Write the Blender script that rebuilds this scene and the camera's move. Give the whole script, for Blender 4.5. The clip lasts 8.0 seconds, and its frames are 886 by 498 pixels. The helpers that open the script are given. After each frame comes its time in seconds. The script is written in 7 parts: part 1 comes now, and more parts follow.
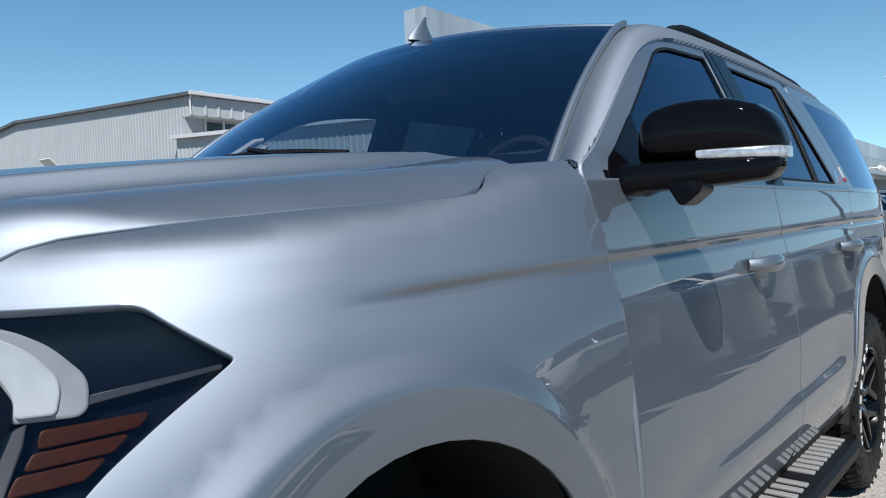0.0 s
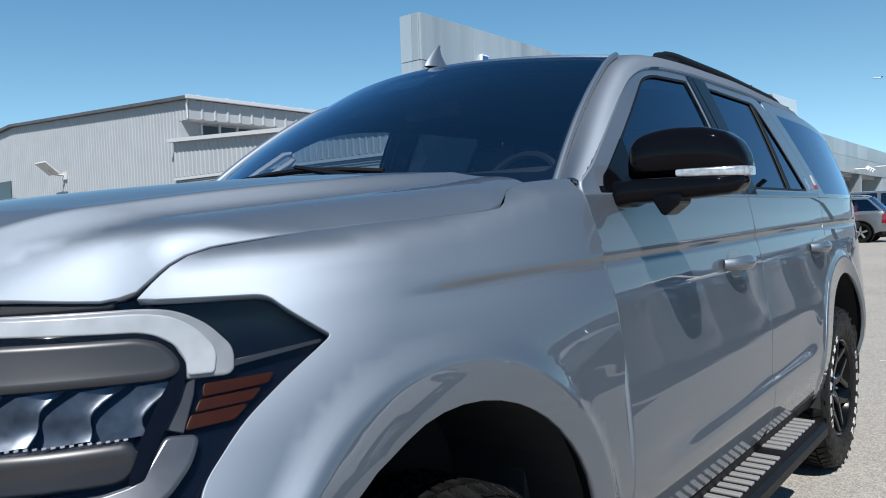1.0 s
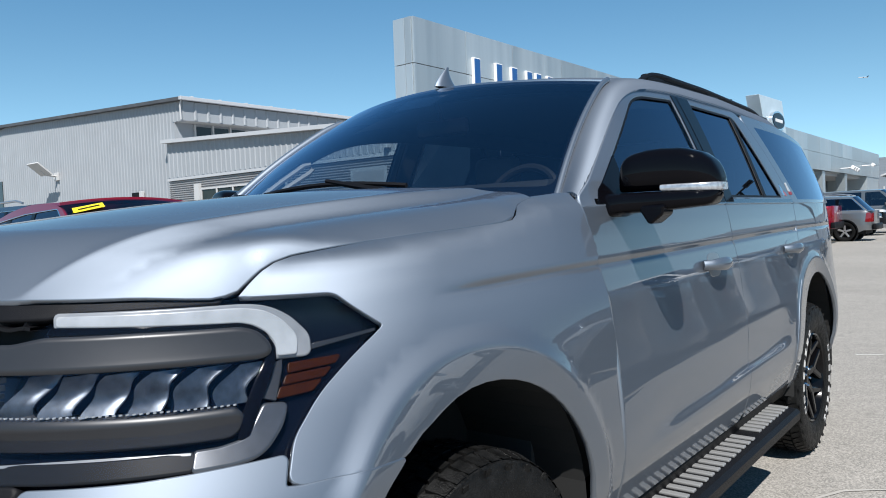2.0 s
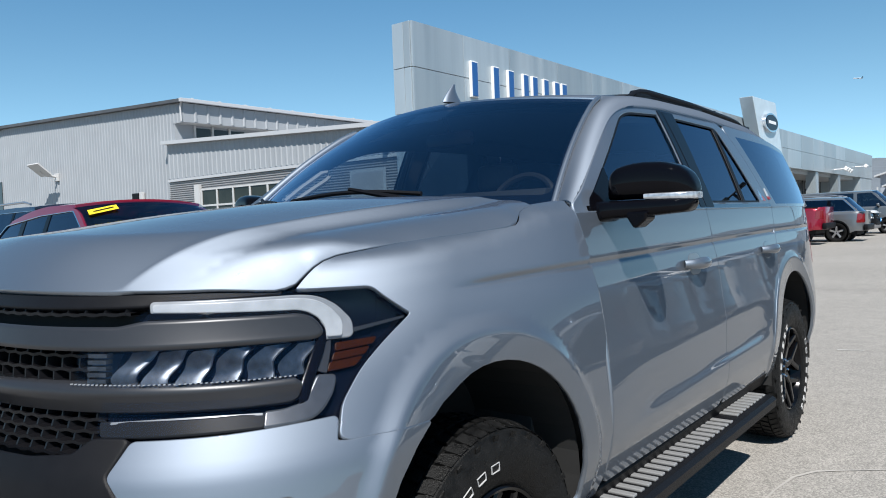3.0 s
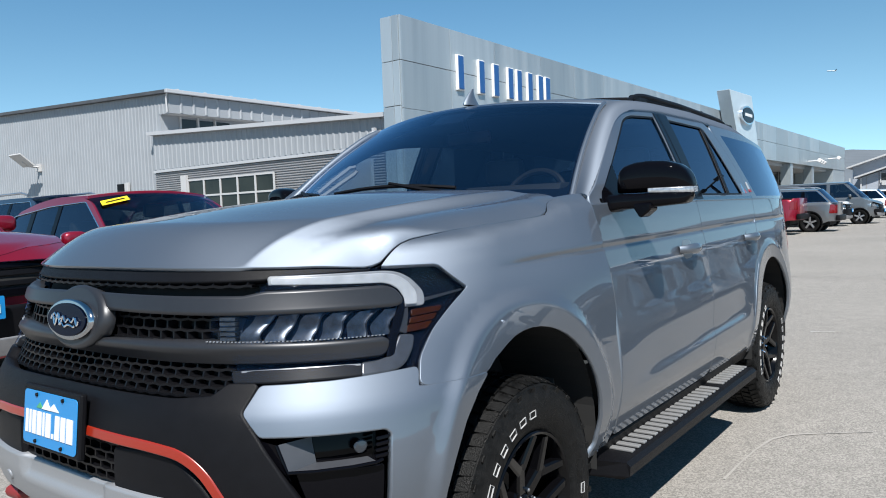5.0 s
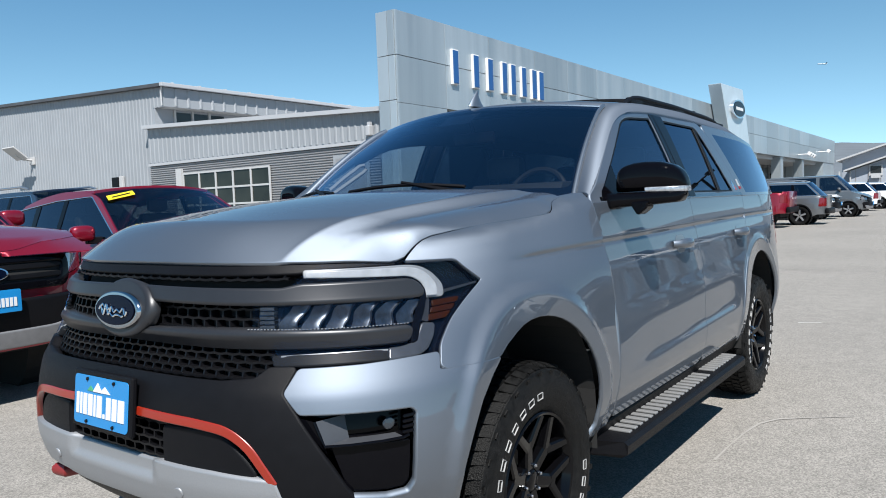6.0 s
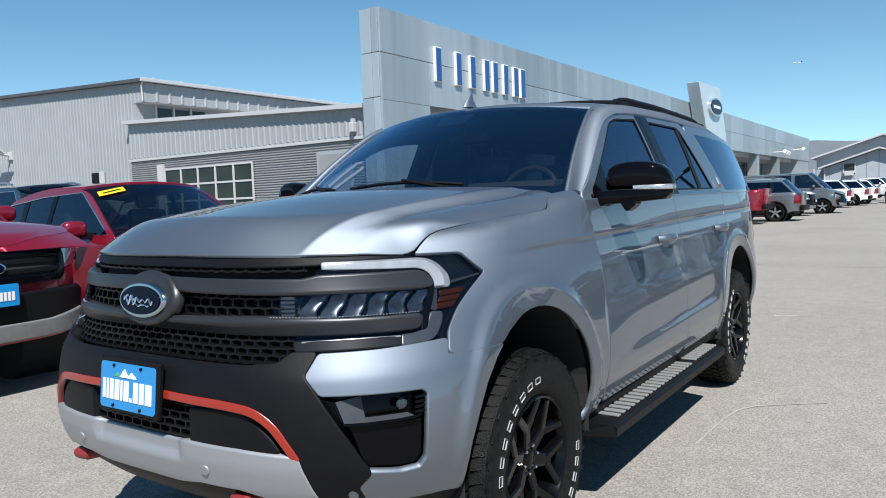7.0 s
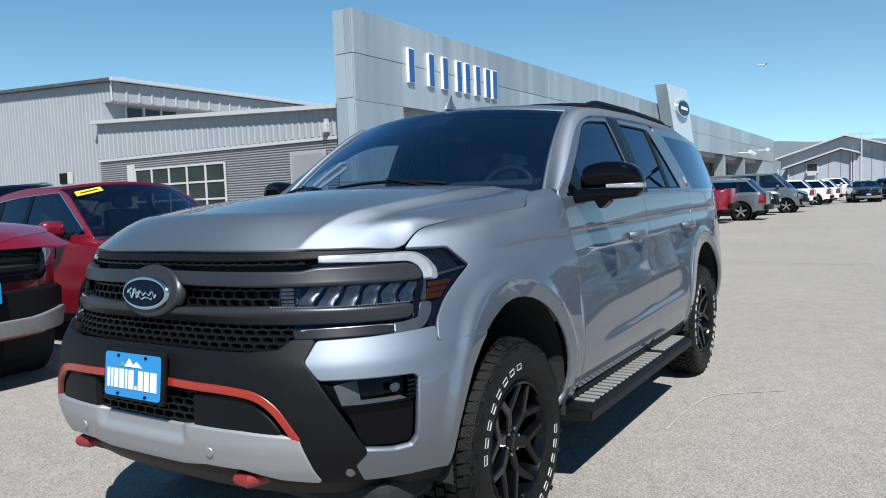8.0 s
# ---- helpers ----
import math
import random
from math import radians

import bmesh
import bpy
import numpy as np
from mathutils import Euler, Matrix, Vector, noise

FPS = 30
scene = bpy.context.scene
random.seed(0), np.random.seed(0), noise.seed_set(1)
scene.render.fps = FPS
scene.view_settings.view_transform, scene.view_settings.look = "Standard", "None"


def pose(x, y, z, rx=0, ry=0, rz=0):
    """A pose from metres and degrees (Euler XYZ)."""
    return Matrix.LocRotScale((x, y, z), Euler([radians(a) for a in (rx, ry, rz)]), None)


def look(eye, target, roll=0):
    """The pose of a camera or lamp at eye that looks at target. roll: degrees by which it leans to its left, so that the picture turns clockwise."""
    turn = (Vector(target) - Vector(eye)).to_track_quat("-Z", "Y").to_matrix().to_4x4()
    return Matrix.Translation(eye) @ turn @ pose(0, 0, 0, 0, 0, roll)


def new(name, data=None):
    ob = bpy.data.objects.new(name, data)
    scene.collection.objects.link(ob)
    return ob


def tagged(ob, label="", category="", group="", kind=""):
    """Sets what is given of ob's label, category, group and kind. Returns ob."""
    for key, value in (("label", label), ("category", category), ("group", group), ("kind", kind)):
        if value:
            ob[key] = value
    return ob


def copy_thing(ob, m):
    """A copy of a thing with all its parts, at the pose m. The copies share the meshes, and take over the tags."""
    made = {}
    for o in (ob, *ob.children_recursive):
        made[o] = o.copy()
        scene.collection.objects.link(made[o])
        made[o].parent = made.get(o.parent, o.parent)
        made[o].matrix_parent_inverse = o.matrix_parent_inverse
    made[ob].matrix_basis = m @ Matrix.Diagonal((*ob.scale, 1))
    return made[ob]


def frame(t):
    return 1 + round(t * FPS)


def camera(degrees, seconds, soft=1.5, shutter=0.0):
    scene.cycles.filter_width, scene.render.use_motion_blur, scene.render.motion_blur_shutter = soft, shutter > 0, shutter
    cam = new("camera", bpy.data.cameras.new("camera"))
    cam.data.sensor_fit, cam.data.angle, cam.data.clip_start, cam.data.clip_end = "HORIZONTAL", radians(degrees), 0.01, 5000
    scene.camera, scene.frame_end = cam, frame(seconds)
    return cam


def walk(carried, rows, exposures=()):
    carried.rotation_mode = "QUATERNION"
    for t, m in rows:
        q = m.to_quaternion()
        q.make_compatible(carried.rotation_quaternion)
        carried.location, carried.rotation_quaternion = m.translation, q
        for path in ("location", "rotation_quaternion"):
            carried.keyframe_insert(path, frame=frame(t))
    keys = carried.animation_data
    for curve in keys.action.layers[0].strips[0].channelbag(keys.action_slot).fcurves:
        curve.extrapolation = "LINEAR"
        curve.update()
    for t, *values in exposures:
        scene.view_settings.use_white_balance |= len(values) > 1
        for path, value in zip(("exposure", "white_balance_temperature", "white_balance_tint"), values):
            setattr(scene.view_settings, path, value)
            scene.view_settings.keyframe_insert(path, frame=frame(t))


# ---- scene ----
cam = camera(62.3, 8.0, soft=1.0)
PATH = [
    (0, (1.639, -0.726, 1.3), (0.352, 0.803, 1.227), -1.9),
    (0.5, (1.73, -0.879, 1.303), (0.442, 0.649, 1.238), -2.1),
    (1, (1.777, -1.01, 1.318), (0.506, 0.532, 1.248), -2.1),
    (1.5, (1.826, -1.143, 1.336), (0.571, 0.413, 1.262), -2.1),
    (2.8, (2.027, -1.502, 1.357), (0.781, 0.062, 1.285), -2.3),
    (3, (2.051, -1.552, 1.361), (0.81, 0.015, 1.288), -2.2),
    (3.5, (2.081, -1.663, 1.364), (0.85, -0.089, 1.287), -2.2),
    (3.8, (2.08, -1.736, 1.366), (0.864, -0.15, 1.285), -2.1),
    (4, (2.09, -1.772, 1.36), (0.872, -0.187, 1.28), -2.2),
    (4.5, (2.107, -1.879, 1.36), (0.899, -0.288, 1.272), -2.2),
    (5.8, (2.175, -2.155, 1.387), (0.994, -0.545, 1.269), -2.2),
    (6, (2.185, -2.195, 1.39), (1.007, -0.583, 1.269), -2.2),
    (6.5, (2.2, -2.292, 1.395), (1.041, -0.667, 1.267), -2.2),
    (7, (2.211, -2.381, 1.395), (1.078, -0.738, 1.262), -2.1),
    (7.5, (2.236, -2.466, 1.39), (1.134, -0.802, 1.256), -2.2),
    (8, (2.257, -2.553, 1.387), (1.189, -0.867, 1.252), -2.2),
]
walk(cam, [(t, look(e, g, r)) for t, e, g, r in PATH])

# ---- world, sun ----
SUN_DIR = Vector((0.54, -0.60, 1.0)).normalized()
world = bpy.data.worlds.new("world")
scene.world = world
world.use_nodes = True
wn = world.node_tree.nodes
sky = wn.new("ShaderNodeTexSky")
sky.sky_type = "NISHITA"
sky.sun_disc = False
sky.sun_elevation = math.asin(SUN_DIR.z)
sky.sun_rotation = math.atan2(SUN_DIR.x, SUN_DIR.y)
sky.altitude = 1000
sky.air_density = 1.0
sky.dust_density = 0.0
sky.ozone_density = 1.0
wn["Background"].inputs["Strength"].default_value = 0.060
# the hue eases from a pale horizon to a deeper blue overhead
sky_co = wn.new("ShaderNodeTexCoord")
sky_xyz = wn.new("ShaderNodeSeparateXYZ")
lift = wn.new("ShaderNodeMapRange")
lift.interpolation_type = "SMOOTHSTEP"
lift.inputs["From Min"].default_value, lift.inputs["From Max"].default_value = 0.0, 0.55
tint = wn.new("ShaderNodeMix")
tint.data_type = "RGBA"
tint.inputs["A"].default_value = (0.54, 1.08, 1.47, 1)
tint.inputs["B"].default_value = (0.22, 1.08, 2.35, 1)
grey = wn.new("ShaderNodeRGBToBW")
hue = wn.new("ShaderNodeVectorMath")
hue.operation = "SCALE"
tone = wn.new("ShaderNodeMix")
tone.data_type = "RGBA"
tone.inputs["Factor"].default_value = 0.8
for a, b in ((sky_co.outputs["Generated"], sky_xyz.inputs[0]), (sky_xyz.outputs["Z"], lift.inputs["Value"]), (lift.outputs["Result"], tint.inputs["Factor"]),
             (sky.outputs["Color"], grey.inputs[0]), (tint.outputs["Result"], hue.inputs[0]), (grey.outputs[0], hue.inputs["Scale"]),
             (sky.outputs["Color"], tone.inputs["A"]), (hue.outputs["Vector"], tone.inputs["B"])):
    world.node_tree.links.new(a, b)
world.node_tree.links.new(tone.outputs["Result"], wn["Background"].inputs["Color"])
sun_data = bpy.data.lights.new("sun", "SUN")
sun_data.energy, sun_data.angle, sun_data.color = 5.0, radians(0.53), (1.0, 0.975, 0.935)
sun = new("sun", sun_data)
sun.matrix_world = look(SUN_DIR * 50, (0, 0, 0))
scene.view_settings.exposure = 0.91


# ---- materials ----
def mat(name, color, rough=0.5, metal=0.0, coat=0.0, vary=0.0, scale=8.0, bump=0.0, bump_scale=60.0, stretch=(1, 1, 1),
        rough_vary=0.0, spec=0.5, island=0.0, coat_rough=0.03):
    m = bpy.data.materials.new(name)
    m.use_nodes = True
    nt = m.node_tree
    b = nt.nodes["Principled BSDF"]
    b.inputs["Base Color"].default_value = (*color, 1)
    b.inputs["Roughness"].default_value = rough
    b.inputs["Metallic"].default_value = metal
    b.inputs["Coat Weight"].default_value = coat
    b.inputs["Coat Roughness"].default_value = coat_rough
    b.inputs["Specular IOR Level"].default_value = spec
    if vary or bump or rough_vary:
        tc = nt.nodes.new("ShaderNodeTexCoord")
        mp = nt.nodes.new("ShaderNodeMapping")
        mp.inputs["Scale"].default_value = stretch
        nt.links.new(tc.outputs["Object"], mp.inputs["Vector"])
    if vary or rough_vary:
        n1 = nt.nodes.new("ShaderNodeTexNoise")
        n1.inputs["Scale"].default_value = scale
        n1.inputs["Detail"].default_value = 6
        nt.links.new(mp.outputs["Vector"], n1.inputs["Vector"])
    if vary:
        hsv = nt.nodes.new("ShaderNodeHueSaturation")
        hsv.inputs["Color"].default_value = (*color, 1)
        mr = nt.nodes.new("ShaderNodeMapRange")
        mr.inputs["From Min"].default_value, mr.inputs["From Max"].default_value = 0.3, 0.7
        mr.inputs["To Min"].default_value, mr.inputs["To Max"].default_value = 1 - vary, 1 + vary
        nt.links.new(n1.outputs["Fac"], mr.inputs["Value"])
        last = mr.outputs["Result"]
        if island:
            oi = nt.nodes.new("ShaderNodeObjectInfo")
            ma = nt.nodes.new("ShaderNodeMapRange")
            ma.inputs["To Min"].default_value, ma.inputs["To Max"].default_value = 1 - island, 1 + island
            mu = nt.nodes.new("ShaderNodeMath")
            mu.operation = "MULTIPLY"
            nt.links.new(oi.outputs["Random"], ma.inputs["Value"])
            nt.links.new(ma.outputs["Result"], mu.inputs[0])
            nt.links.new(last, mu.inputs[1])
            last = mu.outputs["Value"]
        nt.links.new(last, hsv.inputs["Value"])
        nt.links.new(hsv.outputs["Color"], b.inputs["Base Color"])
    if rough_vary:
        mr2 = nt.nodes.new("ShaderNodeMapRange")
        mr2.inputs["From Min"].default_value, mr2.inputs["From Max"].default_value = 0.3, 0.7
        mr2.inputs["To Min"].default_value, mr2.inputs["To Max"].default_value = max(0, rough - rough_vary), min(1, rough + rough_vary)
        nt.links.new(n1.outputs["Fac"], mr2.inputs["Value"])
        nt.links.new(mr2.outputs["Result"], b.inputs["Roughness"])
    if bump:
        n2 = nt.nodes.new("ShaderNodeTexNoise")
        n2.inputs["Scale"].default_value = bump_scale
        n2.inputs["Detail"].default_value = 4
        nt.links.new(mp.outputs["Vector"], n2.inputs["Vector"])
        bp = nt.nodes.new("ShaderNodeBump")
        bp.inputs["Strength"].default_value = bump
        bp.inputs["Distance"].default_value = 0.01
        nt.links.new(n2.outputs["Fac"], bp.inputs["Height"])
        nt.links.new(bp.outputs["Normal"], b.inputs["Normal"])
    return m


def glass_mat(name, color=(0.8, 0.9, 0.9), facing=0.05):
    """Thin tinted pane: transparency with a mirror coat, the same from both sides."""
    m = bpy.data.materials.new(name)
    m.use_nodes = True
    nt = m.node_tree
    nt.nodes.remove(nt.nodes["Principled BSDF"])
    out = nt.nodes["Material Output"]
    tr = nt.nodes.new("ShaderNodeBsdfTransparent")
    tr.inputs["Color"].default_value = (*color, 1)
    gl = nt.nodes.new("ShaderNodeBsdfGlossy")
    gl.inputs["Roughness"].default_value = 0.01
    gl.inputs["Color"].default_value = (0.60, 0.74, 0.95, 1)
    lw = nt.nodes.new("ShaderNodeLayerWeight")
    lw.inputs["Blend"].default_value = 0.5
    pw = nt.nodes.new("ShaderNodeMath")
    pw.operation = "POWER"
    pw.inputs[1].default_value = 4.5
    mr = nt.nodes.new("ShaderNodeMapRange")
    mr.inputs["To Min"].default_value = facing
    mx = nt.nodes.new("ShaderNodeMixShader")
    nt.links.new(lw.outputs["Facing"], pw.inputs[0])
    nt.links.new(pw.outputs["Value"], mr.inputs["Value"])
    nt.links.new(mr.outputs["Result"], mx.inputs["Fac"])
    nt.links.new(tr.outputs["BSDF"], mx.inputs[1])
    nt.links.new(gl.outputs["BSDF"], mx.inputs[2])
    nt.links.new(mx.outputs["Shader"], out.inputs["Surface"])
    return m


SILVER = mat("silver_paint", (0.142, 0.163, 0.194), 0.58, 0.95, 1.0, vary=0.06, scale=1400, rough_vary=0.03, coat_rough=0.012)
SILVER.node_tree.nodes["Principled BSDF"].inputs["Coat IOR"].default_value = 1.66
SILVER.node_tree.nodes["Principled BSDF"].inputs["Specular Tint"].default_value = (0.75, 0.76, 0.78, 1)
BLACK_GLOSS = mat("gloss_black", (0.002, 0.002, 0.003), 0.04, spec=0.11)
MESH = mat("grille_mesh_black", (0.004, 0.004, 0.005), 0.4, spec=0.2)
BLACK_MATTE = mat("black_plastic", (0.004, 0.004, 0.005), 0.48, 0, 0, spec=0.13, vary=0.1, scale=30, bump=0.15, bump_scale=900)
DARK_GRAY = mat("dark_gray_satin", (0.020, 0.021, 0.0245), 0.38, 0.3, 0.05, vary=0.04, scale=40)
CHROME = mat("chrome", (0.8, 0.8, 0.82), 0.08, 1.0)
RUBBER = mat("tyre_rubber", (0.0052, 0.0052, 0.0052), 0.5, spec=0.13, vary=0.5, scale=40, bump=0.45, bump_scale=220, rough_vary=0.15)
RIM = mat("black_alloy", (0.002, 0.002, 0.0025), 0.12, 0.0, 0.0, spec=0.2)
ORANGE = mat("orange_red_accent", (0.20, 0.013, 0.004), 0.3, 0, 0.4)
RED_HOOK = mat("red_tow_hook", (0.16, 0.012, 0.012), 0.45)
SKID = mat("silver_skid_plastic", (0.266, 0.274, 0.288), 0.45, 0.5, 0.1, vary=0.03, scale=200)
TINT = glass_mat("privacy_glass", (0.03, 0.05, 0.07), 0.12)
FRONT_TINT = glass_mat("front_door_glass", (0.50, 0.60, 0.66), 0.11)
WINDSHIELD = glass_mat("windshield_glass", (0.70, 0.79, 0.83), 0.165)
CLEAR = glass_mat("clear_lens", (0.93, 0.94, 0.96), 0.015)
AMBER = mat("amber_reflector", (0.019, 0.0044, 0.0003), 0.35, 0, 0, spec=0.1, vary=0.35, scale=120)
DRL_BODY = mat("drl_diffuser", (0.144, 0.151, 0.162), 0.3, 0.0, 0.4, vary=0.1, scale=30)
DRL_WHITE = mat("drl_white", (0.24, 0.252, 0.265), 0.25, 0, 0.6, vary=0.12, scale=25)
LAMP_CHROME = mat("lamp_chrome", (0.09, 0.102, 0.12), 0.42, 1.0, vary=0.3, scale=60)
FOG_PANEL = mat("fog_panel_gray", (0.045, 0.048, 0.055), 0.35, vary=0.05, scale=30)
LAMP_HOUSING = mat("lamp_housing", (0.002, 0.0028, 0.006), 0.05, spec=0.12)
LEG_SILVER = mat("light_leg_silver", (0.06, 0.064, 0.072), 0.3, 0.6, 0.3, vary=0.12, scale=40)
INTERIOR = mat("cabin_trim", (0.026, 0.030, 0.032), 0.6, vary=0.1, scale=20)
BADGE_RED = mat("badge_red", (0.16, 0.006, 0.008), 0.4)
DASH_BLACK = mat("dash_black", (0.008, 0.009, 0.010), 0.7, spec=0.15, vary=0.1, scale=40)
SEAT = mat("seat_leather", (0.04, 0.04, 0.04), 0.5, vary=0.1, scale=30)
LINER = mat("wheel_liner", (0.008, 0.008, 0.008), 0.9)
WHITE_LETTER = mat("white_letter", (0.54, 0.54, 0.54), 0.6)
PLATE_BLUE = mat("plate_blue", (0.006, 0.165, 0.40), 0.4, 0, 0.3)
SIGN_BLUE = mat("sign_blue", (0.0108, 0.0648, 0.202), 0.4, 0, 0.2)
SIGN_WHITE = mat("sign_white", (0.576, 0.576, 0.576), 0.45)
NAVY = mat("emblem_navy", (0.0012, 0.0028, 0.010), 0.2, spec=0.08)
TYRE_MARK = mat("tyre_mark_white", (0.302, 0.302, 0.302), 0.7)
SKID_DARK = mat("dull_skid_metal", (0.187, 0.187, 0.194), 0.5, 0.4, vary=0.1, scale=15)
DARK_CHROME = mat("dark_chrome", (0.42, 0.43, 0.45), 0.12, 1.0)
GREEN = mat("plate_green", (0.05, 0.25, 0.12), 0.5)


# ---- building blocks ----
import mathutils

def link(name, me, material, parent=None, label=""):
    ob = new(name, me)
    if material and not me.materials:
        me.materials.append(material)
    if parent:
        ob.parent = parent
    if label:
        tagged(ob, label)
    return ob


def part(name, bm, material, parent=None, label="", smooth=False):
    """One bmesh as ONE mesh object under a thing or a part."""
    bmesh.ops.recalc_face_normals(bm, faces=bm.faces)
    me = bpy.data.meshes.new(name)
    bm.to_mesh(me)
    bm.free()
    if smooth:
        me.shade_smooth()
        me.set_sharp_from_angle(angle=radians(38))
    return link(name, me, material, parent, label)


def thing(name, label, category, group="", kind="", m=None):
    ob = new(name)
    ob.empty_display_size = 0.1
    if m:
        ob.matrix_world = m
    return tagged(ob, label, category, group, kind)


def box_into(bm, x0, x1, y0, y1, z0, z1, bevel=0.0, m=None):
    r = bmesh.ops.create_cube(bm, size=1)
    t = Matrix.Translation(((x0 + x1) / 2, (y0 + y1) / 2, (z0 + z1) / 2)) @ Matrix.Diagonal((x1 - x0, y1 - y0, z1 - z0, 1))
    bmesh.ops.transform(bm, matrix=(m @ t) if m else t, verts=r["verts"])
    if bevel:
        vs = set(r["verts"])
        es = [e for e in bm.edges if e.verts[0] in vs and e.verts[1] in vs]
        bmesh.ops.bevel(bm, geom=es, offset=bevel, segments=2, affect="EDGES", profile=0.5)
    return bm


def box(x0, x1, y0, y1, z0, z1, bevel=0.0, m=None):
    return box_into(bmesh.new(), x0, x1, y0, y1, z0, z1, bevel, m)


def prism(poly, axis, a, b, bevel=0.0):
    """A polygon in the two other axes, from a to b along an axis."""
    bm = bmesh.new()
    def at(p, v):
        if axis == "x":
            return (v, p[0], p[1])
        if axis == "y":
            return (p[0], v, p[1])
        return (p[0], p[1], v)
    va = [bm.verts.new(at(p, a)) for p in poly]
    vb = [bm.verts.new(at(p, b)) for p in poly]
    bm.faces.new(va)
    bm.faces.new(list(reversed(vb)))
    n = len(poly)
    for i in range(n):
        bm.faces.new((va[i], vb[i], vb[(i + 1) % n], va[(i + 1) % n]))
    if bevel:
        bmesh.ops.bevel(bm, geom=list(bm.edges), offset=bevel, segments=2, affect="EDGES", profile=0.5)
    return bm


def revolve(profile, segments, axis="x"):
    """A profile of (along the axis, radius) turned about it."""
    bm = bmesh.new()
    rings = []
    for k in range(segments):
        a = 2 * math.pi * k / segments
        c, s = math.cos(a), math.sin(a)
        ring = []
        for u, r in profile:
            ring.append(bm.verts.new((u, r * c, r * s) if axis == "x" else ((r * c, u, r * s) if axis == "y" else (r * c, r * s, u))))
        rings.append(ring)
    for k in range(segments):
        a, b = rings[k], rings[(k + 1) % segments]
        for i in range(len(profile) - 1):
            bm.faces.new((a[i], a[i + 1], b[i + 1], b[i]))
    return bm


def tube_into(bm, pts, r, n=8, flat=1.0):
    """A round bar along points."""
    pts = [Vector(p) for p in pts]
    rings = []
    for i, p in enumerate(pts):
        d = (pts[min(i + 1, len(pts) - 1)] - pts[max(i - 1, 0)]).normalized()
        side = d.cross(Vector((0, 0, 1)))
        if side.length < 1e-3:
            side = Vector((1, 0, 0))
        side.normalize()
        up = side.cross(d)
        rr = r[i] if isinstance(r, (list, tuple)) else r
        rings.append([bm.verts.new(p + (side * math.cos(2 * math.pi * k / n) + up * flat * math.sin(2 * math.pi * k / n)) * rr) for k in range(n)])
    for a, b in zip(rings, rings[1:]):
        for k in range(n):
            bm.faces.new((a[k], a[(k + 1) % n], b[(k + 1) % n], b[k]))
    bm.faces.new(rings[0])
    bm.faces.new(list(reversed(rings[-1])))
    return bm


def tube(pts, r, n=8, flat=1.0):
    return tube_into(bmesh.new(), pts, r, n, flat)


def rounded(poly, r, ds=0.02, seg=6):
    """A polygon with rounded corners, its edges cut at ds. r: a radius, or one for each corner."""
    n = len(poly)
    rs = r if isinstance(r, (list, tuple)) else [r] * n
    P = [np.array(p, float) for p in poly]
    pts = []
    for i in range(n):
        p, a, b = P[i], P[i - 1], P[(i + 1) % n]
        la, lb = np.linalg.norm(a - p), np.linalg.norm(b - p)
        c = min(rs[i], 0.48 * la, 0.48 * lb)
        if c < 1e-4:
            pts.append(p)
            continue
        q0, q1 = p + (a - p) / la * c, p + (b - p) / lb * c
        for k in range(seg + 1):
            t = k / seg
            pts.append((1 - t) ** 2 * q0 + 2 * t * (1 - t) * p + t * t * q1)
    out = []
    m = len(pts)
    for i in range(m):
        a, b = pts[i], pts[(i + 1) % m]
        k = max(1, int(np.linalg.norm(b - a) / ds))
        for j in range(k):
            out.append(tuple(a + (b - a) * j / k))
    return out


def inside(poly, q):
    """Which of the points q lie inside a polygon."""
    p = np.array(poly)
    x, y = q[:, 0][:, None], q[:, 1][:, None]
    x0, y0 = p[:, 0], p[:, 1]
    x1, y1 = np.roll(x0, -1), np.roll(y0, -1)
    cross = ((y0 > y) != (y1 > y)) & (x < (x1 - x0) * (y - y0) / (y1 - y0 + 1e-12) + x0)
    return cross.sum(1) % 2 == 1


def far_from(poly, q, d):
    p = np.array(poly)
    return np.min(np.hypot(q[:, 0][:, None] - p[:, 0], q[:, 1][:, None] - p[:, 1]), axis=1) > d


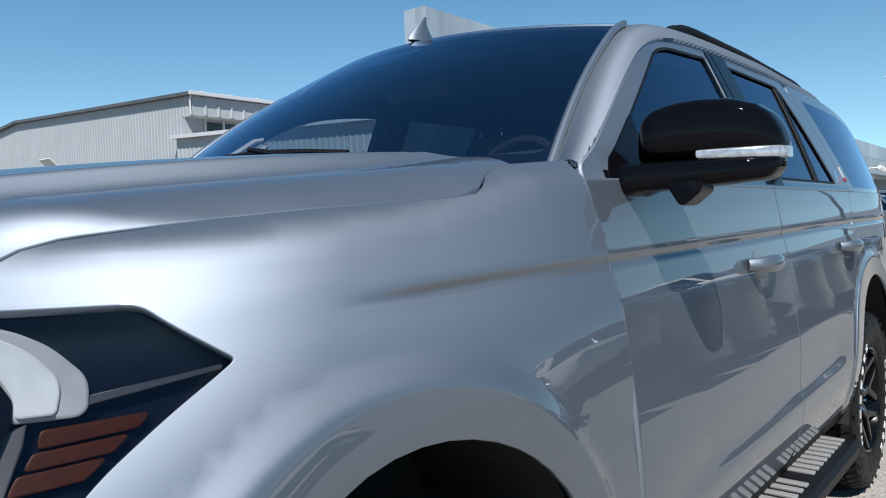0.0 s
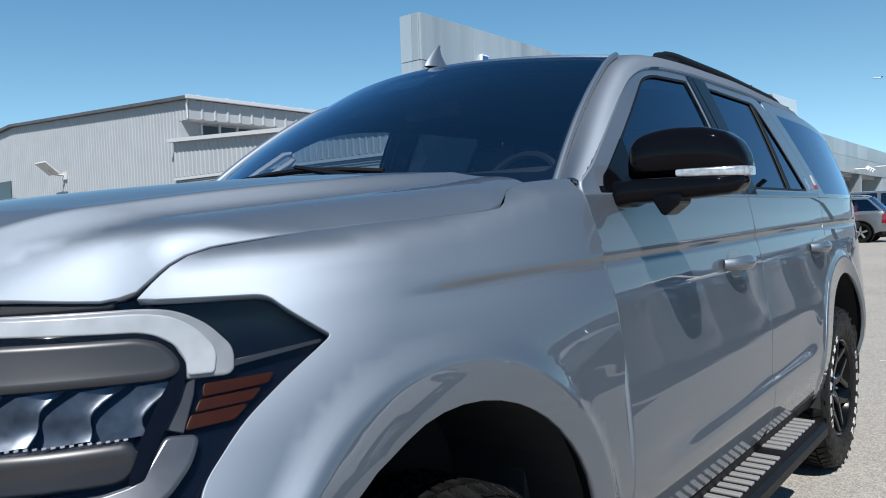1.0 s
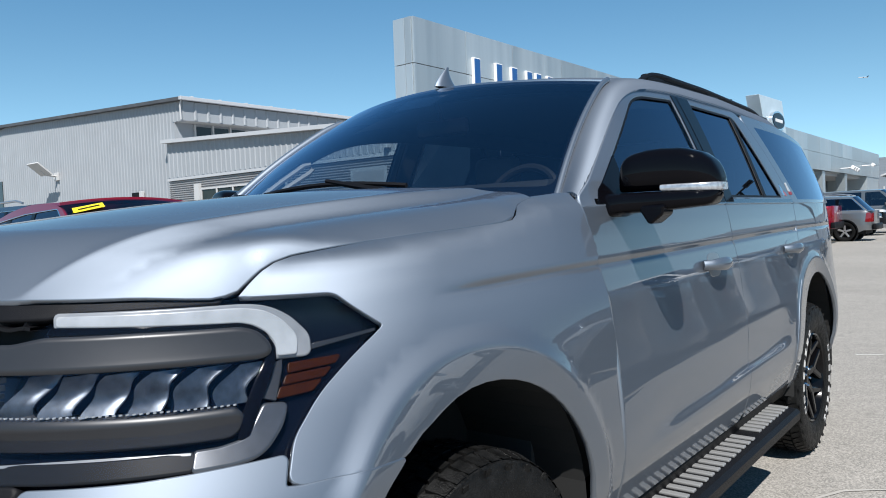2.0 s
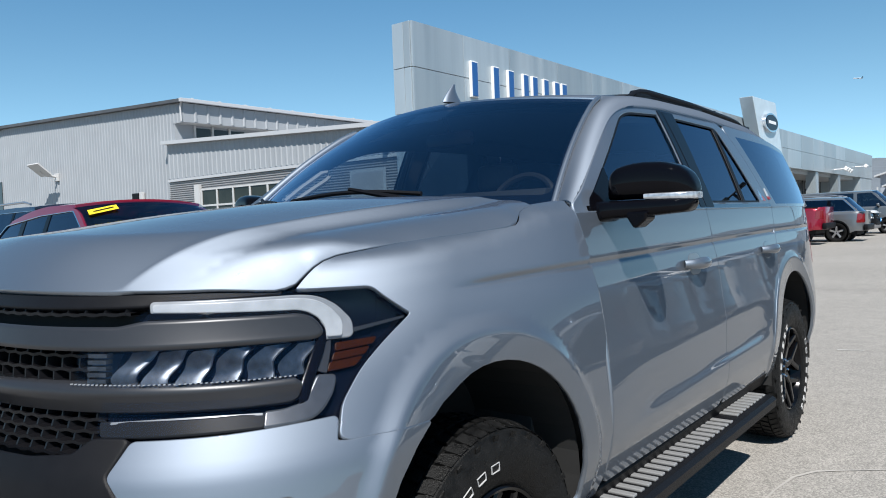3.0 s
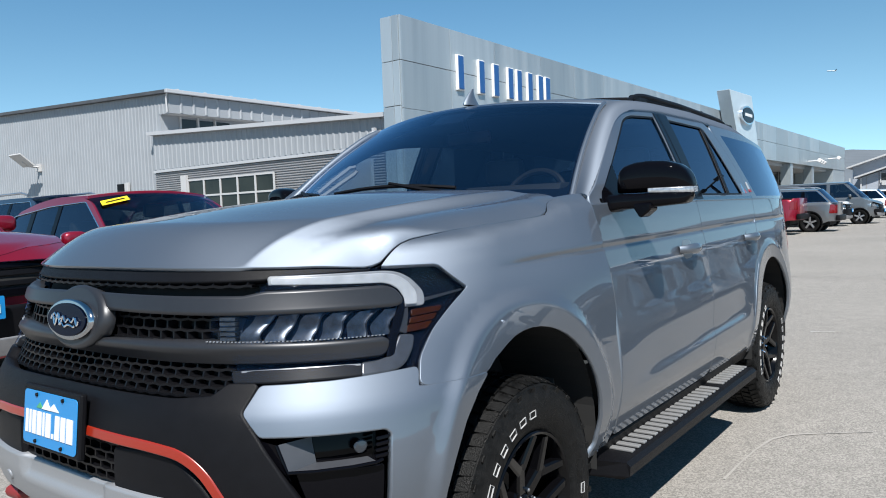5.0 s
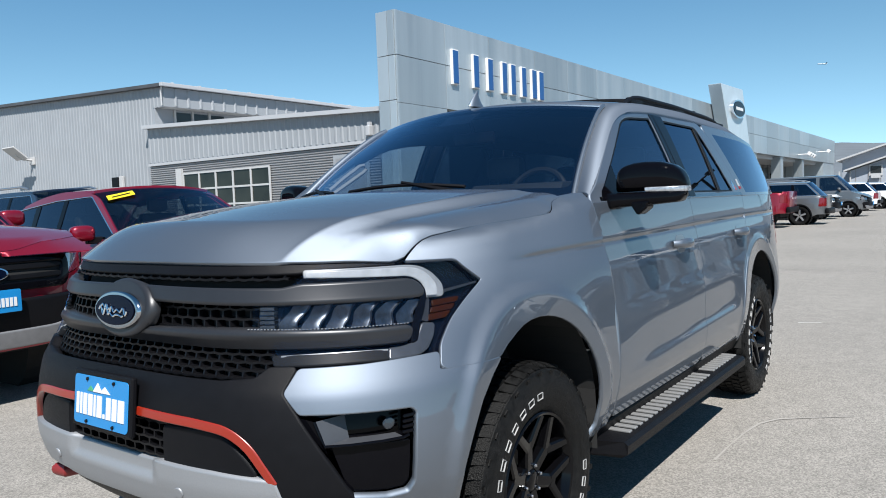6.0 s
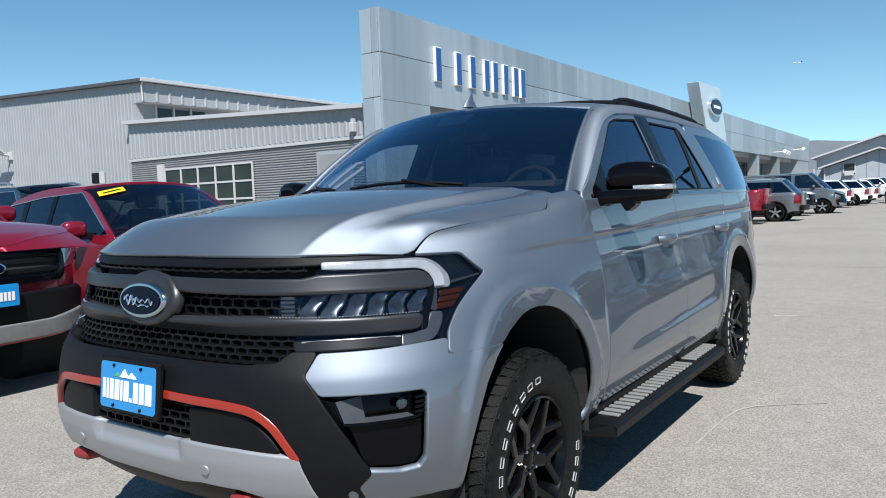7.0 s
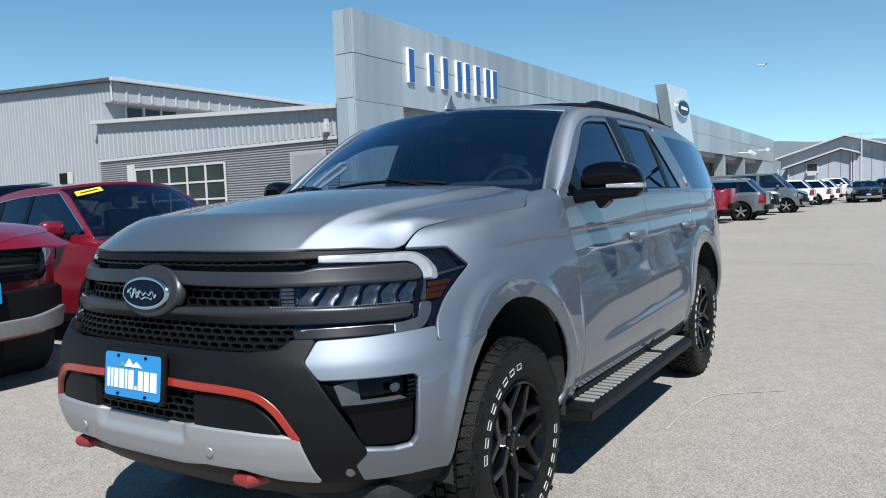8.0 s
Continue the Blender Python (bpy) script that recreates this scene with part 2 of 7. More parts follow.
def skin(name, poly, surf, material, parent=None, label="", step=0.03, mirror=False, off=0.0, depth=0.018, lip=0.002, lines=(), holes=(), extra=(), lean=None):
    """A curved panel: a polygon in the (u, v) of a surface, filled, lifted by off along the normal, with a rolled edge.
    surf(u, v) takes arrays and returns points as an array n x 3."""
    poly = [tuple(p) for p in poly]
    pa = np.array(poly)
    (u0, v0), (u1, v1) = pa.min(0), pa.max(0)
    gu, gv = np.meshgrid(np.arange(u0 + step / 2, u1, step), np.arange(v0 + step / 2, v1, step))
    gu[::2] += step / 2
    q = np.column_stack([gu.ravel(), gv.ravel()])
    for fn, offs in lines:
        us = np.arange(u0, u1, step * 0.5)
        for o in offs:
            q = np.vstack([q, np.column_stack([us, fn(us) + o])])
    if len(extra):
        ex = np.array(extra)
        if len(q):
            q = q[far_from(extra, q, step * 0.45)]
        q = np.vstack([q, ex])
    if len(q):
        q = q[inside(poly, q)]
    if len(q):
        q = q[far_from(poly, q, step * 0.25)]
    for h in holes:
        if len(q):
            q = q[~inside(h, q)]
        if len(q):
            q = q[far_from(h, q, step * 0.4)]
    pts, edges = [], []
    for loop in (poly, *holes):
        k, n = len(pts), len(loop)
        pts += [Vector(p) for p in loop]
        edges += [(k + i, k + (i + 1) % n) for i in range(n)]
    pts += [Vector((a, b)) for a, b in q]
    co, _, faces, *_ = mathutils.geometry.delaunay_2d_cdt(pts, edges, [], 1, 1e-6)
    if holes:
        mid = np.array([(sum(co[i][0] for i in f) / len(f), sum(co[i][1] for i in f) / len(f)) for f in faces])
        bad = np.zeros(len(mid), bool)
        for h in holes:
            bad |= inside(h, mid)
        faces = [f for f, b in zip(faces, bad) if not b]
    uv = np.array([(c[0], c[1]) for c in co])
    e = 0.002
    P = surf(uv[:, 0], uv[:, 1])
    du = surf(uv[:, 0] + e, uv[:, 1]) - surf(uv[:, 0] - e, uv[:, 1])
    dv = surf(uv[:, 0], uv[:, 1] + e) - surf(uv[:, 0], uv[:, 1] - e)
    N = np.cross(du, dv)
    N /= np.linalg.norm(N, axis=1)[:, None] + 1e-12
    P = P + N * off
    if lean:
        N = N + lean(uv[:, 0], uv[:, 1])
        N /= np.linalg.norm(N, axis=1)[:, None]
    # outline
    edge_count = {}
    for f in faces:
        for i in range(len(f)):
            k = (f[i], f[(i + 1) % len(f)])
            edge_count[k] = 1
    rim = [k for k in edge_count if (k[1], k[0]) not in edge_count]
    F = [tuple(f) for f in faces]
    V, NN = list(P), list(N)
    ring1, ring2 = {}, {}
    if depth:
        out_dir = {}
        for a, b in rim:
            t = P[b] - P[a]
            o = np.cross(t, N[a])
            o /= np.linalg.norm(o) + 1e-12
            for v in (a, b):
                out_dir[v] = out_dir.get(v, 0) + o
        for v, o in out_dir.items():
            o = o / (np.linalg.norm(o) + 1e-12)
            ring1[v] = len(V)
            V.append(P[v] + o * lip - N[v] * lip)
            nn = N[v] + o
            NN.append(nn / np.linalg.norm(nn))
            ring2[v] = len(V)
            V.append(P[v] + o * lip * 0.6 - N[v] * depth)
            NN.append(o)
        for a, b in rim:
            F.append((b, a, ring1[a], ring1[b]))
            F.append((ring1[b], ring1[a], ring2[a], ring2[b]))
    V, NN = np.array(V), np.array(NN)
    if mirror:
        V[:, 0] *= -1
        NN[:, 0] *= -1
        F = [tuple(reversed(f)) for f in F]
    me = bpy.data.meshes.new(name)
    me.from_pydata(V.tolist(), [], F)
    me.shade_smooth()
    me.normals_split_custom_set_from_vertices([tuple(v) for v in NN])
    return link(name, me, material, parent, label)


def sheet(name, grid, material, parent=None, label="", thick=0.0, mirror=False, lean=None):
    """A smooth sheet from a grid of points (rows x columns x 3), with thickness."""
    g = np.array(grid, float)
    if mirror:
        g = g[:, ::-1] * np.array((-1, 1, 1))
    r, c, _ = g.shape
    du = np.gradient(g, axis=1)
    dv = np.gradient(g, axis=0)
    N = np.cross(du, dv)
    N /= np.linalg.norm(N, axis=2)[:, :, None] + 1e-12
    if lean is not None:
        N = N + np.array(lean) * np.array((-1 if mirror else 1, 1, 1))
        N /= np.linalg.norm(N, axis=2)[:, :, None]
    V = g.reshape(-1, 3).tolist()
    NN = N.reshape(-1, 3)
    F = [(i * c + j, i * c + j + 1, (i + 1) * c + j + 1, (i + 1) * c + j) for i in range(r - 1) for j in range(c - 1)]
    nv = NN.tolist()
    if thick:
        rim = [(0, j) for j in range(c)] + [(i, c - 1) for i in range(1, r)] + [(r - 1, j) for j in range(c - 2, -1, -1)] + [(i, 0) for i in range(r - 2, 0, -1)]
        base = len(V)
        for i, j in rim:
            V.append((g[i, j] - N[i, j] * thick).tolist())
            nv.append(N[i, j].tolist())
        m = len(rim)
        for k in range(m):
            a, b = rim[k], rim[(k + 1) % m]
            F.append((b[0] * c + b[1], a[0] * c + a[1], base + k, base + (k + 1) % m))
    me = bpy.data.meshes.new(name)
    me.from_pydata(V, [], F)
    me.shade_smooth()
    me.normals_split_custom_set_from_vertices([tuple(v) for v in nv])
    return link(name, me, material, parent, label)


def plane_surf(origin, u, v):
    o, u, v = (np.array(k, float) for k in (origin, u, v))
    return lambda a, b: o + np.outer(a, u) + np.outer(b, v)

# ---- the big car's surface ----
FRONT_N = 3.2
Z_Y0 = ([0.40, 0.47, 0.55, 0.62, 0.72, 0.80, 0.88, 0.94, 1.00, 1.10, 1.20, 1.25], [-0.86, -0.94, -0.985, -1.003, -1.005, -1.0, -0.985, -0.955, -0.93, -0.915, -0.885, -0.855])
Z_L = ([0.5, 0.65, 1.13, 1.25], [0.68, 0.70, 0.80, 0.80])
Z_W = ([0.36, 0.42, 0.50, 0.60, 0.68, 0.74, 0.80, 0.90, 1.00, 1.10, 1.20, 1.28, 1.34, 1.375, 1.396, 1.41], [0.90, 0.93, 0.966, 0.994, 1.003, 1.004, 1.001, 0.992, 0.981, 0.970, 0.959, 0.949, 0.938, 0.924, 0.895, 0.855])
SHOULDER = ([-0.85, -0.53, -0.42, -0.3, -0.2, 0.0, 0.1, 0.24, 0.38, 0.62, 0.78], [1.33, 1.316, 1.314, 1.318, 1.324, 1.345, 1.357, 1.384, 1.413, 1.431, 1.454])
ARCH_R, ARCH_Z, WHEELBASE = 0.437, 0.56, 3.112


def smooth(a, b, v):
    t = np.clip((v - a) / (b - a), 0, 1)
    return t * t * (3 - 2 * t)


def crease_z(y):
    return 1.193 + 0.010 * smooth(-0.08, 0.45, y) + 0.035 * smooth(-0.2, 3.4, y)


def swoop_z(y):
    return 0.645 + 0.05 * smooth(0.6, 2.6, y)


def soft_interp(v, tab, w=0.012):
    return (np.interp(v - w, *tab) + 2 * np.interp(v, *tab) + np.interp(v + w, *tab)) / 4


def half_width(y, z):
    sh = np.interp(y, *SHOULDER)
    zz = np.where(z < 0.95, z, 0.95 + (z - 0.95) * (1.41 - 0.95) / (sh - 0.95))
    w = soft_interp(zz, Z_W)
    for c, swell in ((0.0, 0.014), (WHEELBASE, 0.010)):
        r = np.hypot(y - c, z - ARCH_Z)
        r = np.where(z < ARCH_Z, np.abs(y - c) + 0.25 * (ARCH_Z - z), r)
        w = w + swell * smooth(0.560, 0.505, r)
    w = w - 0.060 * smooth(0.5, -0.4, y) * smooth(0.85, 1.15, z) * (1 - 0.4 * smooth(1.2, 1.4, zz))
    fade = smooth(-0.10, 0.16, y) * smooth(4.0, 3.5, y)
    d = z - crease_z(y)
    w = w - fade * (0.0085 * np.exp(-(d / np.where(d > 0, 0.0115, 0.0055)) ** 2) - 0.005 * smooth(0.1, 0.6, y) * smooth(0.0, 0.09, -d) * smooth(0.25, 0.09, -d))
    sw = smooth(0.60, 1.1, y) * smooth(2.62, 2.3, y)
    k = swoop_z(y)
    w = w - sw * 0.014 * smooth(k - 0.014, k + 0.042, z) * smooth(k + 0.21, k + 0.05, z)
    w = w * (1 - 0.22 * np.clip((y - 3.25) / 1.1, 0, 1) ** 2.6)
    return w


_a = np.linspace(0, math.pi / 2, 4001)
_X, _Y = np.sin(_a) ** (2 / FRONT_N), np.cos(_a)
_S = np.concatenate([[0], np.cumsum(np.hypot(np.diff(_X * 0.97), np.diff(_Y * 0.74)))])
S_END = _S[-1]


def front_line(z):
    y0 = soft_interp(z, Z_Y0)
    length = np.interp(z, *Z_L)
    return y0 + length, length


def body(s, z):
    """Skin of the lower body: s metres along its plan from the centre of the nose, z the height."""
    s, z = np.asarray(s, float), np.asarray(z, float)
    yc, length = front_line(z)
    a = np.abs(s)
    X = np.interp(a, _S, _X)
    Y = np.interp(a, _S, _Y)
    y = np.where(a < S_END, yc - length * Y, yc + a - S_END)
    x = half_width(y, z) * X * np.sign(s)
    return np.stack([x, y, z], -1)


def s_of_y(y, z):
    yc, length = front_line(z)
    return float(np.interp((yc - y) / length, _Y[::-1], _S[::-1])) if y < yc else float(S_END + y - yc)


def green(y, z):
    """Skin of the glasshouse side."""
    y, z = np.asarray(y, float), np.asarray(z, float)
    x = 0.945 - (z - 1.38) * 0.405 - 0.02 * ((z - 1.38) / 0.48) ** 3
    x = x * (1 - 0.13 * np.clip((y - 2.9) / 1.4, 0, 1) ** 2.2)
    x = x - 0.016 * smooth(0.78, 0.57, y) * smooth(1.46, 1.38, z) - 0.004
    return np.stack([x, y, z], -1)


def side(y, z):
    """Skin of the lower body by the distance along the car."""
    y, z = np.asarray(y, float), np.asarray(z, float)
    yc, length = front_line(z)
    Y = np.clip((yc - y) / length, 0, 0.9999)
    return np.stack([half_width(y, z) * (1 - Y ** 2) ** (1 / FRONT_N), y, z], -1)


# line of the gap between fender and hood: up round the front corner, along the flank, up to the windshield
_seam = body(np.array([0.97, 0.984, 0.994, 1.005, 1.02, 1.046, 1.085, 1.13, 1.228]), np.array([1.216, 1.234, 1.253, 1.265, 1.276, 1.289, 1.2985, 1.304, 1.3145]))
EDGE = ([*_seam[:, 1], -0.14, -0.09, 0.0, 0.08, 0.18, 0.225, 0.25, 0.27, 0.29, 0.32, 0.35, 0.379, 0.42, 0.56, 0.62],
        [*_seam[:, 2], 1.3245, 1.3275, 1.332, 1.337, 1.344, 1.350, 1.362, 1.374, 1.385, 1.395, 1.402, 1.4065, 1.410, 1.421, 1.423])
_hs = np.linspace(0, 1.13, 300)
_hp = body(_hs, np.full(300, 1.237))
_ey = np.concatenate([np.linspace(_seam[0, 1], -0.3, 60), np.linspace(-0.29, 0.45, 60)])
_ex = side(_ey, np.interp(_ey, *EDGE) - 0.004)[:, 0] - 0.0055
PLATEAU = ([-0.9, -0.6, -0.53, -0.3, 0.0, 0.1, 0.4], [1.322, 1.350, 1.356, 1.389, 1.418, 1.426, 1.442])
DOME_X = ([-0.9, -0.7, -0.55, -0.38, -0.2, 0.0, 0.4], [0.553, 0.556, 0.583, 0.608, 0.630, 0.655, 0.70])


def eased(v, tab, w):
    """A table read smoothly, over the stretch v - w to v + w."""
    k = np.array([1, 2, 3, 4, 3, 2, 1]) / 16
    return sum(a * np.interp(v + w * o, *tab) for a, o in zip(k, np.linspace(-1, 1, 7)))


def hood_edge(y):
    return np.interp(y, _ey, _ex)


def hood_front_y(x):
    return np.interp(np.abs(x), _hp[:, 0], _hp[:, 1])


def hood_q(x, y):
    h = eased(y, (_ey, _ex), 0.04) + 0.008
    return np.clip((h - np.abs(x)) / (h - eased(y, DOME_X, 0.1)), 0, 3)


def hood_top(x, y):
    """Height of the hood without its front roll: a raised middle with a steep shoulder, a shallow valley, a rounded edge."""
    q = hood_q(x, y)
    low = eased(y, ([-0.9, -0.5, -0.3, 0.0, 0.24, 0.4], [1.278, 1.292, 1.303, 1.329, 1.358, 1.412]), 0.14)
    g = 0.60 * (1 - np.clip(1 - q / 0.72, 0, 1) ** 2.4) + 0.40 * np.clip((q - 0.60) / 0.40, 0, 1) ** 1.2
    return low + (eased(y, PLATEAU, 0.2) - low) * g + 0.026 * np.clip(1 - (x / eased(y, DOME_X, 0.1)) ** 2, 0, 1)


def hood_rolled(x, y):
    fy = hood_front_y(x)
    drop = np.maximum(hood_top(x, fy) - 1.241 + 0.005 * smooth(0.5, 0.8, np.abs(x)), 0)
    roll = eased(np.abs(x), ([0, 0.35, 0.55, 0.68, 0.76, 0.82, 0.90], [0.17, 0.19, 0.28, 0.30, 0.25, 0.15, 0.10]), 0.08)
    return hood_top(x, y) - drop * np.clip(1 - (y - fy) / roll, 0, 1) ** 1.9


_fix = np.interp(_ey, *EDGE) - 0.002 - hood_rolled(_ex, _ey)
_fix = _fix * (0.55 + 0.45 * smooth(-0.512, -0.455, _ey))
_fix = np.convolve(np.pad(_fix, 4, mode="edge"), np.ones(9) / 9, "valid")


def hood_z(x, y):
    return hood_rolled(x, y) + np.interp(y, _ey, _fix) * (1 - smooth(0.0, 0.45, hood_q(x, y)))


def hood(x, y):
    x, y = np.asarray(x, float), np.asarray(y, float)
    return np.stack([x, y, hood_z(x, y)], -1)

# ---- the silver sport utility vehicle ----
def arc(cy, r, a0, a1, n=16):
    """Points of a wheel arch: angles from the rear level, over the top, in degrees."""
    return [(cy + r * math.cos(radians(a0 + (a1 - a0) * k / n)), ARCH_Z + r * math.sin(radians(a0 + (a1 - a0) * k / n))) for k in range(n + 1)]


FLARE_R = (0.500, 0.509, 0.514, 0.520, 0.526, 0.532, 0.539, 0.548)


def sz(points):
    """(distance along the car, height) to the skin's own coordinates."""
    return [(s_of_y(y, z), z) for y, z in points]


def arch_shade_lean(P, amount=0.27):
    """Turns the flares' shading normals in towards the wheel, which darkens the band."""
    out = np.zeros_like(P)
    for cy in (0.0, WHEELBASE):
        y, z = P[:, 1] - cy, np.maximum(P[:, 2] - ARCH_Z, 0)
        r = np.hypot(y, z)
        w = (amount - 0.10 * smooth(0, -0.3, y) * smooth(0.3, 0.1, z)) * smooth(0.526, 0.509, r) / (r + 1e-9) * np.where(y > 0, smooth(0.02, 0.30, z), 1.0)
        out[:, 1] -= w * y
        out[:, 2] -= w * z
    return out


def both(fn, *args, **kw):
    return [fn(*args, mirror=m, **kw) for m in (False, True)]


def mesh_bars(s0, s1, z0, z1, rows, cell, off, slope0=0.0, slope1=0.0):
    """Honeycomb of a grille: wavy rows joined by staggered webs, on the nose's skin."""
    bm = bmesh.new()
    w = 0.0032
    n = max(2, int((s1 - s0) / 0.01))
    def lip(s, z):
        p = body(np.array([s]), np.array([z]))[0]
        return p
    hgt = (z1 - z0) / rows
    for r in range(rows + 1):
        top = []
        for k in range(n + 1):
            s = s0 + (s1 - s0) * k / n
            z = z0 + hgt * r + 0.0016 * math.cos(2 * math.pi * (s + (cell / 2 if r % 2 else 0)) / cell)
            p = lip(s, z)
            top.append([bm.verts.new((p[0], p[1] - off + d, p[2] + e)) for d, e in ((0, -w), (0, w), (0.03, w), (0.03, -w))])
        for a, b in zip(top, top[1:]):
            for i in range(4):
                bm.faces.new((a[i], b[i], b[(i + 1) % 4], a[(i + 1) % 4]))
    for r in range(rows):
        k0 = math.ceil(s0 / cell)
        for k in range(k0, int(s1 / cell) + 1):
            s = k * cell + (cell / 2 if r % 2 else 0)
            if s < s0 + 0.005 or s > s1 - 0.005:
                continue
            za, zb = z0 + hgt * r, z0 + hgt * (r + 1)
            vs = []
            for z in (za, zb):
                p = lip(s, z)
                vs.append([bm.verts.new((p[0] + dx, p[1] - off + dy, z)) for dx, dy in ((-w, 0.001), (w, 0.001), (w, 0.03), (-w, 0.03))])
            for i in range(4):
                bm.faces.new((vs[0][i], vs[0][(i + 1) % 4], vs[1][(i + 1) % 4], vs[1][i]))
    return bm


def wheel_meshes():
    """Meshes of one wheel about the origin, its outer face towards +x."""
    M = {}
    R = 0.414
    prof = [(-0.110, 0.240), (-0.128, 0.262), (-0.138, 0.310), (-0.136, 0.355), (-0.122, 0.392), (-0.105, 0.402), (0.0, 0.405), (0.105, 0.402),
            (0.122, 0.392), (0.136, 0.355), (0.138, 0.310), (0.128, 0.262), (0.110, 0.240)]
    bm = revolve(prof, 72)
    M["tyre"] = (bm, RUBBER)
    bm = bmesh.new()
    n = 58
    for k in range(n):
        for j, (xa, xb, sh) in enumerate(((-0.120, -0.078, 0.0), (-0.070, -0.026, 0.5), (-0.018, 0.018, 0.2), (0.026, 0.070, 0.6), (0.078, 0.120, 0.1))):
            a = 2 * math.pi * (k + sh) / n
            m = Matrix.Rotation(a, 4, "X")
            half = R * math.pi / n * (0.78 if j in (0, 4) else 0.7)
            ra = 0.403
            v = []
            skew = 0.25 * half * (1 if j % 2 else -1)
            for (x, dy) in ((xa, -half + skew), (xb, -half - skew), (xb, half - skew), (xa, half + skew)):
                edge_drop = 0.016 if abs(x) > 0.11 else 0.0
                for rr in (ra - 0.004, R - edge_drop):
                    v.append(bm.verts.new(m @ Vector((x, dy, math.sqrt(max(rr * rr - dy * dy, 0.01))))))
            q = [v[0], v[2], v[4], v[6]], [v[1], v[3], v[5], v[7]]
            bm.faces.new(q[1])
            for i in range(4):
                bm.faces.new((q[0][i], q[0][(i + 1) % 4], q[1][(i + 1) % 4], q[1][i]))
        if k % 2 == 0:
            for sgn in (1, -1):
                a = 2 * math.pi * (k + 0.1) / n
                box_into(bm, -0.002, 0.002, -0.010, 0.010, -0.016, 0.016,
                         m=Matrix.Rotation(a, 4, "X") @ Matrix.Translation((sgn * 0.1270, 0, 0.374)) @ Matrix.Rotation(radians(sgn * 18), 4, "Y"))
    M["tread"] = (bm, RUBBER)
    # raised white outlined marks on the sidewall
    bm = bmesh.new()
    def mark(a0, a1, r0, r1):
        t = 0.0012
        def pt(a, r, x):
            return bm.verts.new((x, -r * math.sin(a), r * math.cos(a)))
        def quad(aa, ab, ra, rb):
            xs = 0.1405
            f = [pt(aa, ra, xs), pt(ab, ra, xs), pt(ab, rb, xs), pt(aa, rb, xs)]
            g = [pt(aa, ra, xs - 0.006), pt(ab, ra, xs - 0.006), pt(ab, rb, xs - 0.006), pt(aa, rb, xs - 0.006)]
            bm.faces.new(f)
            for i in range(4):
                bm.faces.new((g[i], g[(i + 1) % 4], f[(i + 1) % 4], f[i]))
        da = t / r0
        quad(a0, a1, r0, r0 + t)
        quad(a0, a1, r1 - t, r1)
        quad(a0, a0 + da, r0 + t, r1 - t)
        quad(a1 - da, a1, r0 + t, r1 - t)
    mark(radians(-3.3), radians(3.3), 0.300, 0.322)
    M["sidewall_mark"] = (bm, TYRE_MARK)
    prof = [(-0.10, 0.215), (-0.105, 0.243), (-0.085, 0.243), (-0.07, 0.222), (0.06, 0.222), (0.095, 0.236), (0.118, 0.246), (0.124, 0.240), (0.120, 0.232), (0.095, 0.222), (0.06, 0.212), (-0.06, 0.208)]
    M["rim_barrel"] = (revolve(prof, 64), RIM)
    prof = [(0.045, 0.0), (0.045, 0.066), (0.074, 0.066), (0.082, 0.058), (0.078, 0.040), (0.086, 0.036), (0.090, 0.030), (0.091, 0.0)]
    M["hub"] = (revolve(prof, 32), RIM)
    prof = [(-0.02, 0.05), (-0.02, 0.168), (-0.034, 0.168)]
    M["brake_disc"] = (revolve([(-0.03, 0.06), (-0.015, 0.06), (-0.015, 0.17), (-0.035, 0.17), (-0.035, 0.06)], 40), mat("brake_steel", (0.12, 0.11, 0.10), 0.45, 0.8))
    # one forked spoke
    bm = bmesh.new()
    def limb(p0, p1, w0, w1):
        (y0, z0, x0), (y1, z1, x1) = p0, p1
        d = Vector((0, y1 - y0, z1 - z0)).normalized()
        s = Vector((0, -d.z, d.y))
        rows = []
        for p, w in ((p0, w0), (p1, w1)):
            c = Vector((p[2], p[0], p[1]))
            rows.append([bm.verts.new(c + s * a * w + Vector((b, 0, 0))) for a, b in ((-1, -0.035), (-1, -0.006), (-0.62, 0.0), (0.62, 0.0), (1, -0.006), (1, -0.035))])
        a, b = rows
        for i in range(5):
            bm.faces.new((a[i], b[i], b[i + 1], a[i + 1]))
        bm.faces.new(a)
        bm.faces.new(list(reversed(b)))
    limb((0, 0.040, 0.083), (0, 0.150, 0.099), 0.027, 0.023)
    limb((0.006, 0.128, 0.0965), (0.080, 0.214, 0.115), 0.019, 0.016)
    limb((-0.006, 0.128, 0.0965), (-0.080, 0.214, 0.115), 0.019, 0.016)
    M["spoke"] = (bm, RIM)
    bm = revolve([(0.070, 0.0001), (0.070, 0.009), (0.090, 0.008), (0.095, 0.005), (0.096, 0.0001)], 6)
    M["lug_nut"] = (bm, DARK_CHROME)
    out = {}
    for k, (bm, m) in M.items():
        bmesh.ops.recalc_face_normals(bm, faces=bm.faces)
        me = bpy.data.meshes.new(k)
        bm.to_mesh(me)
        bm.free()
        me.materials.append(m)
        me.shade_smooth()
        me.set_sharp_from_angle(angle=radians(32))
        out[k] = me
    return out


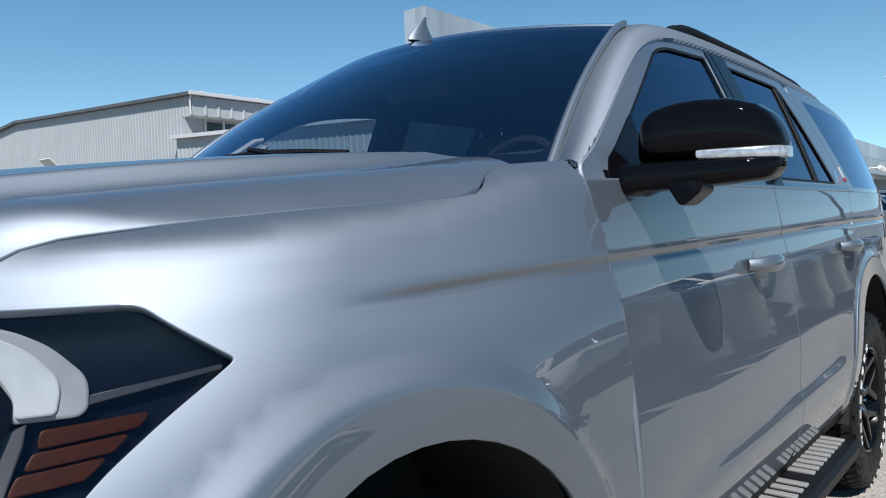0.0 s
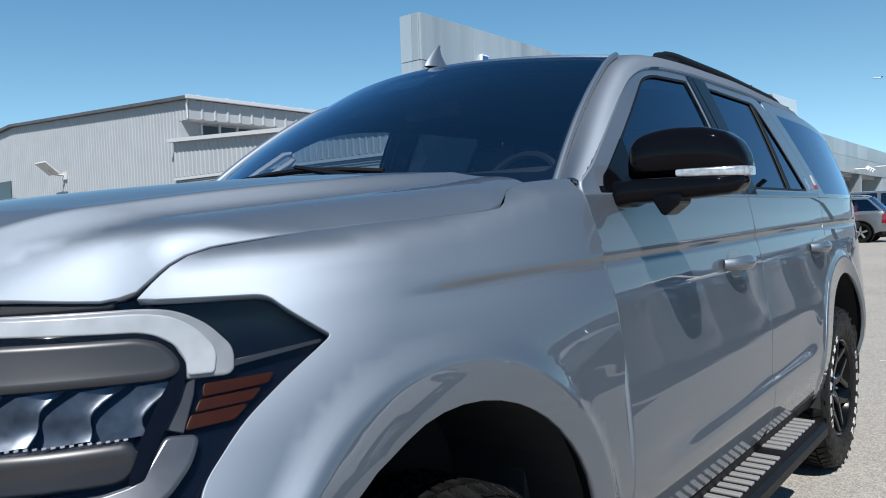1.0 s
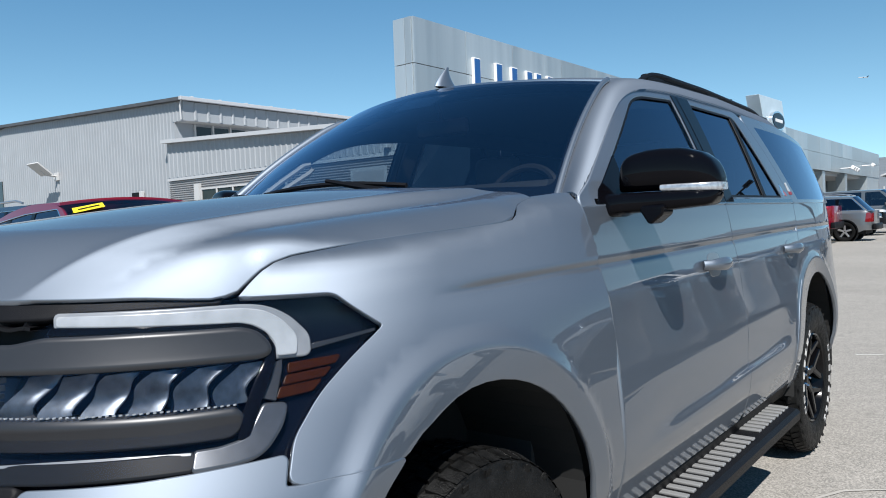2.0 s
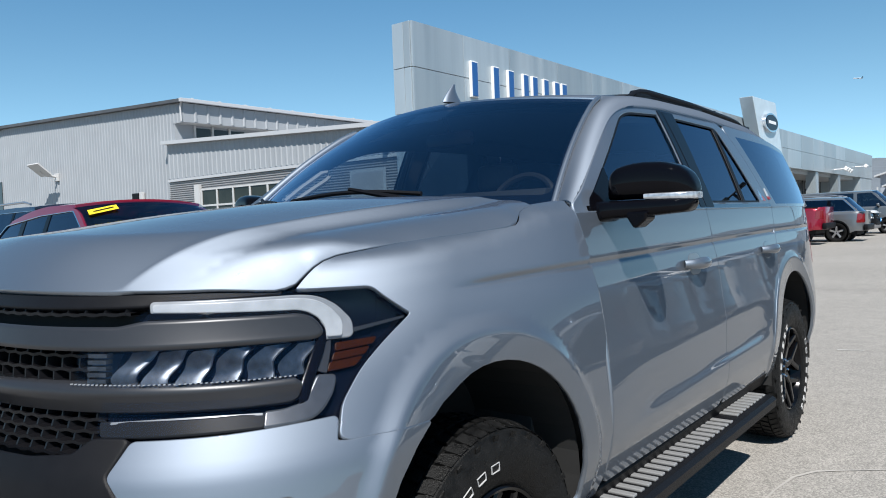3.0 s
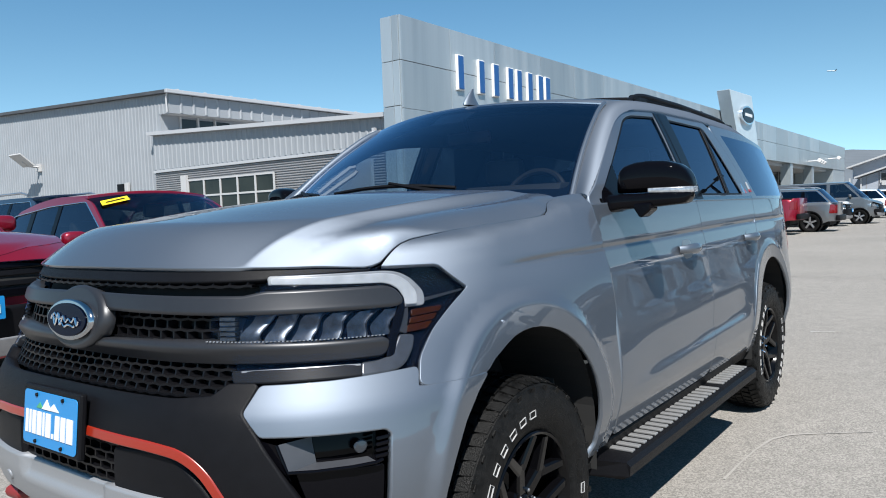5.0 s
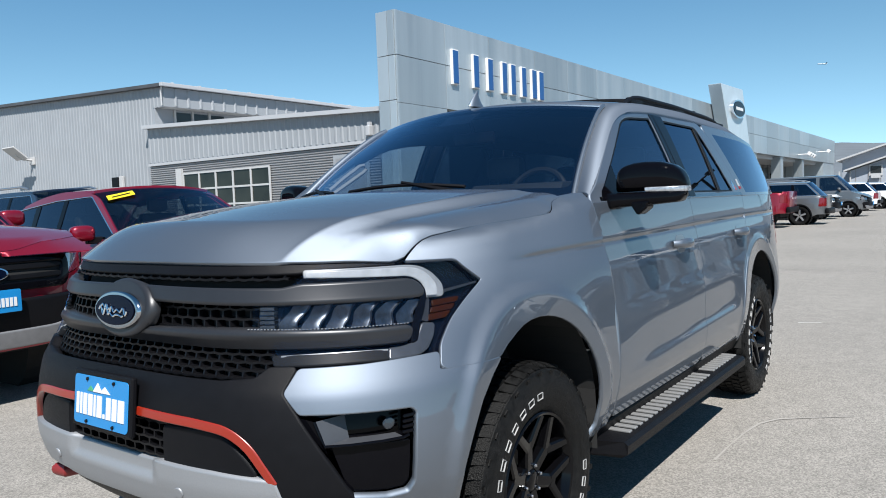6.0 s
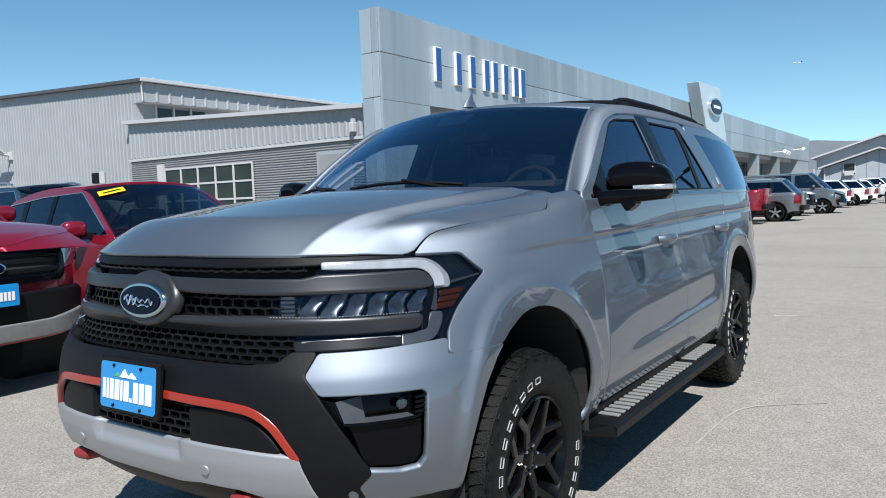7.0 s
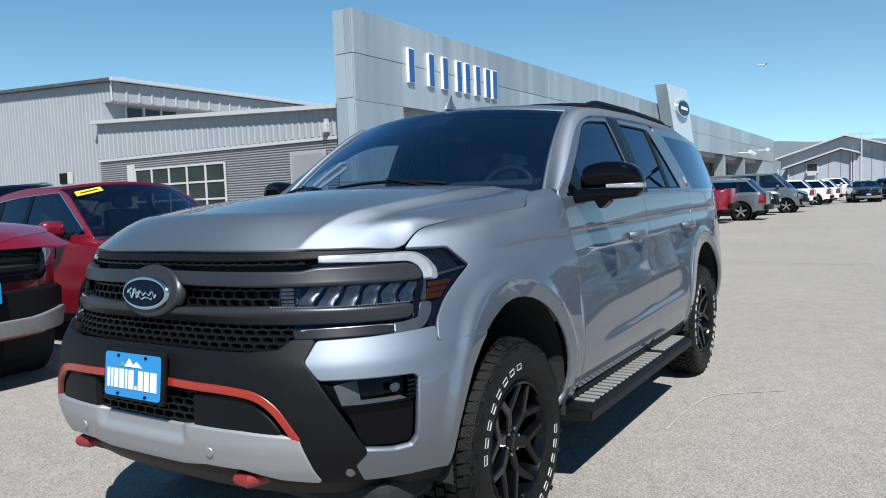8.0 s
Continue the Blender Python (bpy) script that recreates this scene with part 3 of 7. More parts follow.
def wheel(parent, meshes, x, y, z, left, turn=0.0, scale=1.0):
    w = new("wheel")
    w.parent = parent
    w.matrix_local = Matrix.Translation((x, y, z)) @ Matrix.Rotation(0 if left else math.pi, 4, "Z") @ Matrix.Rotation(turn, 4, "X") @ Matrix.Scale(scale, 4)
    for k in ("tyre", "tread", "rim_barrel", "hub", "brake_disc"):
        link(k, meshes[k], None, w)
    for start, n in ((-8, 8), (172, 8)):
        for k in range(n):
            mk = link("sidewall_mark", meshes["sidewall_mark"], None, w)
            mk.matrix_local = Matrix.Rotation(radians(start + 11.5 * k), 4, "X")
    for k in range(6):
        sp = link("spoke", meshes["spoke"], None, w)
        sp.matrix_local = Matrix.Rotation(k * math.pi / 3, 4, "X")
        nut = link("lug_nut", meshes["lug_nut"], None, w)
        nut.matrix_local = Matrix.Rotation((k + 0.5) * math.pi / 3, 4, "X") @ Matrix.Translation((0, 0, 0.052))
    return w


def hero():
    car = thing("sport_utility_vehicle", "silver full-size sport utility vehicle with black grille parked on asphalt", "car")
    crease = ((lambda s: crease_z(s - S_END - 0.06), (-0.03, -0.018, -0.011, -0.0075, -0.0045, -0.002, 0.0, 0.0035, 0.008, 0.013, 0.019, 0.03)),)

    # fender
    top = [(y, float(np.interp(y, *EDGE)) - 0.005) for y in (0.555, 0.48, 0.42, 0.379, 0.35, 0.32, 0.29, 0.27, 0.25, 0.225, 0.18, 0.08, 0.0, -0.09, -0.14)]
    top_front = [(1.228, 1.3095), (1.132, 1.299), (1.088, 1.2935), (1.050, 1.284), (1.025, 1.271), (1.011, 1.260), (1.000, 1.248), (0.990, 1.2295)]
    fender = [(1.164, 1.2235), (1.290, 1.148), (1.156, 1.044), (1.108, 0.985), (1.108, 0.925), (1.132, 0.914)] + [(1.22, 0.913)]
    arch_pts = [p for p in arc(0, ARCH_R, 110, 0)]
    fender += [(1.334, 0.9155), (1.345, 0.9205), (1.372, 0.943)] + sz(arch_pts) + sz([(0.434, 0.50), (0.405, 0.455), (0.60, 0.452), (0.622, 0.52), (0.628, 0.66), (0.630, 0.97), (0.612, 1.10), (0.590, 1.2), (0.556, 1.33), (0.548, 1.38)])
    fender += sz(top) + top_front
    f_poly = rounded(fender, [0.02, 0.012, 0.03, 0.02, 0.03, 0.02] + [0] * (len(fender) - 6), 0.02, 5)
    rings = [p for r in FLARE_R for p in sz([q for q in arc(0, r, 150, 0, 70)] + [(r - 0.25 * (ARCH_Z - z), z) for z in (0.53, 0.50, 0.47)])]
    def fender_light_lean(s, z):
        """Leans the fender's shading normals up and forward to place the sun's highlight."""
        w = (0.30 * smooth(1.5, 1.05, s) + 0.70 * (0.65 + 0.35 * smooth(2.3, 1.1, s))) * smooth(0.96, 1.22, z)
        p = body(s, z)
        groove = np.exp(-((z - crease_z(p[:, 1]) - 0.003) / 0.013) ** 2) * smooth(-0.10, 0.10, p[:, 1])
        return (w * (1 - 0.9 * groove))[:, None] * np.array((-0.11, -0.34, 0.50)) + arch_shade_lean(p)
    both(skin, "fender", f_poly, body, SILVER, car, step=0.022, lines=crease, extra=rings, lean=fender_light_lean)
    # flank panels
    clines = ((crease_z, (-0.03, -0.018, -0.011, -0.0075, -0.0045, -0.002, 0.0, 0.0035, 0.008, 0.013, 0.019, 0.03)), (swoop_z, (-0.02, -0.012, -0.006, 0.0, 0.006, 0.012, 0.02)))
    d1 = rounded([(0.556, 1.372), (0.564, 1.33), (0.598, 1.2), (0.620, 1.10), (0.638, 0.97), (0.636, 0.66), (0.630, 0.52), (0.645, 0.478), (1.80, 0.478), (1.834, 0.52), (1.836, 0.66), (1.826, 0.95), (1.80, 1.12), (1.757, 1.372)],
                 [0, 0.05, 0.05, 0.05, 0.05, 0.05, 0.02, 0.03, 0.03, 0.02, 0.05, 0.1, 0.1, 0], 0.022)
    d2 = [(1.765, 1.372), (1.808, 1.12), (1.834, 0.95), (1.844, 0.66), (1.842, 0.52), (1.86, 0.478), (2.60, 0.478), (2.63, 0.52)]
    d2 += [(2.60 + 0.0, 0.56)] + arc(WHEELBASE, 0.535, 178, 128, 10) + [(2.80, 1.08), (2.83, 1.2), (2.845, 1.372)]
    d2 = rounded(d2, [0, 0.1, 0.1, 0.05, 0.02, 0.03, 0.03, 0.03, 0.05] + [0] * 11 + [0.1, 0.1, 0], 0.022)
    quarter = [(2.853, 1.372), (2.838, 1.2), (2.808, 1.08)] + arc(WHEELBASE, 0.527, 128, 178, 10) + [(2.61, 0.52), (2.61, 0.455), (2.70, 0.455)] + arc(WHEELBASE, ARCH_R, 180, 0, 24)
    quarter += [(3.56, 0.50), (3.62, 0.46), (4.05, 0.52), (4.22, 0.56), (4.28, 0.8), (4.28, 1.15), (4.22, 1.372)]
    quarter = rounded(quarter, 0, 0.025)
    rear_rings = [p for r in FLARE_R for p in arc(WHEELBASE, r, 0, 180, 80)]
    for m in (False, True):
        def door_shade_lean(y, z):
            """Tips the lower doors' shading normals up, so they mirror less bright ground."""
            w = smooth(1.16, 1.02, z) * smooth(0.60, 0.74, z)
            return w[:, None] * np.array((0.0, 0.0, 0.075)) + arch_shade_lean(side(y, z))
        door = skin("front_door", d1, side, SILVER, car, mirror=m, step=0.024, lines=clines, lip=0.005, lean=door_shade_lean)
        rear = skin("rear_door", d2, side, SILVER, car, mirror=m, step=0.026, lines=clines, extra=rear_rings, lip=0.0035, lean=door_shade_lean)
        skin("quarter_panel", quarter, side, SILVER, car, mirror=m, step=0.035, lines=clines, extra=rear_rings, lean=lambda y, z: arch_shade_lean(side(y, z)))
        for d, yh in ((door, 1.50), (rear, 2.62)):
            sgn = -1 if m else 1
            bm = bmesh.new()
            pts = []
            for k in range(15):
                u = k / 14
                bow = math.sin(math.pi * u) ** 0.45
                pts.append((sgn * (0.974 + 0.040 * bow), yh - 0.115 + 0.23 * u, 1.152))
            tube_into(bm, pts, [0.013 + 0.007 * math.sin(math.pi * k / 14) for k in range(15)], 10, flat=1.25)
            part("handle", bm, SILVER, d, smooth=True)
            cup = rounded([(yh - 0.055, 1.105), (yh + 0.075, 1.105), (yh + 0.075, 1.19), (yh - 0.055, 1.19)], 0.04, 0.01)
            skin("handle_cup", cup, side, mat("handle_cup_silver", (0.25, 0.25, 0.26), 0.35, 0.8, 0.5) if m is False and yh < 2 else SILVER, d, mirror=m, off=0.002, depth=0.004, step=0.02)
    # rocker
    rk = rounded([(0.42, 0.40), (2.62, 0.40), (2.62, 0.470), (0.42, 0.446)], 0.01, 0.05)
    both(skin, "rocker_panel", rk, side, BLACK_MATTE, car, off=-0.004)
    # inner sides, so that no light passes the gaps
    dark_wall = rounded([(-0.12, 1.0), (-0.12, 1.27), (0.4, 1.38), (4.1, 1.37), (4.2, 0.6), (3.62, 0.45), (3.58, 0.7), (3.45, 0.95), (3.11, 1.06), (2.78, 0.95), (2.64, 0.7), (2.6, 0.42), (0.48, 0.42), (0.46, 0.7), (0.33, 0.95), (0.0, 1.04), (-0.11, 1.01)], 0, 0.05)
    both(skin, "inner_panel", dark_wall, side, LINER, car, off=-0.022, depth=0, step=0.05)
    # wheel liners
    for c in (0.0, WHEELBASE):
        for sgn in (1, -1):
            bm = bmesh.new()
            rows = []
            for x in (0.50, 0.97):
                pts = [(c + 0.455, 0.40)] + arc(c, 0.455, 0, 180, 18) + [(c - 0.455, 0.40)]
                rows.append([bm.verts.new((sgn * (x - (0.035 if (c == 0 and y < -0.2 and x > 0.9) else 0)), y, z)) for y, z in pts])
            for i in range(len(rows[0]) - 1):
                bm.faces.new((rows[0][i], rows[0][i + 1], rows[1][i + 1], rows[1][i]))
            bm.faces.new(rows[0])
            part("wheel_liner", bm, LINER, car)
    part("underbody", box(-0.82, 0.82, -0.70, 4.1, 0.34, 0.46, 0.03), LINER, car)
    part("engine_bay", box(-0.60, 0.60, -0.45, 0.42, 0.46, 1.12), LINER, car)
    # hood
    hp = []
    xs = np.linspace(-0.84, 0.84, 85)
    front = [(x, float(hood_front_y(np.array(x)))) for x in xs]
    yc_ = float(_seam[1, 1])
    front = [(x, y + 0.004) for x, y in front if y < yc_ - 0.004]
    side_l = [(float(hood_edge(y)), y) for y in (*(_seam[1:-1, 1] + 0.004), -0.3, -0.2, -0.1, 0.0, 0.1, 0.2, 0.24, 0.27, 0.305, 0.34, 0.375)]
    rear = [(x, 0.40 - 0.17 * (1 - (x / 0.82) ** 2)) for x in np.linspace(0.80, -0.80, 27)]
    hp = front + side_l + rear + [(-x, y) for x, y in reversed(side_l)]
    def flank_lean(x, y):
        """Leans the hood's shading normals outward and forward so its flanks catch the sun."""
        q = hood_q(x, y)
        rolled = smooth(0.22, 0.10, y - hood_front_y(x))
        shoulder = 0.8 * smooth(0.50, 0.80, q) * (0.35 + 0.65 * smooth(0.45, -0.35, y))
        w = smooth(1.02, 0.93, q) * np.maximum(rolled, shoulder)
        v = w[:, None] * np.array((0.40, -0.44, -0.04))
        v[:, 0] *= np.sign(x)
        v[:, 0] += 0.06 * np.clip(x / 0.5, -1, 1) * smooth(0.85, 1.2, q)
        v[:, 1] -= 0.07 * smooth(0.95, 1.15, q)
        return v
    ridge = []
    for y in np.arange(-0.86, 0.20, 0.010):
        h, d = float(eased(y, (_ey, _ex), 0.04)) + 0.008, float(eased(y, DOME_X, 0.1))
        for q in (0.88, 0.92, 0.95, 0.98, 1.01, 1.05):
            x = h - q * (h - d)
            if y > float(hood_front_y(np.array(x))) + 0.012:
                ridge += [(x, y), (-x, y)]
    skin("hood", rounded(hp, 0, 0.02), hood, SILVER, car, step=0.018, extra=ridge, depth=0.025, lip=0.0022, lean=flank_lean)
    # cowl behind the hood, and the fender tops beside it
    g = []
    for v in np.linspace(0, 1, 5):
        row = []
        for x in np.linspace(-0.80, 0.80, 33):
            y0 = 0.40 - 0.17 * (1 - (x / 0.82) ** 2)
            y1 = 0.66 - 0.27 * (1 - (x / 0.82) ** 2)
            z0 = float(hood_z(np.array(x), np.array(min(y0, 0.4)))) - 0.018
            row.append((x, y0 - 0.02 + (y1 - y0 + 0.02) * v, z0 + (1.402 - 0.012 * abs(x / 0.8) ** 4 - z0) * v))
        g.append(row)
    sheet("cowl", g, BLACK_MATTE, car)
    for m in (False, True):
        g = []
        for v in np.linspace(0, 1, 6):
            row = []
            for y in np.linspace(0.384, 0.61, 10):
                ez = float(np.interp(y, *EDGE))
                o = side(np.array([y]), np.array([ez - 0.007]))[0] - np.array((0.004, 0, 0))
                i = np.array((0.80, y, ez - 0.010))
                row.append(tuple(o * (1 - v) + i * v + np.array((0, 0, 0.004 * math.sin(math.pi * v)))))
            g.append(row)
        # shading normals leaned forward to brighten the top, shape unchanged
        sheet("fender_top", g, SILVER, car, thick=0.02, mirror=m, lean=(0.1, -0.2, 0.0))

    # glasshouse
    edge = [(0.828, 0.588, 1.402), (0.823, 0.603, 1.416), (0.789, 0.736, 1.532), (0.756, 0.880, 1.643), (0.722, 1.040, 1.747), (0.689, 1.213, 1.846), (0.672, 1.45, 1.885), (0.665, 1.75, 1.903), (0.665, 2.4, 1.912), (0.65, 3.3, 1.895), (0.60, 4.12, 1.835)]
    seam = [(0.912, 0.560, 1.408), (0.910, 0.590, 1.424), (0.887, 0.72, 1.505), (0.846, 0.880, 1.607), (0.808, 1.035, 1.70), (0.775, 1.185, 1.782), (0.756, 1.40, 1.828), (0.746, 1.75, 1.850), (0.744, 2.4, 1.855), (0.722, 3.3, 1.838), (0.655, 4.12, 1.780)]
    def curve(pts, n):
        p = np.array(pts)
        d = np.concatenate([[0], np.cumsum(np.linalg.norm(np.diff(p, axis=0), axis=1))])
        t = np.linspace(0, d[-1], n)
        lin = np.stack([np.interp(t, d, p[:, k]) for k in range(3)], -1)
        w = max(1, n // 24)
        k = np.ones(2 * w + 1) / (2 * w + 1)
        pad = np.vstack([2 * lin[0] - lin[w:0:-1], lin, 2 * lin[-1] - lin[-2:-w - 2:-1]])
        return np.stack([np.convolve(pad[:, j], k, "valid") for j in range(3)], -1)
    E, S = curve(edge, 90), curve(seam, 90)
    rows = []
    for v in np.linspace(0, 1, 9):
        bulge = math.sin(math.pi * v) * 0.016
        rows.append([tuple(S[k] * (1 - v) + E[k] * v + np.array((0.6, -0.2, 0.8)) * bulge) for k in range(90)])
    # lean tips the rail's shading normals forward, so it looks sunlit
    both(sheet, "roof_side_rail", [r for r in rows], SILVER, car, thick=0.02, lean=(0.05, -0.48, 0.12))
    # roof skin
    rows = []
    ys = np.linspace(0, 1, 60)
    corner = int(np.argmin(np.abs(E[:, 1] - 1.215)))
    for k in ys:
        row = []
        j = corner + k * (89 - corner)
        e = np.array([np.interp(j, np.arange(90), E[:, i]) for i in range(3)])
        for x in np.linspace(-1, 1, 41):
            crown = 1 - x * x
            fwd = -0.135 * crown * (1 - k) ** 3
            row.append((e[0] * x, e[1] + fwd, e[2] + 0.052 * crown - 0.004 * (1 - k) ** 6 * crown))
        rows.append(row)
    # the front rows' shading normals lean forward to light the roof's edge
    sheet("roof", rows, SILVER, car, thick=0.025, lean=np.array([(0, -0.9 * max(0, 1 - 12 * k), 0) for k in ys])[:, None, :])
    roof_front = rows[0]
    both(sheet, "roof_liner", [[(p[0] - 0.03 - 0.01 * v, p[1], p[2] + 0.03 - 0.10 * v) for p in S if p[1] > 1.0] for v in (0.0, 0.5, 1.0)], INTERIOR, car)
    sheet("headliner", [[(p[0] * 0.96, p[1] + 0.03, p[2] - 0.05) for p in r] for r in rows], INTERIOR, car)
    # windshield
    def ws(u, v):
        u, v = np.asarray(u, float), np.asarray(v, float)
        c = 1 - u * u
        base = np.stack([0.822 * u, 0.605 - 0.265 * c, 1.416 + 0.012 * c], -1)
        topp = np.stack([0.688 * u, 1.213 - 0.135 * c, 1.846 + 0.046 * c], -1)
        p = base * (1 - v)[..., None] + topp * v[..., None]
        p[..., 1] -= 0.030 * np.sin(np.pi * v)
        p[..., 2] += 0.012 * np.sin(np.pi * v)
        return p
    wpoly = rounded([(-0.998, -0.02), (0.998, -0.02), (0.998, 0.995), (-0.998, 0.995)], 0.02, 0.04)
    glass = skin("windshield", wpoly, ws, WINDSHIELD, car, "clear windshield with a dark band along its top", step=0.06, depth=0, off=0.0)
    glass.visible_shadow = False
    inner = rounded([(-0.982, 0.06), (0.982, 0.06), (0.982, 0.955), (-0.982, 0.955)], 0.05, 0.04)
    skin("windshield_border", wpoly, ws, BLACK_GLOSS, car, step=0.08, depth=0, off=-0.006, holes=(inner,))
    bm = bmesh.new()
    tube_into(bm, [Vector(p) + Vector((0, -0.004, 0.0)) for p in roof_front], 0.009, 8)
    part("roof_lip", bm, SILVER, car, smooth=True)
    bm = bmesh.new()
    tube_into(bm, [Vector((-E[k][0] - 0.008, E[k][1] - 0.006, E[k][2] + 0.002)) for k in range(1, corner + 1)], 0.018, 10)
    part("pillar_lip", bm, SILVER, car, smooth=True)
    bm = bmesh.new()
    tube_into(bm, [Vector((E[k][0] + 0.008, E[k][1] - 0.009, E[k][2] + 0.007)) for k in range(0, corner + 1)], 0.010, 10)
    part("pillar_lip", bm, SILVER, car, smooth=True)
    for sgn in (1,):
        bm = bmesh.new()
        tube_into(bm, [Vector((sgn * (E[k][0] - 0.004), E[k][1] - 0.004, E[k][2] + 0.001)) for k in range(0, corner + 1)], 0.0045, 8)
        part("glass_moulding", bm, BLACK_MATTE, car, smooth=True)
    band = rounded([(-0.13, 0.80), (0.13, 0.80), (0.15, 0.95), (-0.15, 0.95)], 0.02, 0.04)
    skin("sensor_patch", band, ws, BLACK_GLOSS, car, step=0.08, depth=0, off=-0.012)
    # side glass and pillars
    win1 = rounded([(0.665, 1.402), (0.675, 1.425), (1.245, 1.770), (1.36, 1.798), (1.70, 1.818), (1.682, 1.402)], [0.02, 0.03, 0.10, 0.10, 0.02, 0.01], 0.025)
    win2 = rounded([(1.875, 1.402), (1.905, 1.818), (2.43, 1.815), (2.50, 1.80), (2.68, 1.402)], [0.02, 0.02, 0.08, 0.05, 0.02], 0.025)
    win3 = rounded([(2.965, 1.394), (2.795, 1.785), (3.55, 1.775), (4.06, 1.748), (4.175, 1.394)], [0.006, 0.01, 0.1, 0.02, 0.01], 0.03)
    frame1 = rounded([(0.562, 1.378), (0.566, 1.404), (0.72, 1.501), (0.885, 1.604), (1.19, 1.783), (1.40, 1.824), (1.752, 1.845), (1.752, 1.378)], [0, 0.01, 0.1, 0.1, 0.12, 0.1, 0.01, 0], 0.025)
    frame2 = rounded([(1.760, 1.378), (1.760, 1.845), (2.4, 1.849), (2.62, 1.839), (2.76, 1.60), (2.845, 1.378)], [0, 0.01, 0.2, 0.1, 0.1, 0], 0.025)
    frame3 = rounded([(2.853, 1.378), (2.768, 1.60), (2.630, 1.842), (3.3, 1.832), (4.10, 1.776), (4.20, 1.378)], [0, 0.1, 0.08, 0.2, 0.05, 0], 0.03)
    for m in (False, True):
        # lean brightens the front pillar through its shading normals alone
        skin("front_door_frame", frame1, green, SILVER, car, mirror=m, step=0.04, holes=(win1,), lip=0.004, lean=lambda y, z: smooth(1.3, 0.9, y)[:, None] * np.array((0.0, -0.22, 0.12)))
        skin("rear_door_frame", frame2, green, SILVER, car, mirror=m, step=0.04, holes=(win2,), lip=0.003)
        skin("rear_pillar", frame3, green, SILVER, car, mirror=m, step=0.05, holes=(win3,), lip=0.003)
        for w, mt, nm in ((win1, FRONT_TINT, "front_window"), (win2, TINT, "rear_window"), (win3, TINT, "cargo_window")):
            gl = skin(nm, w, green, mt, car, mirror=m, step=0.06, depth=0, off=-0.001 if nm == "cargo_window" else -0.010)
            gl.visible_shadow = False
            wa = np.array(w)
            c = wa.mean(0)
            big, small = [], []
            for i in range(len(w)):
                t = wa[(i + 1) % len(w)] - wa[i - 1]
                nrm = np.array((t[1], -t[0])) / (np.linalg.norm(t) + 1e-9)
                if np.dot(nrm, wa[i] - c) < 0:
                    nrm = -nrm
                big.append(tuple(wa[i] + nrm * 0.002))
                small.append(tuple(wa[i] - nrm * 0.013))
            if nm == "cargo_window":
                continue
            skin("window_seal", big, green, BLACK_MATTE, car, mirror=m, step=0.2, depth=0, off=-0.004, holes=(small,))
        pil = rounded([(1.690, 1.384), (1.706, 1.832), (1.752, 1.834), (1.750, 1.384)], 0.005, 0.05)
        skin("pillar_cover", pil, green, BLACK_GLOSS, car, mirror=m, off=0.003, depth=0.006, step=0.05)
        pil = rounded([(1.764, 1.384), (1.764, 1.834), (1.898, 1.834), (1.866, 1.384)], 0.005, 0.05)
        skin("pillar_cover", pil, green, BLACK_GLOSS, car, mirror=m, off=0.003, depth=0.006, step=0.05)
        pil = rounded([(2.36, 1.395), (2.40, 1.395), (2.475, 1.81), (2.44, 1.812)], 0.004, 0.05)
        skin("window_divider", pil, green, BLACK_MATTE, car, mirror=m, off=-0.002, depth=0.006, step=0.05)
        pil = rounded([(0.655, 1.384), (0.672, 1.422), (0.865, 1.535), (0.845, 1.384)], 0.008, 0.03)
        skin("mirror_sail", pil, green, BLACK_GLOSS, car, mirror=m, off=0.004, depth=0.006, step=0.04)
        skin("pillar_badge", rounded([(2.845, 1.436), (2.872, 1.436), (2.866, 1.482), (2.850, 1.482)], 0.004, 0.02), green, DRL_WHITE, car, "small white and red badge", mirror=m, off=0.004, depth=0.004, step=0.02)
        skin("badge_base", rounded([(2.842, 1.420), (2.885, 1.420), (2.885, 1.434), (2.842, 1.434)], 0.003, 0.02), green, BADGE_RED, car, mirror=m, off=0.004, depth=0.004, step=0.02)
        belt = rounded([(0.64, 1.380), (2.84, 1.380), (2.84, 1.396), (0.64, 1.396)], 0.004, 0.06)
        skin("belt_moulding", belt, green, mat("dark_bright_trim", (0.30, 0.31, 0.33), 0.22, 1.0) if not m else bpy.data.materials["dark_bright_trim"], car, mirror=m, off=0.001, depth=0.012, step=0.05)
    # cabin: seats, dash, wheel, mirror
    part("cabin_floor", box(-0.85, 0.85, 0.5, 4.1, 0.46, 0.56), INTERIOR, car)
    part("cabin_back", box(-0.62, 0.62, 3.98, 4.04, 0.5, 1.70), INTERIOR, car)
    part("firewall", box(-0.82, 0.82, 0.42, 0.48, 0.5, 1.36), INTERIOR, car)
    bm = prism([(0.50, 1.30), (0.56, 1.395), (0.80, 1.435), (1.00, 1.415), (1.04, 1.32), (0.98, 1.05), (0.5, 1.0)], "x", -0.80, 0.80)
    part("dashboard", bm, DASH_BLACK, car, "dark dashboard", smooth=True)
    bm = prism([(0.80, 1.42), (0.84, 1.475), (1.05, 1.48), (1.06, 1.42)], "x", 0.16, 0.66, 0.012)
    part("gauge_hood", bm, DASH_BLACK, car, smooth=True)
    part("centre_screen", box(-0.16, 0.12, 0.97, 1.0, 1.17, 1.42, 0.008, m=Matrix.Rotation(0, 4, "X")), BLACK_GLOSS, car)
    ring = bmesh.new()
    pts = [Vector((0.33 + 0.168 * math.cos(a), 0, 0.168 * math.sin(a))) for a in np.linspace(0, 2 * math.pi, 37)]
    mt = Matrix.Translation((0, 1.18, 1.398)) @ Matrix.Rotation(radians(-24), 4, "X")
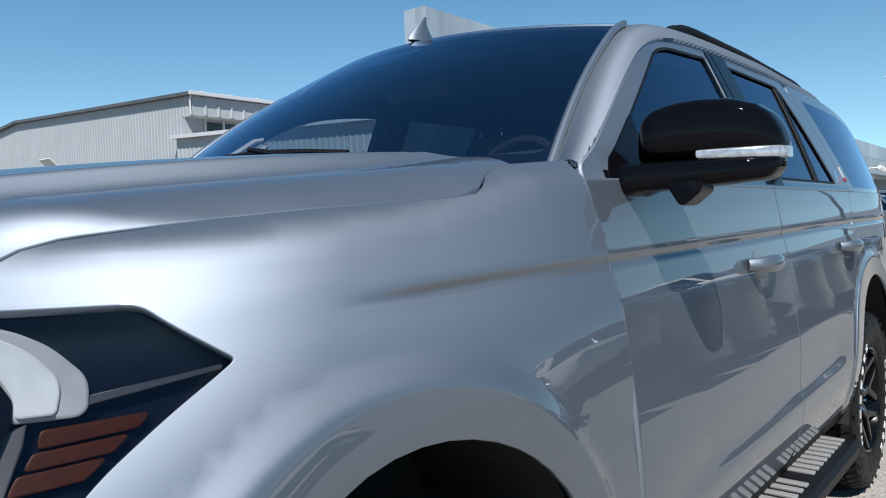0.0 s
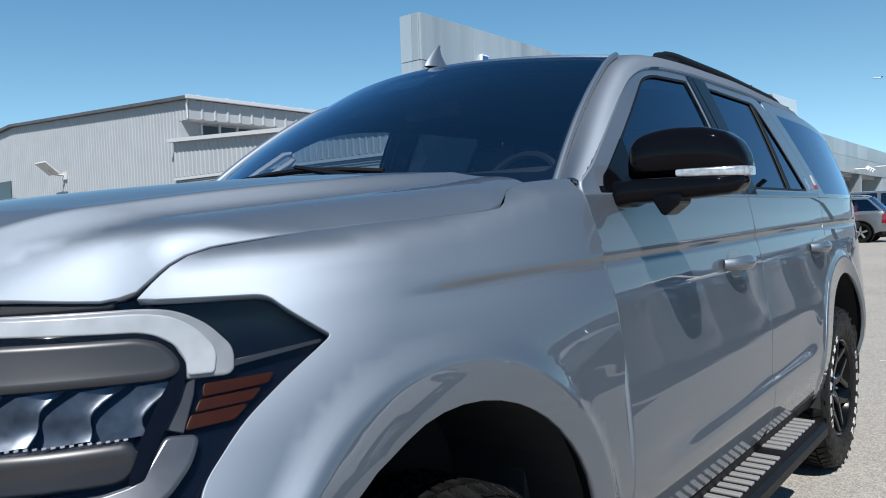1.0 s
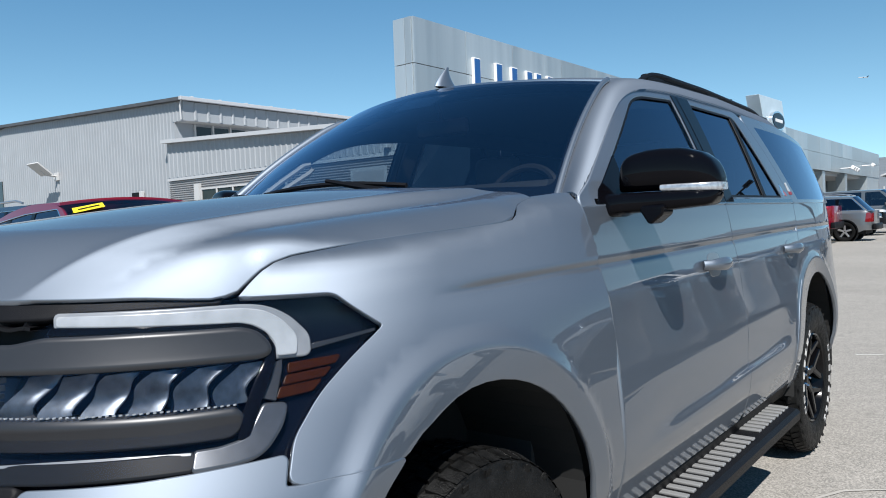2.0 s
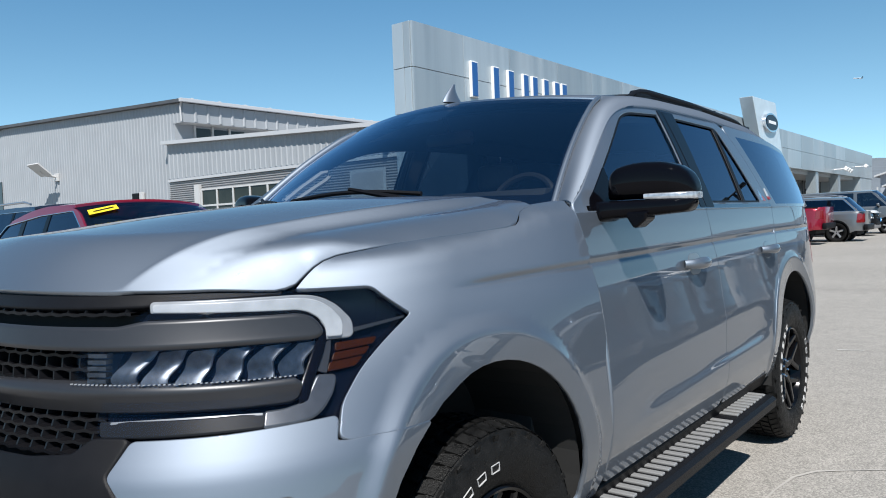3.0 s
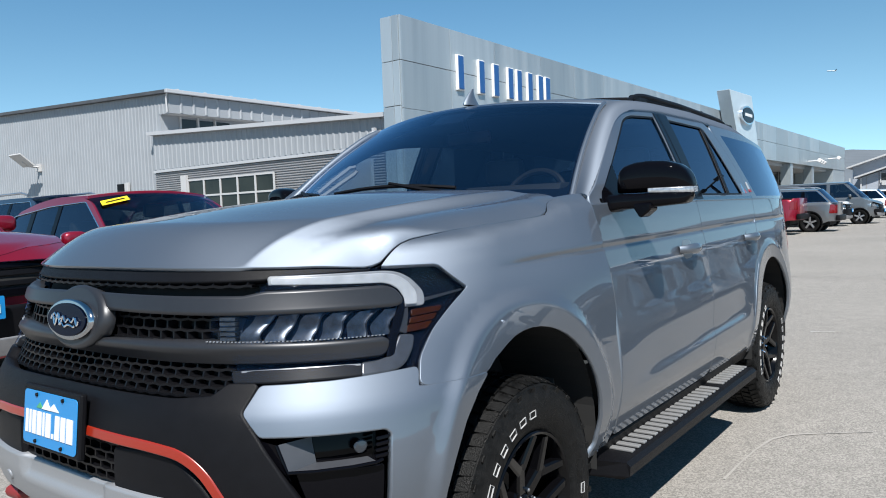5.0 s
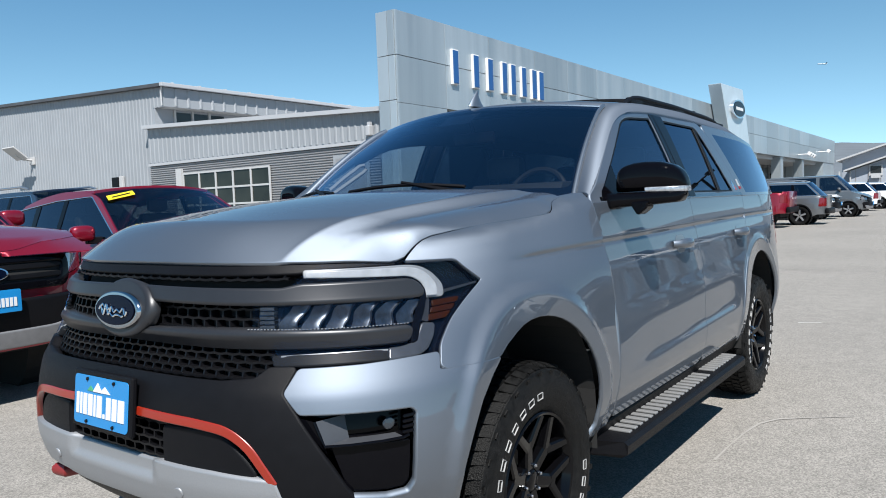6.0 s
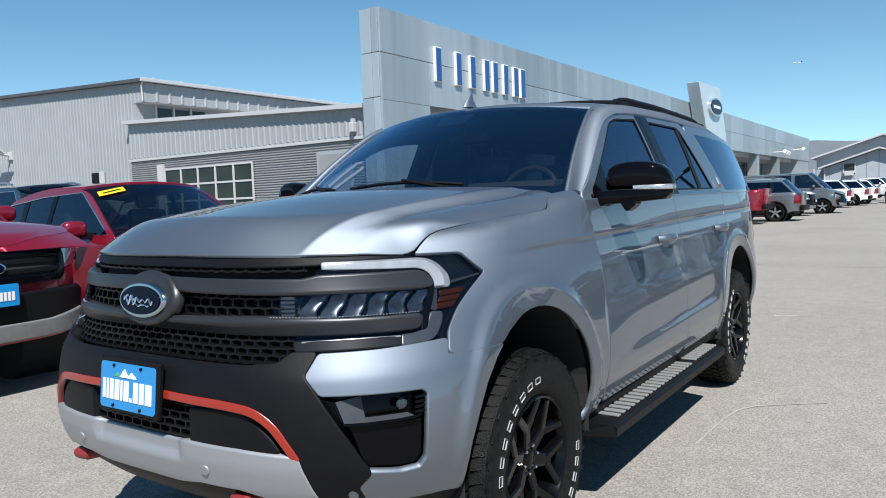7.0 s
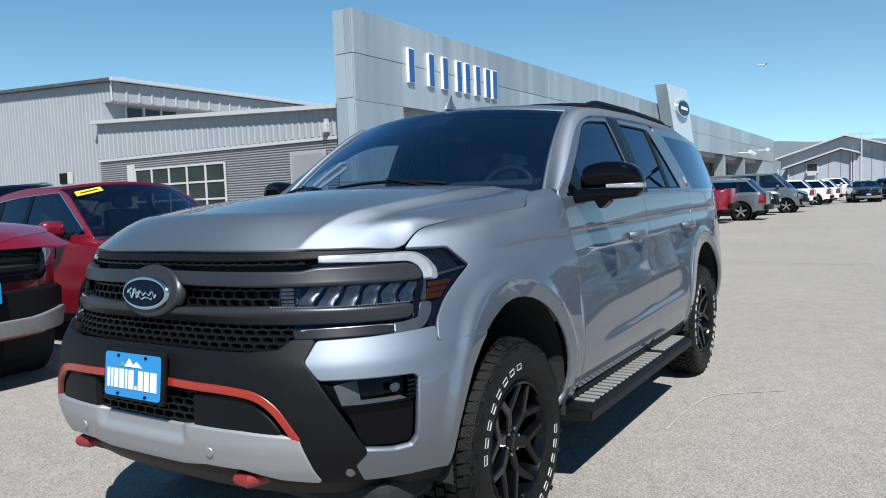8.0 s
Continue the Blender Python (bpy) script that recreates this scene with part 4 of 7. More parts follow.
    tube_into(ring, [mt @ p for p in pts], 0.017, 8)
    for a in (200, 340, 270):
        tube_into(ring, [mt @ Vector((0.33, 0.03, 0)), mt @ Vector((0.33 + 0.168 * math.cos(radians(a)), 0, 0.168 * math.sin(radians(a))))], 0.018, 6)
    part("steering_wheel", ring, mat("wheel_leather", (0.004, 0.0045, 0.005), 0.6, spec=0.15), car, "dark leather steering wheel", smooth=True)
    for y, hz in ((1.75, 1.60), (2.75, 1.55)):
        for x in (-0.42, 0.42):
            bm = box(x - 0.27, x + 0.27, y - 0.30, y + 0.22, 0.62, 0.86, 0.05)
            box_into(bm, -0.26, 0.26, -0.07, 0.07, 0, 0.66, 0.05, m=Matrix.Translation((x, y + 0.22, 0.80)) @ Matrix.Rotation(radians(-14), 4, "X"))
            seat = part("seat", bm, SEAT, car, "dark leather seat", smooth=True)
            bm = box(x - 0.14, x + 0.14, y + 0.33, y + 0.43, hz - 0.07, hz + 0.10, 0.045)
            for dx in (-0.06, 0.06):
                tube_into(bm, [(x + dx, y + 0.38, hz - 0.16), (x + dx, y + 0.38, hz)], 0.007, 6)
            part("headrest", bm, SEAT, seat, smooth=True)
    bm = box(-0.13, 0.13, 1.10, 1.14, 1.70, 1.77, 0.015)
    tube_into(bm, [(0, 1.12, 1.76), (0, 1.08, 1.835)], 0.01, 6)
    part("rear_view_mirror", bm, BLACK_GLOSS, car, smooth=True)
    for sgn in (-1,):
        bm = bmesh.new()
        loop = [(0.752, 0.77, 1.492), (0.722, 0.85, 1.555), (0.700, 0.92, 1.602), (0.690, 0.955, 1.626), (0.680, 0.985, 1.632), (0.674, 0.995, 1.610), (0.680, 0.975, 1.590), (0.702, 0.90, 1.545), (0.738, 0.805, 1.482), (0.750, 0.775, 1.475), (0.752, 0.77, 1.492)]
        tube_into(bm, [(sgn * x, y, z) for x, y, z in loop], 0.012, 8)
        part("grab_handle", bm, mat("grab_handle_trim", (0.15, 0.155, 0.16), 0.55), car, smooth=True)
    # door mirrors
    for m in (False, True):
        sgn = -1 if m else 1
        mirror_root = new("door_mirror")
        mirror_root.parent = car
        def shell(rows, power=0.55, n=28):
            """Loft of rounded upright sections (x, y0, y1, z0, z1), closed at both ends."""
            bm = bmesh.new()
            rings = []
            for x, y0, y1, z0, z1 in rows:
                ring = []
                for j in range(n):
                    th = 2 * math.pi * j / n
                    cy, cz = math.cos(th), math.sin(th)
                    ring.append(bm.verts.new((sgn * x, (y0 + y1) / 2 + math.copysign(abs(cy) ** power, cy) * (y1 - y0) / 2, (z0 + z1) / 2 + math.copysign(abs(cz) ** power, cz) * (z1 - z0) / 2)))
                rings.append(ring)
            for a, b in zip(rings, rings[1:]):
                for j in range(n):
                    bm.faces.new((a[j], a[(j + 1) % n], b[(j + 1) % n], b[j]))
            bm.faces.new(rings[0])
            bm.faces.new(rings[-1][::-1])
            bmesh.ops.recalc_face_normals(bm, faces=bm.faces)
            return bm
        rows = []
        for x in np.concatenate([np.linspace(0.955, 0.985, 5), np.linspace(1.0, 1.175, 11), np.linspace(1.186, 1.223, 7)]):
            top = float(np.interp(x, [0.955, 0.960, 0.972, 0.990, 1.03, 1.07, 1.13, 1.175, 1.20, 1.215, 1.223], [1.470, 1.492, 1.512, 1.524, 1.534, 1.537, 1.534, 1.518, 1.497, 1.470, 1.444]))
            deep = float(np.interp(x, [0.955, 0.968, 0.99, 1.17, 1.212, 1.223], [0.070, 0.115, 0.140, 0.130, 0.090, 0.050]))
            front = 0.715 + 0.30 * (x - 0.957) + (0.13 - deep) * 0.45
            rows.append((x, front, front + deep, 1.4125, top))
        part("cap", shell(rows), BLACK_GLOSS, mirror_root, "gloss black mirror cap", smooth=True)
        rows = []
        for x in np.linspace(0.885, 1.219, 24):
            low = float(np.interp(x, [0.885, 0.925, 0.945, 0.975, 1.10, 1.19, 1.21, 1.219], [1.326, 1.330, 1.342, 1.349, 1.356, 1.364, 1.371, 1.388]))
            deep = float(np.interp(x, [0.885, 0.96, 1.02, 1.17, 1.21, 1.219], [0.17, 0.15, 0.13, 0.12, 0.08, 0.05]))
            front = 0.700 + 0.30 * max(0.0, x - 0.957) + (0.13 - deep) * 0.4
            rows.append((x, front, front + deep, low, 1.4105))
        part("arm", shell(rows, 0.42), BLACK_GLOSS, mirror_root, smooth=True)
        lamp = shell([(x, 0.711 + 0.30 * (x - 0.957) + d, 0.76 + 0.30 * (x - 0.957) + d, 1.4085 - e, 1.430 + 0.3 * e) for x, d, e in ((1.076, 0.0, -0.004), (1.080, 0, 0.0), (1.13, 0, 0.001), (1.175, 0.001, 0.002), (1.20, 0.008, 0.003), (1.218, 0.018, 0.003), (1.227, 0.034, 0.0))], 0.4)
        part("signal_lamp", lamp, mat("signal_lens", (0.36, 0.37, 0.39), 0.2, 0.6, 0.8, vary=0.3, scale=90), mirror_root, "clear signal lamp", smooth=True)
        part("camera_pod", prism([(sgn * x, z) for x, z in ((1.020, 1.372), (1.026, 1.352), (1.047, 1.319), (1.058, 1.317), (1.094, 1.345), (1.096, 1.372))], "y", 0.722, 0.80, 0.006), BLACK_GLOSS, mirror_root)
    # roof rails and antenna
    for sgn in (-1, 1):
        bm = bmesh.new()
        pts = [(sgn * 0.640, 1.63, 1.898), (sgn * 0.642, 1.68, 1.926), (sgn * 0.642, 1.76, 1.942), (sgn * 0.64, 2.4, 1.942), (sgn * 0.63, 3.2, 1.924), (sgn * 0.615, 3.45, 1.905), (sgn * 0.61, 3.55, 1.875)]
        c = curve(pts, 30)
        tube_into(bm, [tuple(p) for p in c], [0.012 + 0.008 * min(1, k / 4, (29 - k) / 4) for k in range(30)], 10, flat=0.85)
        tube_into(bm, [(p[0] - sgn * 0.002, p[1], p[2] - 0.020) for p in c[1:-1]], 0.016, 8)
        for y in (1.78, 2.5, 3.4):
            z = float(np.interp(y, c[:, 1], c[:, 2]))
            box_into(bm, sgn * 0.637 - 0.018, sgn * 0.637 + 0.018, y - 0.09, y + 0.09, z - 0.06, z, 0.01)
        part("roof_rail", bm, BLACK_MATTE, car, "black roof rail", smooth=True)
    for y in (1.98, 2.85):
        bm = bmesh.new()
        tube_into(bm, [(0.64 * u, y - 0.05 * (1 - u * u), 1.932 + 0.042 * (1 - u * u)) for u in np.linspace(-1, 1, 15)], 0.013, 8, flat=1.6)
        part("crossbar", bm, BLACK_MATTE, car, "black roof crossbar", smooth=True)
    bm = bmesh.new()
    rows = []
    for k in range(11):
        v = k / 10
        L = 0.13 * (1 - v) ** 1.25 + 0.016
        y0 = 1.08 + 0.08 * v ** 1.3
        rows.append([bm.verts.new((0.020 * (1 - v) ** 1.1 * math.sin(a) + 0.0025 * math.sin(a), y0 + L * 0.5 * (1 - math.cos(a)), 1.905 + 0.088 * v)) for a in np.linspace(0, 2 * math.pi, 16, endpoint=False)])
    for a, b in zip(rows, rows[1:]):
        for j in range(16):
            bm.faces.new((a[j], a[(j + 1) % 16], b[(j + 1) % 16], b[j]))
    bm.faces.new(rows[-1])
    part("antenna_fin", bm, SILVER, car, "silver shark-fin antenna", smooth=True)
    # wipers
    for x0, x1 in ((0.40, -0.22), (-0.36, -0.80)):
        bm = bmesh.new()
        a = [tuple(ws(np.array([x]), np.array([0.045 + 0.035 * math.sin(math.pi * t)]))[0] + np.array((0, -0.02, 0.016))) for t, x in zip(np.linspace(0, 1, 9), np.linspace(x0 / 0.8, x1 / 0.8, 9))]
        tube_into(bm, a, 0.009, 6)
        b = [tuple(ws(np.array([x0 / 0.8 + 0.05]), np.array([-0.02]))[0] + np.array((0, -0.03, 0.015))), tuple(np.array(a[4]) + np.array((0, 0, 0.012)))]
        tube_into(bm, b, [0.014, 0.008], 6)
        part("wiper", bm, BLACK_MATTE, car, smooth=True)

    # nose: grille
    backing = rounded([(-0.66, 0.90), (0.66, 0.90), (0.70, 1.06), (0.72, 1.245), (-0.72, 1.245), (-0.70, 1.06)], 0.02, 0.04)
    skin("grille_backing", backing, body, LINER, car, off=-0.06, depth=0, step=0.06)
    part("upper_mesh", mesh_bars(-0.64, 0.64, 1.192, 1.216, 1, 0.052, -0.024), MESH, car)
    part("middle_mesh", mesh_bars(-0.56, 0.56, 1.052, 1.136, 3, 0.050, -0.030), MESH, car)
    part("lower_mesh", mesh_bars(-0.60, 0.60, 0.920, 1.004, 4, 0.046, -0.030), MESH, car)
    lipp = rounded([(-0.96, 1.2235), (-0.72, 1.2235), (-0.68, 1.216), (0.68, 1.216), (0.72, 1.2235), (0.96, 1.2235), (0.962, 1.2305), (0.70, 1.2365), (-0.70, 1.2365), (-0.962, 1.2305)], 0.003, 0.03)
    skin("grille_top_trim", lipp, body, BLACK_MATTE, car, off=-0.012, depth=0.03, lip=0.004)
    bar1 = [(0, 1.138), (0.64, 1.131), (1.048, 1.127), (1.060, 1.131), (1.052, 1.144), (1.036, 1.158), (1.010, 1.166), (0.85, 1.169), (0.70, 1.170), (0.645, 1.160), (0, 1.166)]
    bar1 = bar1 + [(-s, z) for s, z in reversed(bar1[1:-1])]
    skin("grille_bar", rounded(bar1, 0.012, 0.02), body, DARK_GRAY, car, "dark gray satin grille bar", off=0.012, depth=0.05, lip=0.010, step=0.02)
    bar2 = [(0, 1.008), (0.52, 1.006), (0.896, 1.003), (0.980, 1.002), (1.000, 1.014), (1.010, 1.034), (0.64, 1.038), (0, 1.042)]
    bar2 = bar2 + [(-s, z) for s, z in reversed(bar2[1:-1])]
    
    def undercut(s, z):
        """The lower bar's face, drawn in towards its lower edge."""
        p = body(s, z).copy()
        d = np.clip(1.04 - np.asarray(z), 0, 1)
        p[:, 1] += 0.8 * d
        p[:, 0] -= np.sign(p[:, 0]) * 0.5 * d * np.clip((np.abs(p[:, 0]) - 0.8) / 0.1, 0, 1)
        return p
    skin("grille_bar", rounded(bar2, 0.012, 0.02), undercut, DARK_GRAY, car, "dark gray satin grille bar", off=0.012, depth=0.05, lip=0.010, step=0.02)
    # emblem: plain oval shapes
    def oval(rx, rz, n=48, dx=0.0):
        return [(dx + rx * math.cos(2 * math.pi * k / n), 1.100 + rz * math.sin(2 * math.pi * k / n)) for k in range(n)]
    emb = new("emblem")
    emb.parent = car
    skin("emblem_housing", oval(0.146, 0.078), body, DARK_GRAY, emb, off=0.030, depth=0.05, lip=0.012)
    flat = lambda y0: plane_surf((0, y0, 0), (1, 0, 0), (0, 0.12, 1.0))
    yb = -0.915 - 0.045 - 0.132
    skin("emblem_ring", oval(0.118, 0.054), flat(yb), DARK_CHROME, emb, off=0.0, depth=0.02, lip=0.004)
    skin("emblem_field", oval(0.108, 0.046), flat(yb), NAVY, emb, off=0.004, depth=0.003, lip=0.001)
    bm = bmesh.new()
    for z, a, b, h, n in ((0.0, -0.078, 0.078, 0.017, 5), (0.006, -0.070, -0.020, 0.012, 1), (-0.014, -0.03, 0.06, 0.006, 2)):
        pts = []
        for u in np.linspace(0, 1, 8 * n + 1):
            zz = 1.1 + z + h * math.sin(2 * math.pi * n * u) * (0.6 + 0.4 * math.sin(7 * u))
            pts.append((a + (b - a) * u, yb - 0.007 + 0.12 * zz, zz))
        tube_into(bm, pts, 0.0034, 6)
    part("emblem_stroke", bm, CHROME, emb, smooth=True)

    # headlights
    hl = rounded([(0.62, 0.958), (1.102, 0.968), (1.152, 1.044), (1.286, 1.148), (1.162, 1.2265), (1.00, 1.231), (0.735, 1.230), (0.72, 1.212), (0.68, 1.19), (0.64, 1.10), (0.612, 0.99)],
                 [0.01, 0.02, 0.03, 0.012, 0.03, 0, 0.01, 0, 0, 0, 0.01], 0.02)
    hl_back = rounded([(0.62, 0.958), (1.102, 0.955), (1.175, 1.02), (1.345, 1.15), (1.20, 1.262), (1.06, 1.250), (0.98, 1.229), (0.735, 1.230), (0.72, 1.212), (0.68, 1.19), (0.64, 1.10), (0.612, 0.99)], 0.006, 0.02)
    drl_top = rounded([(0.694, 1.218), (1.004, 1.213), (1.050, 1.206), (1.096, 1.184), (1.137, 1.149), (1.141, 1.122), (1.136, 1.118), (1.080, 1.120), (1.076, 1.139), (1.058, 1.163), (1.030, 1.178), (1.008, 1.183), (0.706, 1.196)],
                      [0.006, 0.02, 0.02, 0.02, 0.015, 0.004, 0.004, 0.004, 0.012, 0.015, 0.015, 0.01, 0.006], 0.012)
    drl_guide = rounded([(0.704, 1.2115), (1.004, 1.2065), (1.045, 1.1995), (1.083, 1.179), (1.113, 1.149), (1.114, 1.1215), (1.083, 1.1225), (1.079, 1.140), (1.060, 1.1645), (1.031, 1.1800), (1.008, 1.1855), (0.710, 1.199)],
                        [0.003, 0.02, 0.02, 0.02, 0.015, 0.003, 0.003, 0.012, 0.015, 0.015, 0.01, 0.003], 0.012)
    drl_low = rounded([(0.614, 0.986), (0.945, 0.9865), (0.945, 0.9645), (0.622, 0.963)], 0.006, 0.012)
    drl_leg = rounded([(0.949, 0.9865), (0.986, 0.987), (1.026, 0.994), (1.044, 1.018), (1.060, 1.042), (1.094, 1.039), (1.086, 1.014), (1.054, 0.972), (1.008, 0.966), (0.949, 0.9645)],
                      [0.003, 0.01, 0.02, 0.01, 0.005, 0.005, 0.02, 0.025, 0.01, 0.003], 0.010)
    bezel = rounded([(0.70, 1.192), (1.008, 1.179), (1.028, 1.174), (1.054, 1.160), (1.072, 1.137), (1.076, 1.118), (1.070, 1.090), (1.045, 1.040), (1.030, 1.000), (1.016, 0.998), (1.023, 1.030), (1.062, 1.112), (1.062, 1.134), (1.040, 1.162), (1.012, 1.174), (0.70, 1.184)], 0.004, 0.012)
    lens = rounded([(0.552, 1.054), (1.016, 1.044), (1.056, 1.118), (0.562, 1.124)], 0.006, 0.02)
    for m in (False, True):
        lamp_root = new("headlight")
        lamp_root.parent = car
        skin("housing", hl_back, body, LAMP_HOUSING, lamp_root, mirror=m, off=-0.030, depth=0.03, step=0.03)
        strip = skin("upper_light_strip", drl_top, body, DRL_BODY, lamp_root, "pale daytime running light strip", mirror=m, off=-0.008, depth=0.02, lip=0.004, step=0.015)
        skin("light_guide", drl_guide, body, DRL_WHITE, strip, "white light guide", mirror=m, off=-0.003, depth=0.008, lip=0.003, step=0.012)
        skin("lower_light_strip", drl_low, body, mat("drl_gray", (0.009, 0.010, 0.012), 0.4, 0.0, 0.0, spec=0.05), lamp_root, "unlit gray light strip", mirror=m, off=-0.006, depth=0.02, lip=0.004, step=0.015)
        # pale sliver painted in for the highlight along the strip's top
        line = [(0.640, 0.9835), (0.940, 0.984), (0.940, 0.9870), (0.640, 0.9865)]
        skin("strip_edge", line, body, DRL_BODY, lamp_root, mirror=m, off=-0.003, depth=0.006, lip=0.001, step=0.012)
        skin("lower_light_leg", drl_leg, body, LEG_SILVER, lamp_root, "pale silver light strip end", mirror=m, off=-0.004, depth=0.02, lip=0.006, step=0.010)
        skin("bezel", bezel, body, BLACK_GLOSS, lamp_root, mirror=m, off=-0.002, depth=0.02, lip=0.004, step=0.02)
        skin("reflector_bowl", lens, body, mat("lamp_bowl", (0.055, 0.072, 0.105), 0.4, 0.8), lamp_root, mirror=m, off=-0.045, depth=0, step=0.03)
        sgn = -1 if m else 1
        for k in range(6):
            # a curved slash of chrome, folded along its middle
            bm = bmesh.new()
            s0 = 0.640 + 0.066 * k
            rows = []
            for i in range(9):
                v = i / 8
                z = 1.0535 + 0.064 * v - 0.0012 * k
                row = []
                for j in range(7):
                    u = j / 6
                    s = s0 + 0.046 * u + 0.050 * v ** 1.6 - 0.012 * v
                    p = body(np.array([min(s, 1.052)]), np.array([z]))[0]
                    fold = 0.030 * abs(2 * u - 1.15) ** 1.3 + 0.010 * math.sin(2 * math.pi * v + k)
                    row.append(bm.verts.new((sgn * p[0], p[1] + 0.034 - fold * 0.8, z)))
                rows.append(row)
            for a, b in zip(rows, rows[1:]):
                for j in range(6):
                    bm.faces.new((a[j], a[j + 1], b[j + 1], b[j]))
            part("reflector", bm, LAMP_CHROME, lamp_root, smooth=True)
        for k in range(5):
            z = 1.058 + 0.0125 * k
            p, q = body(np.array([0.578, 0.622]), np.array([z, z]))
            bm = bmesh.new()
            vs = [bm.verts.new((sgn * a[0], a[1] + d, z + e)) for a in (p, q) for d, e in ((0.006, 0.0), (0.006, 0.0085), (0.02, 0.0085), (0.02, 0.0))]
            for i in range(4):
                bm.faces.new((vs[i], vs[(i + 1) % 4], vs[4 + (i + 1) % 4], vs[4 + i]))
            bm.faces.new(vs[:4])
            bm.faces.new(vs[7:3:-1])
            bmesh.ops.recalc_face_normals(bm, faces=bm.faces)
            part("lamp_slat", bm, LAMP_CHROME, lamp_root)
        bm = bmesh.new()
        for k in range(46):
            p = body(np.array([0.545 + 0.0103 * k]), np.array([1.0575 - 0.00018 * k]))[0]
            box_into(bm, sgn * p[0] - 0.0012, sgn * p[0] + 0.0012, p[1] - 0.002, p[1] + 0.003, p[2] - 0.0012, p[2] + 0.0013)
        part("lamp_trim", bm, DRL_WHITE, lamp_root)
        cover = skin("lens_cover", lens, body, CLEAR, lamp_root, mirror=m, off=0.0, depth=0, step=0.03)
        cover.visible_shadow = False
        for am in ([(1.108, 1.106), (1.206, 1.107), (1.198, 1.0965), (1.108, 1.0925)], [(1.104, 1.086), (1.188, 1.089), (1.175, 1.0775), (1.098, 1.074)], [(1.092, 1.068), (1.168, 1.071), (1.150, 1.057), (1.085, 1.0535)]):
            skin("amber_reflector", rounded(am, 0.003, 0.01), body, AMBER, lamp_root, "amber side reflector", mirror=m, off=-0.016, depth=0.008, lip=0.002)
        ledge = [(1.128, 1.131), (1.276, 1.144), (1.276, 1.140), (1.136, 1.124)]
        skin("lamp_ledge", ledge, body, DARK_GRAY, lamp_root, mirror=m, off=-0.014, depth=0.01, lip=0.001, step=0.01)
        panel = [(1.046, 1.062), (1.078, 1.108), (1.092, 1.114), (1.092, 1.096), (1.080, 1.050)]
        skin("inner_panel", panel, body, DARK_GRAY, lamp_root, mirror=m, off=-0.012, depth=0.01, lip=0.002, step=0.01)
        cv = skin("clear_cover", hl, body, CLEAR, lamp_root, mirror=m, off=0.001, depth=0, step=0.03)
        cv.visible_shadow = False

    # bumper
    half = [(0, 0.918), (0.25, 0.917), (0.468, 0.915), (0.574, 0.925), (0.612, 0.953), (0.684, 0.953), (0.656, 0.892), (0.704, 0.828), (0.862, 0.597), (0.822, 0.556), (0.838, 0.494),
            (0.706, 0.505), (0.652, 0.655), (0.586, 0.752), (0.520, 0.794), (0.410, 0.808), (0.17, 0.816), (0, 0.818)]
    poly = half + [(-s, z) for s, z in reversed(half[1:-1])]
    skin("bumper_cover", rounded(poly, 0.01, 0.025), body, BLACK_MATTE, car, "matte black bumper cover", off=0.006, depth=0.04, lip=0.006, step=0.03)
    sil = [(0.694, 0.950), (0.87, 0.952), (1.096, 0.960), (1.101, 0.914), (1.130, 0.9105), (1.22, 0.9095), (1.338, 0.9115), (1.300, 0.868), (1.265, 0.810), (1.240, 0.745), (1.220, 0.68), (1.205, 0.61), (1.192, 0.54), (1.165, 0.482), (0.845, 0.494), (0.829, 0.556), (0.852, 0.600), (0.962, 0.586), (1.026, 0.590), (1.050, 0.622), (1.042, 0.816), (1.022, 0.832), (0.711, 0.838), (0.664, 0.892)]
    for m in (False, True):
        skin("bumper_corner", rounded(sil, 0.01, 0.022), body, SILVER, car, mirror=m, off=0.002, depth=0.03, lip=0.004, step=0.022, extra=[p for r in FLARE_R for p in sz(arc(0, r, 120, 180, 30))], lean=lambda s, z: arch_shade_lean(body(s, z)))
        fog = rounded([(0.665, 0.85), (1.060, 0.842), (1.065, 0.60), (0.85, 0.585), (0.68, 0.82)], 0.01, 0.03)
        skin("fog_recess", fog, body, BLACK_GLOSS, car, mirror=m, off=-0.075, depth=0, step=0.05)
        sgn = -1 if m else 1
        def sunk(s, z, d):
            """A point of the skin pushed in by d, square to its plan."""
            p, a, b = body(np.array([s, s - 0.01, s + 0.01]), np.array([z, z, z]))
            n = np.cross(b - a, (0, 0, 1))
            p = p - n / np.linalg.norm(n) * d
            return (sgn * p[0], p[1], p[2])
        def facet(name, front, back, material):
            bm = bmesh.new()
            n = 7
            rows = []
            for k in range(n + 1):
                u = k / n
                rows.append([bm.verts.new(sunk(*[a + (b - a) * u for a, b in zip(*line)])) for line in (front, back)])
            for a, b in zip(rows, rows[1:]):
                bm.faces.new((a[0], b[0], b[1], a[1]))
            bmesh.ops.recalc_face_normals(bm, faces=bm.faces)
            part(name, bm, material, car, smooth=True)
        facet("fog_ledge", ((0.782, 0.749, 0.004), (1.004, 0.752, 0.004)), ((0.850, 0.752, 0.060), (0.990, 0.756, 0.046)), FOG_PANEL)
        facet("fog_wall", ((0.752, 0.816, 0.004), (0.782, 0.749, 0.004)), ((0.835, 0.816, 0.060), (0.850, 0.752, 0.060)), FOG_PANEL)
        facet("fog_fascia", ((0.690, 0.832, 0.010), (0.752, 0.816, 0.004)), ((0.790, 0.725, 0.012), (0.782, 0.749, 0.004)), BLACK_GLOSS)
        bm = bmesh.new()
